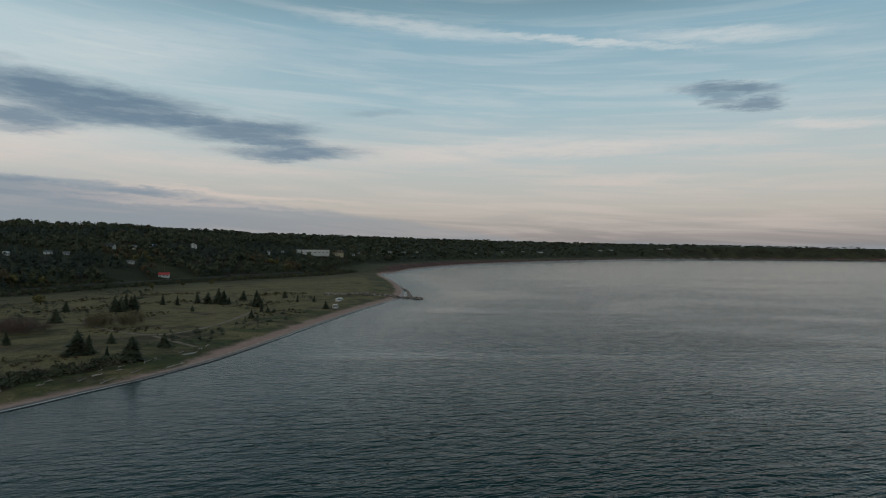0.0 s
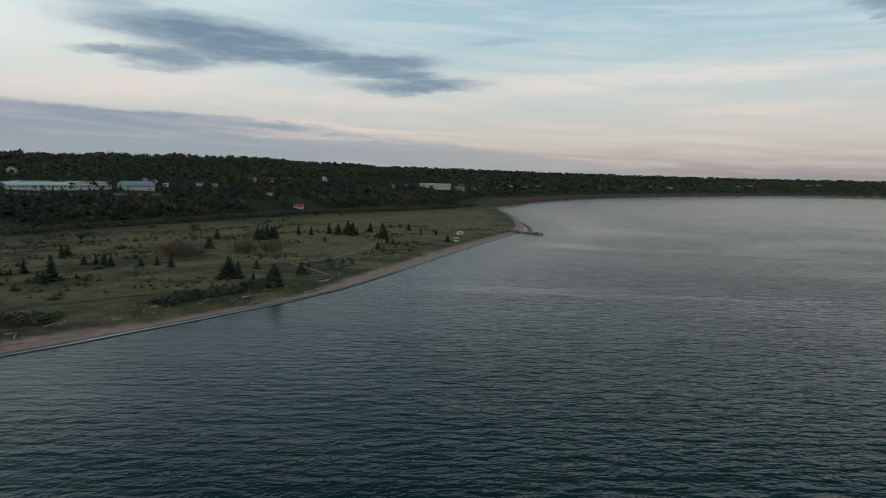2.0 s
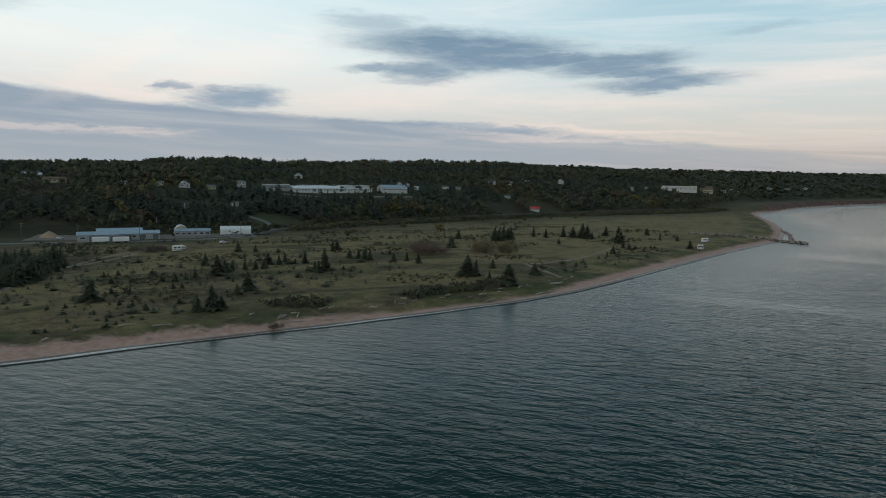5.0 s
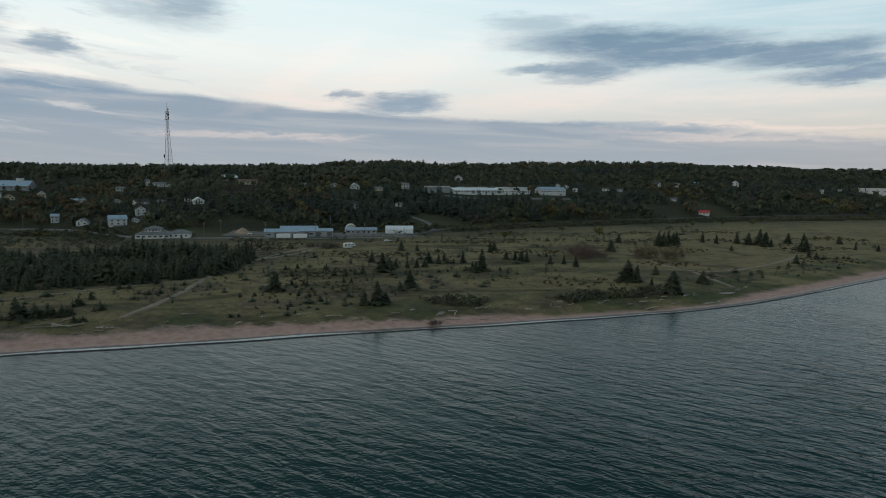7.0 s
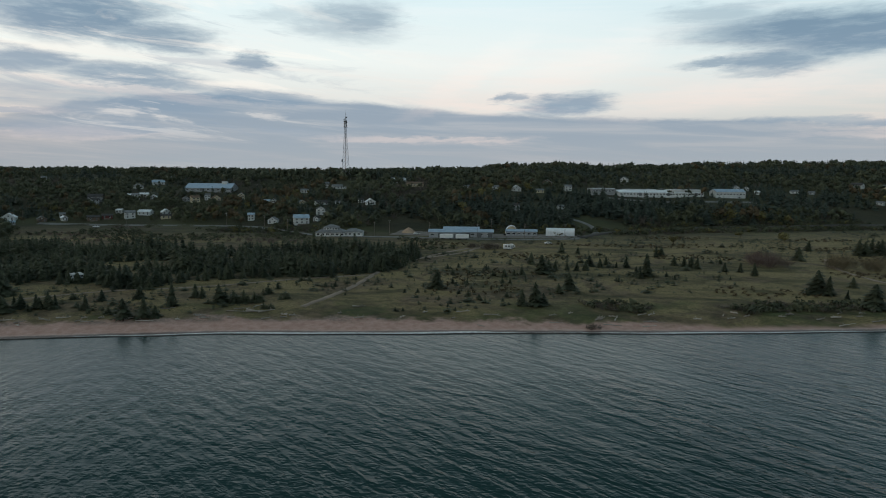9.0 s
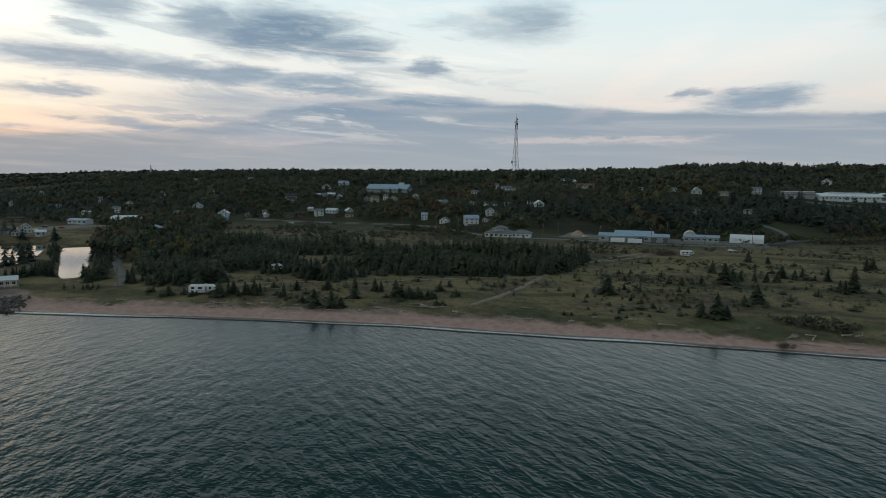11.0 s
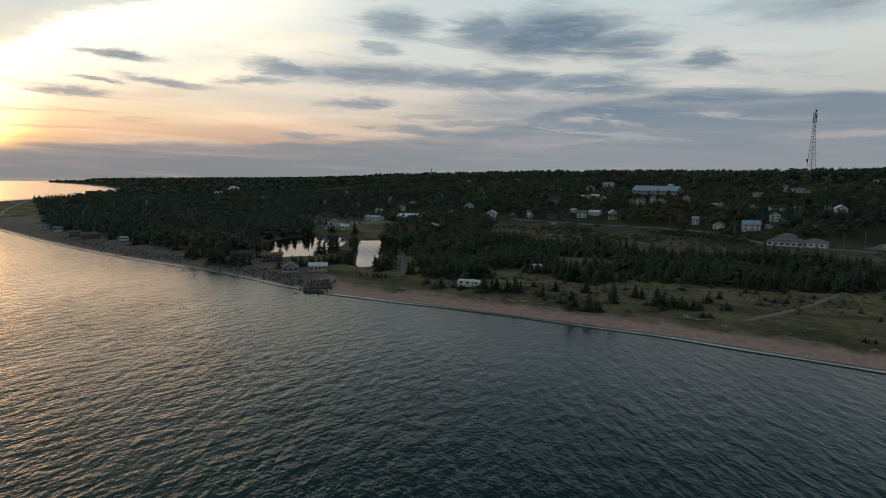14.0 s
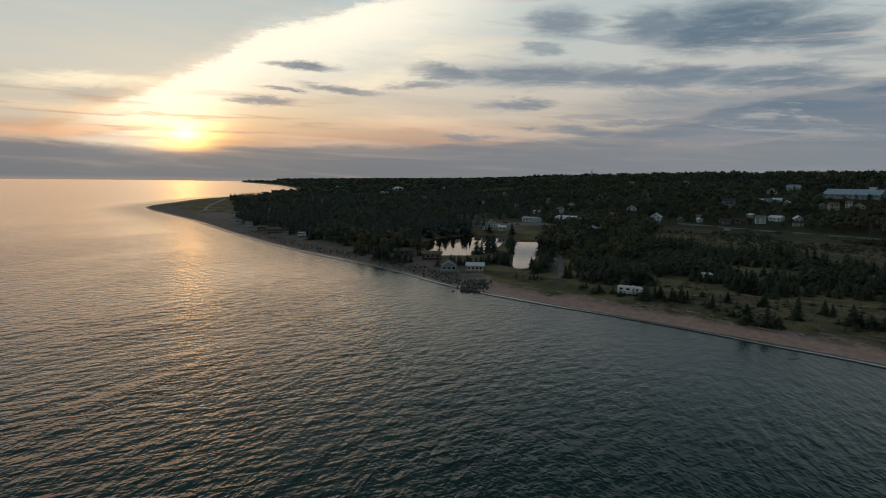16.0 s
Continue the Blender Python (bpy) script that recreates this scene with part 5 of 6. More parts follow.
# the station house with its hipped roofs
station = hall("station_house", -397, 121, 62, 19, 12, 2.5, WALLS[0], ROOFS[1], "white station house with grey hipped roofs beside the road", rise=3.4, kind="hip", category="house", windows=6)
part("upper_wall", box(bmesh.new(), -4.6, 4.6, -3.6, 3.6, 3.2, 5.6), WALLS[0], station)
up_roof = hip_roof(9.2, 7.2, 5.6, 2.0)
part("upper_roof", up_roof, ROOFS[1], station, "grey hipped roof")
for i in range(5):
    window(-3.6 + i * 1.8, -3.6, 4.85, 1.0, 0.9, station)
wing = box(bmesh.new(), 8.62, 21, -4.5, 4.5, -1.5, 2.8)
part("wing_wall", wing, WALLS[0], station)
bm = hip_roof(12.3, 9, 2.8, 2.4)
bm.transform(Matrix.Translation((14.8, 0, 0)))
part("wing_roof", bm, ROOFS[1], station, "grey hipped roof")
for i in range(4):
    window(10.2 + i * 2.9, -4.5, 1.6, 1.3, 1.0, station)

# workshops on the gravel yard
hall("workshop", -357, 186, 60, 21, 9, 3.8, WALLS[2], ROOFS[2], "grey workshop with a blue-grey metal roof on the yard", rise=1.5, windows=4, doors=2)
hall("workshop", -353, 208, 60, 22, 9, 3.6, WALLS[2], ROOFS[2], "long grey workshop with a blue-grey metal roof", rise=1.4, windows=4, doors=3)
hall("workshop", -365, 203, 60, 24, 8, 4.4, WALLS[0], ROOFS[2], "white workshop with a pale blue roof behind others", rise=1.4, windows=5)
hall("open_shed", -348, 241, 57, 21, 7, 3.2, WALLS[2], ROOFS[2], "low grey shed with a blue metal roof", rise=1.2, windows=6)
for k, (x, y) in enumerate(((-346, 181), (-341, 190))):
    lorry = root("box_trailer", pose(x, y, ground_z(x, y), 0, 0, 62), "white box trailer parked on the gravel yard", "trailer", "trailers on the yard")
    part("box", bevelled(-4.2, 4.2, -1.2, 1.2, 1.0, 3.4, 0.08), SHELL, lorry)
    part("chassis", box(bmesh.new(), -4.0, 4.0, -0.9, 0.9, 0.7, 0.99), STEEL, lorry)
    for wx in (-2.6, -1.5, 2.6):
        for wy in (-1.0, 1.0):
            part("wheel", rod(bmesh.new(), (wx, wy - 0.14, 0.48), (wx, wy + 0.14, 0.48), 0.48, 0.48, 12), BLACK, lorry)


def barrel_hall(name, x, y, yaw, w, d, h, roof, wall, label, straight=0.0, turned=False):
    base = root(name, pose(x, y, ground_z(x, y), 0, 0, yaw), label, "building")
    bm, rings = arch_shell(w, d, h, straight=straight)
    part("shell", bm, roof, base)
    for x_end, grow in ((-w / 2 + 0.25, -0.12), (w / 2 - 0.25, -0.12)):
        end, pair = arch_shell(0.1, d + grow, h + grow / 2, straight=straight)
        for r in pair:
            end.faces.new(r)
        end.transform(Matrix.Translation((x_end, 0, 0)))
        part("end_wall", end, wall, base)
    for i in range(1, 8):
        rib, pair = arch_shell(0.14, d, h, grow=0.05, straight=straight)
        rib.transform(Matrix.Translation((-w / 2 + i * w / 8, 0, 0)))
        part("rib", rib, roof, base)
    return base


barrel_hall("storage_shed", -337, 266, 51, 19.5, 9, 5.2, ROOFS[3], WALLS[2], "white arched storage shed beside the gravel yard", straight=2.6)
quonset = barrel_hall("arched_shed", -366, 245, 148, 12, 9, 5.6, ROOFS[3], WALLS[1], "white half-round shed with an open front")
barrel_hall("rink", -540, -147, 76, 26, 17, 6.2, ROOFS[3], WALLS[4], "white arched hall roof above brown walls among trees", straight=3.6)
hall("lane_hut", -452, -110, 74, 9.5, 8, 3.2, WALLS[2], ROOFS[2], "small hut with a pale blue-grey roof by the lane", rise=2.2, windows=2, kind="hip")
hall("depot", -532, -182, 70, 16, 8, 3.4, WALLS[0], ROOFS[2], "low white and blue depot by the road", rise=0.8, windows=4)
hall("depot", -556, -236, 66, 15, 9, 3.4, WALLS[4], ROOFS[0], "low dark-roofed depot by the road", rise=0.8, windows=4)

# the white dome far along the coast
dome = root("dome", pose(-1245, -743, ground_z(-1245, -743)), "white inflated sports dome far among dark woods", "dome")
bm = bmesh.new()
bmesh.ops.create_uvsphere(bm, u_segments=28, v_segments=14, radius=1)
bmesh.ops.delete(bm, geom=[v for v in bm.verts if v.co.z < -0.15], context="VERTS")
bm.transform(Matrix.Diagonal((18, 15, 11, 1)))
part("shell", bm, SHELL, dome)
for k in range(5):
    v = -12 + k * 6
    r = math.sqrt(1 - (v / 18) ** 2)
    bm, _ = arch_shell(0.25, 30 * r, 11 * r, grow=0.06)
    bm.transform(Matrix.Translation((v, 0, 0)))
    part("seam", bm, STRIPE, dome)

# church with a white spire on the far rise
church = hall("church", -1320, -309, 103, 11, 20, 6, WALLS[0], ROOFS[0], "white wooden church with a tall pointed spire", rise=4, category="church", windows=2)
part("tower", box(bmesh.new(), -2, 2, -13, -10.05, -1, 13), WALLS[0], church)
bm = bmesh.new()
bmesh.ops.create_cone(bm, cap_ends=True, segments=8, radius1=2.1, radius2=0.05, depth=11)
bm.transform(Matrix.Translation((0, -11.5, 18.5)))
part("spire", bm, WALLS[0], church, "white pointed spire")


# ---- cottages on the southern shore ----
def cottage(x, y, w, d, h, yaw, wall, roof, label, gable_front=False, deck=True, g=random.Random(8)):
    base = root("cottage", pose(x, y, ground_z(x, y), 0, 0, yaw), label, "cottage", "cottages along the shore")
    if gable_front:
        turned = Matrix.Rotation(radians(90), 4, "Z")
        a, b = gable_walls(d, w, h, w * 0.28), gable_roof(d, w, h, w * 0.28)
        a.transform(turned)
        b.transform(turned)
        part("wall", a, WALLS[wall], base)
        part("roof", b, ROOFS[roof], base)
        bm = bmesh.new()
        for s in (-1, 1):
            rod(bm, (s * (w / 2 + 0.3), -d / 2 - 0.5, h - 0.1), (0, -d / 2 - 0.5, h + w * 0.28 + 0.1), 0.14, 0.14, 4)
        part("barge_board", bm, TRIM, base, "white barge boards")
    else:
        part("wall", gable_walls(w, d, h, 0.9), WALLS[wall], base)
        part("roof", gable_roof(w, d, h, 0.9, 0.6), ROOFS[roof], base)
    count = max(2, int(w / 1.7))
    for i in range(count):
        window(-w / 2 + (i + 0.5) * w / count, -d / 2, h * 0.58, w / count * 0.6, h * 0.4, base)
    if deck:
        part("deck", bevelled(-w / 2 - 0.5, w / 2 + 0.5, -d / 2 - 2.6, -d / 2 - 0.06, -0.9, 0.25, 0.03), POLE_WOOD, base, "weathered deck")
        for i in range(5):
            px = -w / 2 - 0.4 + i * (w + 0.8) / 4
            part("post", rod(bmesh.new(), (px, -d / 2 - 2.5, 0.25), (px, -d / 2 - 2.5, 1.25), 0.05, 0.05, 5), TRIM, base)
        part("rail", box(bmesh.new(), -w / 2 - 0.45, w / 2 + 0.45, -d / 2 - 2.55, -d / 2 - 2.45, 1.253, 1.33), TRIM, base)
    return base


cottage(-239, -124, 6.5, 7, 2.9, 117, 2, 0, "dark cottage with white barge boards above the beach", True)
cottage(-243, -113, 7.2, 6, 2.6, 112, 1, 3, "low cottage with a flat pale roof above the beach")
cottage(-267, -147, 9.5, 6, 3.0, 118, 3, 4, "dark red cottage near the pond", deck=False)
cottage(-271, -165, 10, 7, 3.0, 120, 3, 0, "dark red cottage with a wide low roof")
cottage(-348, -332, 7.0, 6, 2.8, 133, 4, 4, "brown cottage under dark trees on the shore", deck=False)
cottage(-338, -312, 9.5, 7, 2.8, 133, 4, 4, "brown cottage with a broad roof on the shore", deck=False)
cottage(-333, -295, 7.0, 6, 2.8, 131, 2, 0, "grey cottage on the wooded shore", deck=False)
cottage(-373, -369, 6.0, 6, 2.8, 134, 0, 1, "small white cottage on the wooded shore", deck=False)
cottage(-391, -398, 5.0, 5, 2.6, 135, 0, 1, "tiny white cottage near the point", deck=False)
cottage(-468, -478, 5.5, 5, 2.6, 135, 0, 1, "white shed beside the beach car park", deck=False)
cottage(-348, -256, 5.0, 5, 2.6, 125, 0, 1, "small pale cottage among dark trees", deck=False)

# ---- campers ----
def camper(x, y, length, yaw, label, nose=True):
    """A travel trailer: body with rounded corners, raised nose, windows, door, wheels."""
    c = root("camper", pose(x, y, ground_z(x, y), 0, 0, yaw), label, "camper", "campers")
    l, w, low, top = length, 2.4, 0.55, 3.05
    profile = [(-l / 2, low), (l / 2 - (1.9 if nose else 0.3), low), (l / 2 - (1.8 if nose else 0.1), 1.3), (l / 2 - 0.1, 1.45), (l / 2, 1.9), (l / 2 - 0.25, 2.6), (l / 2 - 0.9, top), (-l / 2 + 0.3, top), (-l / 2, top - 0.3)]
    bm = bmesh.new()
    rows = [[bm.verts.new((px, s * w / 2, pz)) for px, pz in profile] for s in (-1, 1)]
    bm.faces.new(rows[0])
    bm.faces.new(rows[1][::-1])
    for i in range(len(profile)):
        j = (i + 1) % len(profile)
        bm.faces.new((rows[0][i], rows[1][i], rows[1][j], rows[0][j]))
    bmesh.ops.recalc_face_normals(bm, faces=bm.faces)
    bmesh.ops.bevel(bm, geom=bm.edges[:], offset=0.1, segments=2, affect="EDGES", profile=0.5)
    part("body", bm, SHELL, c)
    for s in (-1, 1):
        part("stripe", bevelled(-l / 2 + 0.2, l / 2 - 2.1, s * (w / 2 + 0.012) - 0.01, s * (w / 2 + 0.012) + 0.01, 1.0, 1.25, 0.004), STRIPE, c, "grey stripe")
        for wx, ww in ((-l * 0.33, 1.1), (-l * 0.05, 1.3), (l * 0.33, 0.8)):
            part("window", bevelled(wx - ww / 2, wx + ww / 2, s * (w / 2 + 0.012) - 0.012, s * (w / 2 + 0.012) + 0.012, 1.75, 2.45, 0.01), GLASS, c, "dark window")
        for wx in (-0.9, 0.0):
            wheel = part("wheel", rod(bmesh.new(), (wx, s * 0.95, 0.36), (wx, s * 1.17, 0.36), 0.36, 0.36, 14), BLACK, c)
            part("rim", rod(bmesh.new(), (wx, s * 1.171, 0.36), (wx, s * 1.19, 0.36), 0.2, 0.18, 10), STEEL, wheel)
    part("door", bevelled(l * 0.14, l * 0.14 + 0.7, -w / 2 - 0.03, -w / 2 + 0.01, 0.7, 2.55, 0.01), STRIPE, c, "grey door")
    part("roof_vent", bevelled(-1.2, -0.5, -0.35, 0.35, top + 0.0, top + 0.22, 0.04), SHELL, c)
    part("air_conditioner", bevelled(0.6, 1.6, -0.4, 0.4, top + 0.0, top + 0.3, 0.08), SHELL, c)
    for wx in (l / 2 - 1.2, -l / 2 + 0.4):
        part("jack", rod(bmesh.new(), (wx, 0, -0.02), (wx, 0, low if wx < 0 else 1.45), 0.06, 0.06, 6), STEEL, c)
    return c


camper(-217.5, -42.3, 8.6, 76 + 6, "large white fifth-wheel camper parked above the beach")
camper(-284, 188, 6.4, 70, "white camper parked on the grassy flat")
camper(-69, 397, 3.4, 20, "small white camper at the edge of the spit", False)
camper(-74, 442, 5.0, 40, "white camper parked beside the rock breakwater")
camper(-262, -20, 5.6, 95, "white camper half hidden in the spruce thicket")
camper(-324, -275, 5.6, 125, "white camper under dark trees on the shore", False)
camper(-328, -259, 3.6, 118, "small white camper near a pole on the shore", False)
camper(-318, -251, 3.2, 130, "small white camper close to the shore road", False)
camper(-562, -79, 8.0, 82, "long white camper at the foot of the village")

# ---- parked cars ----
CAR_PAINT = [surface("white_car_paint", (0.6, 0.6, 0.6), (0.72, 0.72, 0.72), rough=0.3), surface("dark_car_paint", (0.02, 0.022, 0.028), (0.04, 0.042, 0.05), rough=0.25), surface("red_car_paint", (0.25, 0.02, 0.02), (0.32, 0.03, 0.03), rough=0.3)]


def car_kind(paint, label):
    c = root("car", Matrix(), label, "car", "parked cars")
    side = [(-2.15, 0.4), (2.15, 0.4), (2.2, 0.75), (1.25, 0.95), (0.65, 1.42), (-1.1, 1.45), (-1.85, 0.98), (-2.2, 0.9)]
    bm = bmesh.new()
    rows = [[bm.verts.new((px, s * (0.86 if pz < 1.2 else 0.68), pz)) for px, pz in side] for s in (-1, 1)]
    bm.faces.new(rows[0])
    bm.faces.new(rows[1][::-1])
    for i in range(len(side)):
        j = (i + 1) % len(side)
        bm.faces.new((rows[0][i], rows[1][i], rows[1][j], rows[0][j]))
    bmesh.ops.recalc_face_normals(bm, faces=bm.faces)
    bmesh.ops.bevel(bm, geom=bm.edges[:], offset=0.06, segments=1, affect="EDGES")
    part("body", bm, paint, c)
    for s in (-1, 1):
        part("side_window", slab(bmesh.new(), [(p, s * q, z) for p, q, z in ((-1.5, 0.83, 1.0), (0.95, 0.83, 1.0), (0.55, 0.72, 1.36), (-1.05, 0.72, 1.38))][::s], 0.015), GLASS, c, "dark glass")
        for wx in (-1.35, 1.35):
            part("wheel", rod(bmesh.new(), (wx, s * 0.66, 0.33), (wx, s * 0.88, 0.33), 0.33, 0.33, 12), BLACK, c)
    return c


CARS = [car_kind(CAR_PAINT[0], "white car parked on open ground"), car_kind(CAR_PAINT[1], "dark car parked on open ground"), car_kind(CAR_PAINT[2], "red car parked by the road")]
CAR_PLACES = [(-297, 225, 75, 0), (-353, 232, 10, 1), (-371, 190, 40, 1), (-380, 176, 80, 0), (-418, 133, 60, 1), (-470, 122, 20, 0), (-520, -20, 80, 0), (-566, -50, 15, 1), (-430, 422, 130, 0),
    (-420, 448, 120, 1), (-410, 470, 125, 2), (-404, 488, 130, 0), (-470, -190, 60, 0), (-488, -180, 110, 2), (-478, -205, 20, 0), (-500, -195, 80, 1), (-460, -205, 50, 0)]
placed = set()
for x, y, yaw, k in CAR_PLACES:
    m = pose(x, y, ground_z(x, y) + 0.02, 0, 0, yaw)
    if k in placed:
        copy_thing(CARS[k], m)
    else:
        CARS[k].matrix_world = m
        placed.add(k)

# ---- the lattice tower on the hill ----
TX, TY = -683, 229
tower = root("radio_tower", pose(TX, TY, ground_z(TX, TY), 0, 0, 25), "tall grey steel lattice radio tower on the wooded hill", "tower")
TALL, WIDE, SLIM = 70.0, 5.4, 1.0


def at_leg(k, z):
    r = WIDE + (SLIM - WIDE) * min(z / (TALL * 0.86), 1) ** 0.8
    a = math.pi / 4 + k * math.pi / 2
    return Vector((r * math.cos(a), r * math.sin(a), z))


levels = [TALL * (1 - (1 - i / 18) ** 1.25) for i in range(19)]
for k in range(4):
    bm = bmesh.new()
    for a, b in zip(levels[:-1], levels[1:]):
        rod(bm, at_leg(k, a), at_leg(k, b), 0.17, 0.16, 5)
    part("leg", bm, STEEL, tower)
for a, b in zip(levels[:-1], levels[1:]):
    bm = bmesh.new()
    for k in range(4):
        j = (k + 1) % 4
        rod(bm, at_leg(k, a), at_leg(j, b), 0.08, 0.08, 4)
        rod(bm, at_leg(j, a), at_leg(k, b), 0.08, 0.08, 4)
        rod(bm, at_leg(k, b), at_leg(j, b), 0.08, 0.08, 4)
    part("brace", bm, STEEL, tower)
for k in range(4):
    a = k * math.pi / 2
    part("antenna", bevelled(1.9 * math.cos(a) - 0.25, 1.9 * math.cos(a) + 0.25, 1.9 * math.sin(a) - 0.25, 1.9 * math.sin(a) + 0.25, 61, 65.5, 0.05), STEEL, tower, "panel antenna")
    part("antenna", bevelled(1.7 * math.cos(a + 0.7) - 0.2, 1.7 * math.cos(a + 0.7) + 0.2, 1.7 * math.sin(a + 0.7) - 0.2, 1.7 * math.sin(a + 0.7) + 0.2, 66.5, 69.5, 0.05), STEEL, tower, "panel antenna")
part("platform", bevelled(-2.2, 2.2, -2.2, 2.2, 60.4, 60.7, 0.05), STEEL, tower)
part("mast", rod(bmesh.new(), (0, 0, TALL - 2), (0, 0, 79), 0.22, 0.08, 6), STEEL, tower, "thin top mast")
part("whip", rod(bmesh.new(), (0.9, 0, TALL - 1), (0.9, 0, 75), 0.1, 0.05, 5), STEEL, tower, "whip antenna")
for z, side, r in ((22.5, -1, 1.7), (66.0, 1, 1.1), (71.5, 1, 0.8)):
    arm = at_leg(2 if side < 0 else 0, z)
    dish = bmesh.new()
    rod(dish, arm + Vector((0, 0, 0)), arm + Vector((side * 0.9, -0.9, 0)), r, r * 0.9, 16)
    part("dish", dish, BLACK, tower, "dark drum antenna")

# ---- poles along the roads ----
def pole_kind():
    p = root("utility_pole", Matrix(), "weathered wooden utility pole with a crossarm", "pole", "utility poles")
    part("post", rod(bmesh.new(), (0, 0, -0.5), (0, 0, 9.5), 0.17, 0.11, 8), POLE_WOOD, p)
    part("crossarm", bevelled(-1.2, 1.2, -0.06, 0.06, 8.7, 8.85, 0.01), POLE_WOOD, p)
    for x in (-1.05, -0.4, 0.4, 1.05):
        part("insulator", rod(bmesh.new(), (x, 0, 8.853), (x, 0, 9.02), 0.05, 0.035, 6), TRIM, p)
    part("transformer", rod(bmesh.new(), (0.33, 0, 7.2), (0.33, 0, 8.1), 0.2, 0.2, 10), STEEL, p, "grey transformer can")
    return p


pole = pole_kind()
POLES = [(-500, 69, 60), (-470, 92, 50), (-432, 100, 45), (-385, 147, 30), (-366, 179, 25), (-349, 206, 25), (-333, 233, 20), (-322, 258, 15), (-491, 99, 50), (-397, 163, 20), (-379, 236, 30), (-318, -243, 120),
    (-288, -178, 110), (-225, -71, 80), (-382, -224, 100), (-540, 0, 70), (-565, -70, 80), (-450, 400, 130), (-428, 438, 130), (-640, 120, 40), (-300, 664, 20), (-520, -160, 100)]
for k, (x, y, yaw) in enumerate(POLES):
    m = pose(x, y, ground_z(x, y), 0, 0, yaw)
    if k:
        copy_thing(pole, m)
    else:
        pole.matrix_world = m

# overhead wires along the shore road
line = POLES[3:8]
for a, b in zip(line[:-1], line[1:]):
    for off in (-1.05, 1.05):
        curve = bpy.data.curves.new("wire", "CURVE")
        curve.dimensions, curve.bevel_depth, curve.resolution_u = "3D", 0.018, 4
        spline = curve.splines.new("POLY")
        spline.points.add(10)
        for i in range(11):
            u = i / 10
            za, zb = ground_z(a[0], a[1]) + 9.0, ground_z(b[0], b[1]) + 9.0
            spline.points[i].co = (a[0] + (b[0] - a[0]) * u + off * 0.85, a[1] + (b[1] - a[1]) * u + off * 0.4, za + (zb - za) * u - 4 * 0.5 * u * (1 - u), 1)
        curve.materials.append(BLACK)
        wire = new("overhead_wire", curve)
        tagged(wire, "thin black wire hung between utility poles", "wire", "overhead wires")

# ---- roads and tracks ----
def ribbon(name, pts, width, mat, label, lift=0.22, wobble=0.0):
    p = smooth_line(pts, 5)
    fine = [p[0]]
    for a, b in zip(p[:-1], p[1:]):
        n = max(1, int(np.hypot(*(b - a)) / 4))
        fine += [a + (b - a) * (i + 1) / n for i in range(n)]
    p = np.array(fine)
    t = np.gradient(p, axis=0)
    t /= np.linalg.norm(t, axis=1)[:, None]
    side = np.stack([-t[:, 1], t[:, 0]], -1)
    g = np.random.default_rng(len(pts))
    rows = []
    for u in (-0.5, -0.42, 0.0, 0.42, 0.5):
        q = p + side * (u * width + g.uniform(-wobble, wobble, len(p)) * (abs(u) > 0.4))[:, None]
        z = lay(q[:, 0], q[:, 1]) + (lift if abs(u) < 0.45 else -0.15)
        rows.append(np.stack([q[:, 0], q[:, 1], z], -1))
    v = np.stack(rows, 1).reshape(-1, 3)
    ob = new(name, mesh_from(name, v, sheet_faces(len(p), 5)[:, ::-1], mat, True))
    return tagged(ob, label, "road", kind="structure")


ribbon("road", [(-560, -60), (-532, 5), (-515, 37), (-489, 78), (-463, 95), (-425, 103), (-397, 114), (-381, 140), (-358, 172), (-337, 207), (-320, 237), (-313, 262)], 6.5, ASPHALT, "worn grey two-lane road along the foot of the village")
ribbon("road", [(-314, 258), (-328, 285), (-344, 306), (-360, 317), (-374, 319), (-390, 315), (-412, 305)], 4.5, ASPHALT, "narrow road that climbs the wooded hill")
ribbon("road", [(-318, 268), (-340, 313), (-343, 385), (-330, 473), (-312, 565), (-288, 640), (-252, 740), (-205, 880), (-165, 985)], 5, RAILBED, "dark gravel rail bed at the foot of the hill", 0.9)
ribbon("road", [(-452, 405), (-432, 430), (-415, 470), (-400, 515), (-392, 552)], 7, ASPHALT, "grey road in front of the school")
ribbon("road", [(-184, 44), (-196, 57), (-209, 69), (-229, 84), (-255, 103), (-268, 123), (-284, 143), (-300, 171), (-312, 200)], 2.6, DIRT, "pale sandy track across the grass", 0.12, 0.25)
ribbon("road", [(-233, 85), (-234, 63), (-233, 45), (-230, 28), (-231, 10), (-236, -10), (-232, -35)], 2.0, DIRT, "faint sandy track in front of the thicket", 0.1, 0.3)
ribbon("road", [(-185, 318), (-170, 293), (-144, 272), (-123, 261), (-113, 277), (-109, 310), (-113, 362)], 2.2, DIRT, "pale sandy path over the heath", 0.12, 0.25)
ribbon("road", [(-122, 261), (-105, 245), (-95, 238)], 2.4, DIRT, "sandy path down to the beach", 0.12, 0.25)
ribbon("road", [(-302, 184), (-296, 172), (-284, 160), (-272, 130)], 2.6, DIRT, "grassy track to the camper", 0.1, 0.25)
ribbon("road", [(-430, -128), (-375, -111), (-333, -101), (-286, -88), (-252, -76), (-236, -74)], 4.2, GRAVEL, "gravel lane beside the pond", 0.15, 0.2)
ribbon("boardwalk", [(-790, -822), (-640, -690), (-548, -607), (-510, -565), (-480, -545)], 3.0, CONCRETE, "pale boardwalk across the grassy point", 0.5)
ribbon("road", [(-300, -235), (-325, -280), (-350, -320), (-385, -385), (-440, -470)], 4.0, GRAVEL, "gravel shore road past the cottages", 0.15, 0.2)
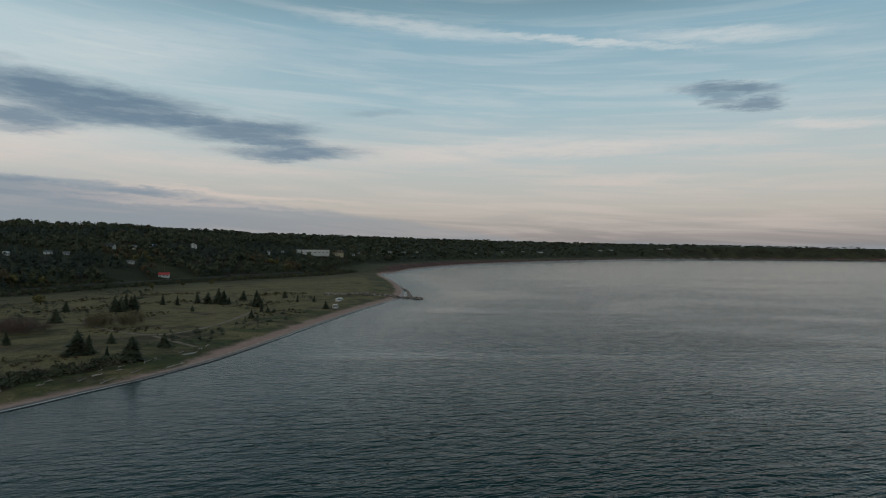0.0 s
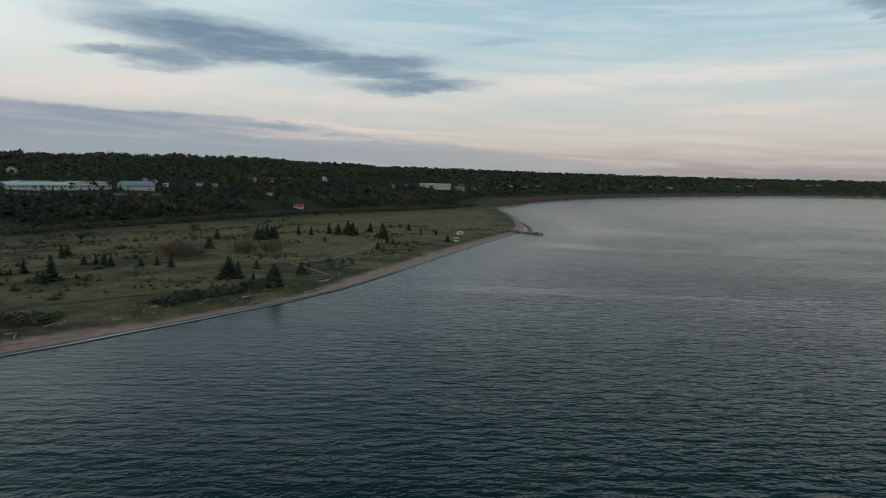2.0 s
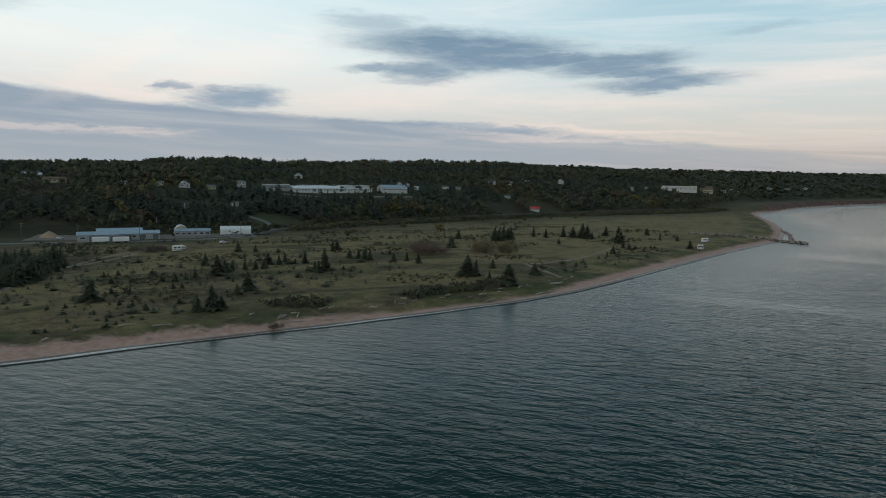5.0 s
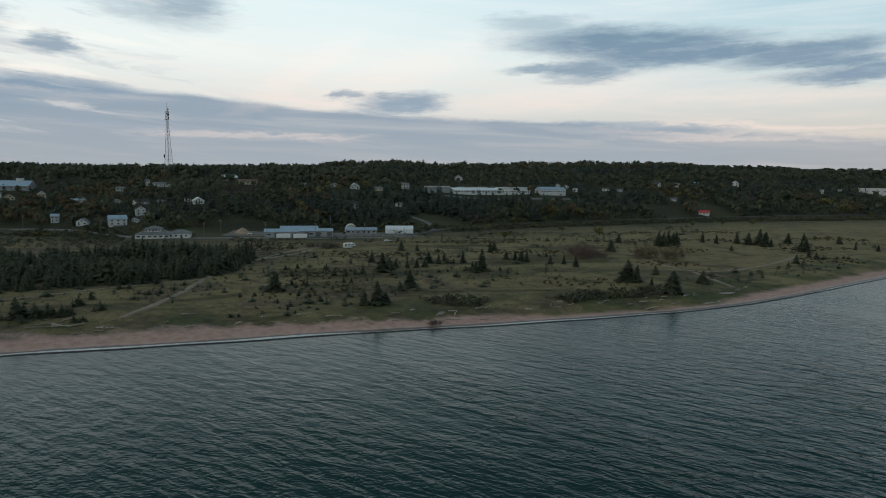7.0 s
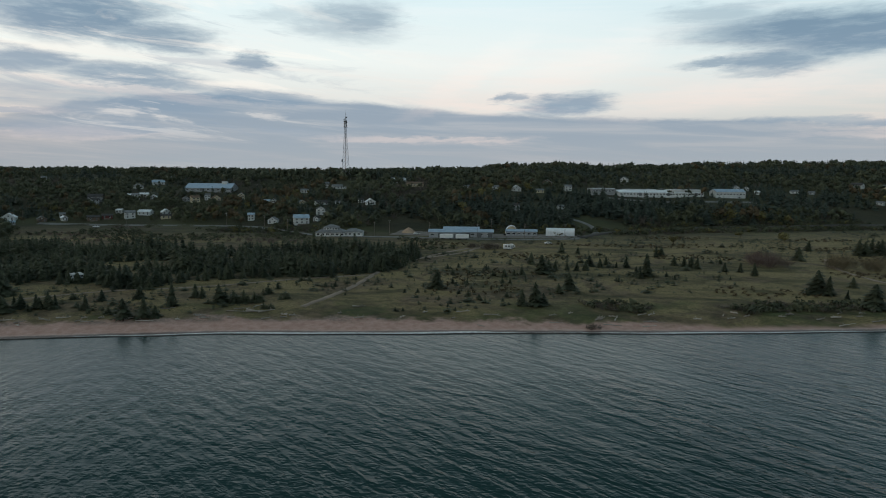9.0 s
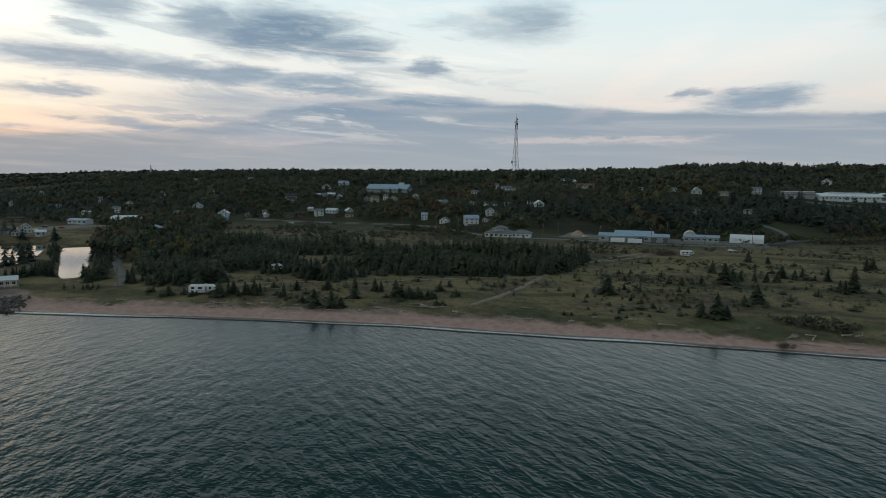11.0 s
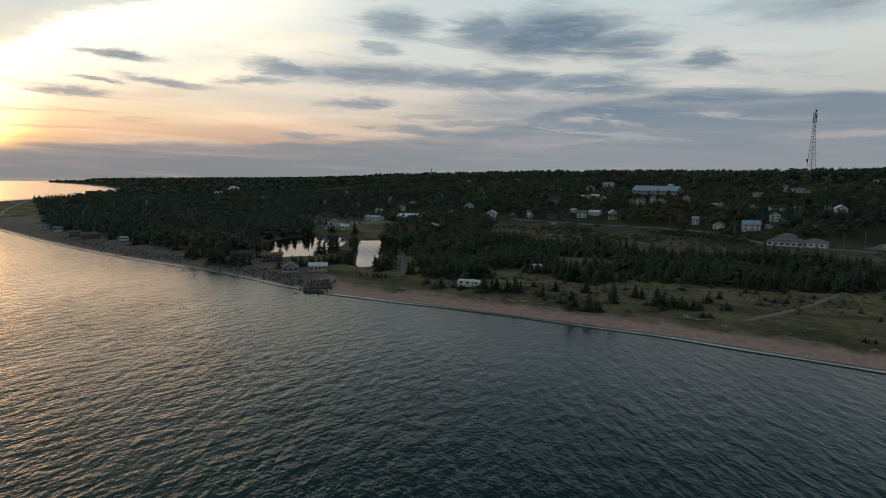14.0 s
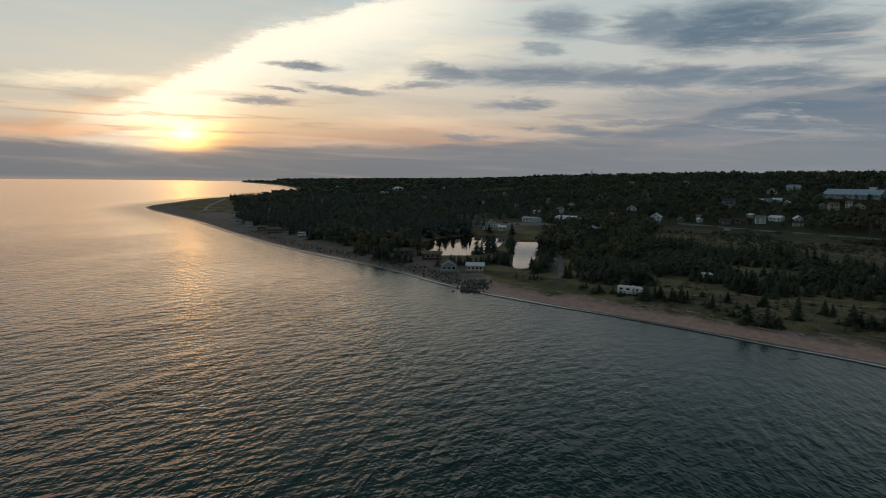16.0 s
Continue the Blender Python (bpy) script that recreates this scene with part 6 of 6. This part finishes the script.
ribbon("yard", [(-398, 168), (-372, 196), (-352, 228), (-336, 256), (-326, 276)], 30, GRAVEL, "gravel yard between the workshops", 0.1, 0.8)
ribbon("yard", [(-455, -215), (-490, -190), (-520, -165)], 34, GRAVEL, "gravel parking ground by the pond", 0.1, 0.8)
ribbon("yard", [(-430, -455), (-465, -500), (-478, -530)], 34, GRAVEL, "grey beach car park on the point", 0.1, 0.8)

heap = root("sand_heap", pose(-395, 177, ground_z(-395, 177)), "tan heap of sand on the gravel yard", "heap")
bm = bmesh.new()
bmesh.ops.create_icosphere(bm, subdivisions=3, radius=1)
for v in bm.verts:
    r = math.hypot(v.co.x, v.co.y)
    v.co.z = max(0, 1 - r ** 1.2) + 0.08 * noise.noise(v.co * 3) - 0.05
bm.transform(Matrix.Diagonal((7, 5.5, 4.0, 1)))
part("sand", bm, SAND_HEAP, heap)

# ---- rocks ----
def rock_mesh(seed, mat=ROCK):
    bm = bmesh.new()
    bmesh.ops.create_icosphere(bm, subdivisions=1, radius=1)
    g = random.Random(seed)
    for v in bm.verts:
        v.co *= g.uniform(0.72, 1.2)
        v.co.z *= 0.75
    me = bpy.data.meshes.new("boulder")
    bm.to_mesh(me)
    bm.free()
    me.materials.append(mat)
    return me


ROCKS, PALE_ROCKS = [rock_mesh(k) for k in range(5)], [rock_mesh(k, ROCK_PALE) for k in range(5)]


def rock_line(name, pts, count, width, pile, size, label, g, kinds=ROCKS):
    """Armour rock heaped along a line; every boulder is a part."""
    p = np.array(pts, float)
    base = root(name, pose(p[0][0], p[0][1], 0), label, "rocks")
    run = np.r_[0, np.cumsum(np.hypot(*np.diff(p, axis=0).T))]
    for _ in range(count):
        s = g.uniform(0, run[-1])
        x, y = np.interp(s, run, p[:, 0]), np.interp(s, run, p[:, 1])
        i = min(np.searchsorted(run, s), len(p) - 1)
        t = p[i] - p[max(i - 1, 0)] if i else p[1] - p[0]
        t = t / np.linalg.norm(t)
        o = g.gauss(0, 0.42)
        o = max(-1, min(1, o)) * width / 2
        x, y = x - t[1] * o, y + t[0] * o
        r = size * g.uniform(0.55, 1.25)
        z = max(ground_z(x, y), -0.4) + pile * (1 - abs(o) / (width / 2 + 0.01)) * g.uniform(0.3, 1) + r * 0.2
        ob = new("boulder", kinds[g.randrange(5)])
        ob.parent = base
        ob.matrix_world = pose(x, y, z, g.uniform(0, 360), g.uniform(0, 360), g.uniform(0, 360)) @ Matrix.Diagonal((r, r * g.uniform(0.7, 1.1), r * g.uniform(0.7, 1.0), 1))
    return base


g_rock = random.Random(77)
rock_line("rock_breakwater", [(-95, 497), (-70, 508), (-48, 514), (-30, 510), (-16, 500)], 190, 8, 1.8, 1.1, "low breakwater of pale reddish armour rock at the spit", g_rock, PALE_ROCKS)
rock_line("rock_row", [(-43, 640), (-34, 595), (-29, 545), (-26, 512)], 90, 4, 0.8, 0.9, "row of pale boulders along the spit's edge", g_rock, PALE_ROCKS)
rock_line("rock_groyne", [(-222, -104), (-212, -100), (-203, -98)], 230, 13, 0.55, 0.65, "short groyne of dark boulders at the beach's end", g_rock)
rock_line("riprap", [(-219, -108), (-230, -125), (-243, -148), (-256, -175)], 260, 15, 0.5, 0.5, "dark boulders strewn along the cottage shore", g_rock)
rock_line("riprap", [(-262, -185), (-285, -240), (-310, -285), (-345, -345)], 260, 14, 0.35, 0.5, "scattered boulders above the wooded beach", g_rock)

# ---- driftwood ----
def driftwood(x, y, length, yaw, g):
    bm = bmesh.new()
    p = Vector((-length / 2, 0, 0.12))
    r = g.uniform(0.16, 0.3)
    n = 5
    for i in range(n):
        q = p + Vector((length / n, g.uniform(-0.25, 0.25), g.uniform(-0.03, 0.1)))
        rod(bm, p, q, r * (1 - 0.13 * i), r * (1 - 0.13 * (i + 1)), 7)
        if i in (1, 3):
            rod(bm, q, q + Vector((g.uniform(-0.6, 0.6), g.uniform(-0.8, 0.8), g.uniform(0.2, 0.7))), r * 0.4, r * 0.15, 5)
        p = q
    me = bpy.data.meshes.new("driftwood_log")
    bm.to_mesh(me)
    bm.free()
    me.materials.append(DRIFT)
    ob = new("driftwood_log", me)
    ob.matrix_world = pose(x, y, ground_z(x, y) + 0.08, 0, 0, yaw)
    return tagged(ob, "bleached grey driftwood log lying on the beach", "log", "driftwood logs")


LOGS = [(-187, 0, 5, 60), (-198, 7, 4, 75), (-186, 25, 7, 55), (-184, 30, 6, 65), (-186, 29, 5, 20), (-183, 33, 5, 90), (-177, 60, 4, 70), (-157, 86, 4, 60), (-143, 84, 3.5, 5), (-131, 123, 5, 130),
    (-124, 131, 6, 50), (-122, 127, 4, 70), (-98, 181, 7, 85), (-96, 194, 6, 80), (-89, 206, 9, 75), (-192, -14, 4, 60), (-199, -20, 4, 75), (-202, -34, 5, 70), (-212, -66, 4, 60), (-136, 105, 4, 60), (-150, 92, 5, 50),
    (-133, 118, 3, 100), (-127, 118, 5, 40)]
WRACK = [(-232, -112, 4, 70), (-236, -118, 3, 20), (-246, -136, 4, 60), (-252, -146, 5, 100), (-255, -158, 4, 40), (-262, -172, 5, 75), (-268, -186, 4, 110), (-276, -203, 5, 60), (-284, -222, 4, 80), (-296, -243, 5, 65), (-308, -262, 4, 90), (-190, 32, 4, 120), (-189, 27, 5, 80)]
g_log = random.Random(31)
for row in LOGS + WRACK:
    driftwood(*row, g_log)
for k in range(60):
    s = g_log.uniform(0, 1)
    a = coast_line[np.argmin(np.abs(coast_line[:, 1] - (-60 + s * 300)))]
    x = a[0] - g_log.uniform(11, 17)
    driftwood(x, a[1] + g_log.uniform(-8, 8), g_log.uniform(1.2, 3.2), g_log.uniform(20, 110), g_log)

boat = root("upturned_boat", pose(-92, 224, ground_z(-92, 224), 0, 0, 60), "pale flat board raft lying in the green grass", "boat")
part("deck", bevelled(-2.4, 2.4, -1.1, 1.1, 0.1, 0.35, 0.06), DRIFT, boat)
part("runner", bevelled(-2.3, 2.3, -0.9, -0.7, -0.05, 0.097, 0.02), DRIFT, boat)
part("runner", bevelled(-2.3, 2.3, 0.7, 0.9, -0.05, 0.097, 0.02), DRIFT, boat)

# ---- the swash along the water's edge ----
sel = coast_line[(coast_line[:, 1] > -660) & (coast_line[:, 1] < 470) & (coast_line[:, 0] > -515)]
run = np.r_[0, np.cumsum(np.hypot(*np.diff(sel, axis=0).T))]
s = np.arange(0, run[-1], 1.5)
cx, cy = np.interp(s, run, sel[:, 0]), np.interp(s, run, sel[:, 1])
t = np.stack([np.gradient(cx), np.gradient(cy)], -1)
t /= np.linalg.norm(t, axis=1)[:, None]
out = np.stack([-t[:, 1], t[:, 0]], -1)
if inland(np.array([cx[50] + out[50, 0] * 5]), np.array([cy[50] + out[50, 1] * 5]))[0] > 0:
    out = -out
mid = 0.35 * soft_noise(s, s * 0.3, 9, 5)
share = np.interp(cy, [-560, -300, -110, -30, 90, 150, 210, 470], [0.6, 0.6, 0.7, 0.85, 0.8, 0.5, 0.25, 0.18])
half = np.clip(0.5 + 0.7 * soft_noise(s, s * 0.2, 26, 6) + 0.2 * soft_noise(s, s * 0.4, 6, 8) + rng.uniform(-0.08, 0.08, s.size), 0.02, 1.1) * share


def shore_strip(name, at, wide, crest, mat, label):
    """A low rounded strip along the water's edge: its middle line seaward of the coast, half width and height."""
    rows = []
    for u in (-1, 0, 1):
        q = np.stack([cx, cy], -1) + out * (at + u * wide)[:, None]
        rows.append(np.stack([q[:, 0], q[:, 1], np.maximum(lay(q[:, 0], q[:, 1]), 0) + (crest if u == 0 else 0.035)], -1))
    f = sheet_faces(len(s), 3)[~np.repeat(wide[:-1] < 0.05, 2)]
    tagged(new(name, mesh_from(name, np.stack(rows, 1).reshape(-1, 3), f, mat, True)), label, "surf", kind="stuff")


shore_strip("surf", mid + 0.2, half, 0.1, FOAM, "thin broken line of white foam along the beach")
shore_strip("shore_break", mid + 0.2 + half + 0.5, np.clip(half + 0.25, 0.0, 0.6) * np.clip(0.75 + 0.5 * soft_noise(s, s * 0.3, 19, 12), 0.3, 1.1), 0.22, BREAK_WATER, "dark silty wavelet just off the beach")

# ---- woods on the hill and along the coast ----
g_wood = np.random.default_rng(5)
HOUSES_AT = np.array([(r[0], r[1], r[2]) for r in ALL_HOUSES] + [(-433, 470, 95), (-465, 419, 26), (-408, 538, 36), (-228, 1080, 58), (-667, 81, 48), (-394, 122, 34), (-540, -147, 28), (-452, -110, 12), (-532, -182, 18), (-556, -236, 16), (-296, 654, 18), (-196, 1150, 20), (-562, -79, 10)], float)
CLEARINGS = [(-428, 452, 24), (-412, 486, 24), (-442, 428, 20), (-325, 615, 34), (-302, 680, 28), (-368, 330, 24), (-395, 180, 40), (-1080, -420, 80), (-505, 55, 14), (-545, 8, 16), (-480, 118, 16), (-535, -70, 16), (-600, 20, 14), (-690, 140, 18), (-490, -190, 50), (-428, -140, 20), (-452, -165, 36)]


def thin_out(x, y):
    """True where trees may stand: not on houses, the strips kept open from them towards the drone, roads, ponds or
    clearings.
    """
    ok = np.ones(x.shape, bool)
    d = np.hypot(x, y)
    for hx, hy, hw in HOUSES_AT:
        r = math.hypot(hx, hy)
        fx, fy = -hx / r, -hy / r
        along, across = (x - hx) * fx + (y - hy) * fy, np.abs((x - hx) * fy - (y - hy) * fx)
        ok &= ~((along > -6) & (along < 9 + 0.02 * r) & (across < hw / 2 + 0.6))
    for hx, hy, r in CLEARINGS:
        ok &= (x - hx) ** 2 + (y - hy) ** 2 > (r * (0.8 + 0.25 * soft_noise(x, y, 14, 2))) ** 2
    ok &= ~((x > -290) & (x < -225) & (y > -170) & (y < -80))
    ok &= line_distance(x, y, np.array([(-284, -118), (-310, -119), (-345, -134), (-400, -152)], float)) > 10
    for pond in (POND_A, POND_B):
        p = smooth_line(pond + pond[:1], 4)
        ok &= ~inside(x, y, p) & (line_distance(x, y, p) > (2.5 if pond is POND_A else 3.5))
    return ok


def wood_grid(d0, d1, a0, a1, step0, step1, g):
    """Places on a fan, their spacing growing with the distance."""
    xs, ys, r = [], [], d0
    while r < d1:
        step = step0 + (step1 - step0) * (r - d0) / (d1 - d0)
        n = int(radians(a1 - a0) * r / step)
        a = np.radians(a0 + (a1 - a0) * (np.arange(n) + g.uniform(-0.45, 0.45, n)) / n)
        q = r + g.uniform(-0.45, 0.45, n) * step
        xs.append(-np.sin(a) * q)
        ys.append(np.cos(a) * q)
        r += step
    return np.concatenate(xs), np.concatenate(ys)


wx, wy = wood_grid(330, 1350, -10, 136, 6.6, 13.0, g_wood)
ws, wd = inland(wx, wy), uphill(wx, wy)
az_w = np.degrees(np.arctan2(-wx, wy))
south = (az_w > 98) & (ws > np.where(az_w > 118, 24, 30)) & (wd < 60)
keep = ((wd > 8) & (ws > 25)) | (south & ~inside(wx, wy, ring))
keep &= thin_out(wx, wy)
village = (az_w > 62) & (az_w < 112) & (wd > 0) & (wd < 260)
keep &= (soft_noise(wx, wy, 38, 31) > np.where(village, -0.4, -0.75)) | (g_wood.random(wx.size) < np.where(village, 0.4, 0.4))
keep &= ~((wd > -60) & (wd < 60) & (az_w > 64) & (az_w < 96) & (g_wood.random(wx.size) < 0.2))
wx, wy, wd, az_w, village_tree = wx[keep], wy[keep], wd[keep], az_w[keep], village[keep]
wz = lay(wx, wy)
kind = soft_noise(wx, wy, 55, 41) + g_wood.normal(0, 0.35, wx.size)
belt = (wd > 8) & (wd < 95) & (az_w > 28) & (az_w < 56)
fir = (kind + np.where(belt, 0.9, 0) - np.where((az_w > 60) & (az_w < 112), 0.35, 0) + np.where(az_w > 108, 0.75, 0)) > 0.12
close = np.hypot(wx, wy) < 620
wh = np.where(fir, g_wood.uniform(7, 13, wx.size), g_wood.uniform(6.5, 13, wx.size)) * (1 + 0.15 * soft_noise(wx, wy, 70, 43))
wh *= np.where(az_w > 112, 0.85, 1.0) * np.where(village_tree, 0.85, 1.0)
hue = soft_noise(wx, wy, 60, 47) + g_wood.normal(0, 0.4, wx.size)
for name, label, chosen, shapes, mat, wide in (
        ("spruce_wood", "dark spruce wood covering the hill", fir & ~close, FIR_FAR, WOOD_DARK, 1.15),
        ("near_spruce_wood", "dark spruce wood behind the shore flat and round the ponds", fir & close, FIR_NEAR, WOOD_DARK, 1.3),
        ("hardwood", "dull olive autumn hardwood trees on the hill", ~fir & ~close & (hue <= 0.85) & (hue > -0.9), LEAFY_FAR, LEAVES, 0.95),
        ("near_hardwood", "dull olive autumn hardwood trees among the houses", ~fir & close & (hue <= 0.85) & (hue > -0.9), LEAFY_NEAR, LEAVES, 0.9),
        ("golden_hardwood", "scattered golden autumn trees among the houses", ~fir & (hue > 1.45), LEAFY_NEAR, GOLD, 0.85),
        ("rust_hardwood", "scattered rust-brown autumn trees on the hill", ~fir & (hue > 0.85) & (hue <= 1.45), LEAFY_FAR, RUST, 0.9),
        ("bare_hardwood", "grey-brown leafless hardwood trees on the hill", ~fir & (hue <= -0.9), TWIGS_FAR, TWIGS, 0.75)):
    p = np.stack([wx, wy, wz - 0.2, wh, wh * wide * 1.15], -1)[chosen]
    tagged(new(name, mesh_from(name, *scatter(p, shapes, g_wood), mat)), label, "trees", kind="stuff")

# garden trees between the houses at the foot of the village
vx, vy = jitter_grid(-640, -430, -110, 150, 11.0, g_wood)
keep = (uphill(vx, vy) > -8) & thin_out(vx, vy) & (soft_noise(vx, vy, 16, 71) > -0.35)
keep &= line_distance(vx, vy, np.array([(-560, -60), (-515, 37), (-489, 78), (-425, 103), (-397, 114)], float)) > 7
vx, vy = vx[keep], vy[keep]
vh = g_wood.uniform(3.5, 8.0, vx.size)
p = np.stack([vx, vy, lay(vx, vy) - 0.2, vh, vh * g_wood.uniform(0.9, 1.4, vx.size)], -1)
gold = soft_noise(vx, vy, 13, 73) > 0.75
tagged(new("garden_trees", mesh_from("garden_trees", *scatter(p[~gold], LEAFY_NEAR, g_wood), LEAVES)), "round olive-green garden trees among the village houses", "trees", kind="stuff")
tagged(new("golden_garden_trees", mesh_from("golden_garden_trees", *scatter(p[gold], LEAFY_NEAR, g_wood), GOLD)), "yellowing garden trees among the village houses", "trees", kind="stuff")

# farther woods, out to the skyline
wx, wy = wood_grid(1350, 4900, -37, 137, 15, 40, g_wood)
ws, wd = inland(wx, wy), uphill(wx, wy)
az_w, dist = np.degrees(np.arctan2(-wx, wy)), np.hypot(wx, wy)
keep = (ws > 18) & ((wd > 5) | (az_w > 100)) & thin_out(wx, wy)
keep &= ~((az_w > 12) & (az_w < 104) & (dist > 2000))
wx, wy = wx[keep], wy[keep]
dist = dist[keep]
wh = g_wood.uniform(8, 13.5, wx.size)
p = np.stack([wx, wy, lay(wx, wy) - 0.3, wh, wh * (1.2 + dist / 4000)], -1)
fir = g_wood.random(wx.size) < 0.55
tagged(new("far_wood", mesh_from("far_wood", *scatter(p[fir], FIR_DISTANT, g_wood), WOOD_DARK)), "dark wooded ridge far along the bay", "trees", kind="stuff")
tagged(new("far_hardwood", mesh_from("far_hardwood", *scatter(p[~fir], LEAFY_DISTANT, g_wood), LEAVES)), "olive-brown hardwood ridge far along the bay", "trees", kind="stuff")

# shrubs on the rail bank and between flat and hill
bx, by = jitter_grid(-470, -120, -80, 1000, 3.7, g_wood)
bd, bs = uphill(bx, by), inland(bx, by)
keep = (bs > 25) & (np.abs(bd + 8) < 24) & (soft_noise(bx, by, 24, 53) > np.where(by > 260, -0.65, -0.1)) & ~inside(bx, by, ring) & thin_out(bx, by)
road_like = line_distance(bx, by, np.array([(-489, 78), (-425, 103), (-397, 114), (-358, 172), (-313, 262), (-340, 313), (-343, 385), (-330, 473), (-288, 640), (-205, 880)], float))
keep &= road_like > 6
bx, by = bx[keep], by[keep]
bh = g_wood.uniform(1.2, 4.2, bx.size)
p = np.stack([bx, by, lay(bx, by) - 0.1, bh, bh * 1.1], -1)
pick = g_wood.random(bx.size)
for name, label, chosen, shapes, mat in (("bank_shrubs", "green-brown shrubs on the bank below the hill", pick < 0.55, SHRUB_FAR, LEAVES), ("bank_twigs", "leafless brown shrubs on the bank below the hill", (pick >= 0.55) & (pick < 0.9), TWIGS_FAR, TWIGS), ("bank_gold", "yellow autumn shrubs on the bank", pick >= 0.9, SHRUB_FAR, GOLD)):
    tagged(new(name, mesh_from(name, *scatter(p[chosen], shapes, g_wood), mat)), label, "shrubs", kind="stuff")

# brown and green scrub on the wet flat between the thicket and the road
bx, by = jitter_grid(-560, -300, -90, 170, 4.4, g_wood)
bd, bs = uphill(bx, by), inland(bx, by)
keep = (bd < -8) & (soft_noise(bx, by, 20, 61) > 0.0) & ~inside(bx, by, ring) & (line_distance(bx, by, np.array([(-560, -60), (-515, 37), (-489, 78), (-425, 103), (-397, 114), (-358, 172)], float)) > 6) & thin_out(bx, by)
bx, by = bx[keep], by[keep]
bh = g_wood.uniform(0.8, 2.6, bx.size)
p = np.stack([bx, by, lay(bx, by) - 0.1, bh, bh * 1.3], -1)
pick = soft_noise(bx, by, 25, 67) + g_wood.normal(0, 0.3, bx.size)
for name, label, chosen, shapes, mat in (("marsh_shrubs", "dull green shrubs on the wet flat", pick < 0.1, SHRUB_FAR, LEAVES), ("alder_scrub", "leafless red-brown alder scrub on the wet flat", pick >= 0.1, TWIGS_FAR, RED_TWIGS)):
    tagged(new(name, mesh_from(name, *scatter(p[chosen], shapes, g_wood), mat)), label, "shrubs", kind="stuff")

# dark groves round the cottages and between the ponds: a line, the depth of the grove, its heights and the gap between trees
random.seed(17)
grove = []
for line, deep, low, high, gap in (
        ([(-250, -134), (-257, -124), (-268, -112), (-277, -107)], 7, 3.5, 6.0, 2.4), ([(-284, -118), (-310, -119), (-345, -134), (-392, -150)], 4, 2.2, 4.2, 2.6),
        ([(-246, -88), (-262, -89), (-300, -98), (-350, -113)], 7, 4.0, 7.0, 3.0), ([(-254, -152), (-262, -174), (-275, -196)], 9, 4.0, 8.0, 2.8), ([(-278, -158), (-284, -172)], 6, 2.5, 4.5, 2.8), ([(-235, -93), (-232, -80)], 4, 1.2, 2.4, 2.4)):
    for (x0, y0), (x1, y1) in zip(line, line[1:]):
        for k in range(int(math.hypot(x1 - x0, y1 - y0) / gap * 2.2)):
            u = random.random()
            x, y = x0 + (x1 - x0) * u + random.uniform(-deep, deep) / 2, y0 + (y1 - y0) * u + random.uniform(-deep, deep) / 2
            ax, ay = np.array([x]), np.array([y])
            clear = all(not inside(ax, ay, smooth_line(q + q[:1], 4))[0] for q in (POND_A, POND_B)) and all(math.hypot(x - cx, y - cy) > 6.5 for cx, cy in ((-239, -124), (-243, -113), (-267, -147), (-271, -165)))
            if clear:
                h = random.uniform(low, high)
                grove.append((x, y, ground_z(x, y) - 0.1, h, h * random.uniform(1.1, 1.7)))
tagged(new("shore_grove", mesh_from("shore_grove", *scatter(np.array(grove), FIR_NEAR, g_wood), SPRUCE)), "dark spruce grove round the cottages and ponds", "trees", kind="stuff")
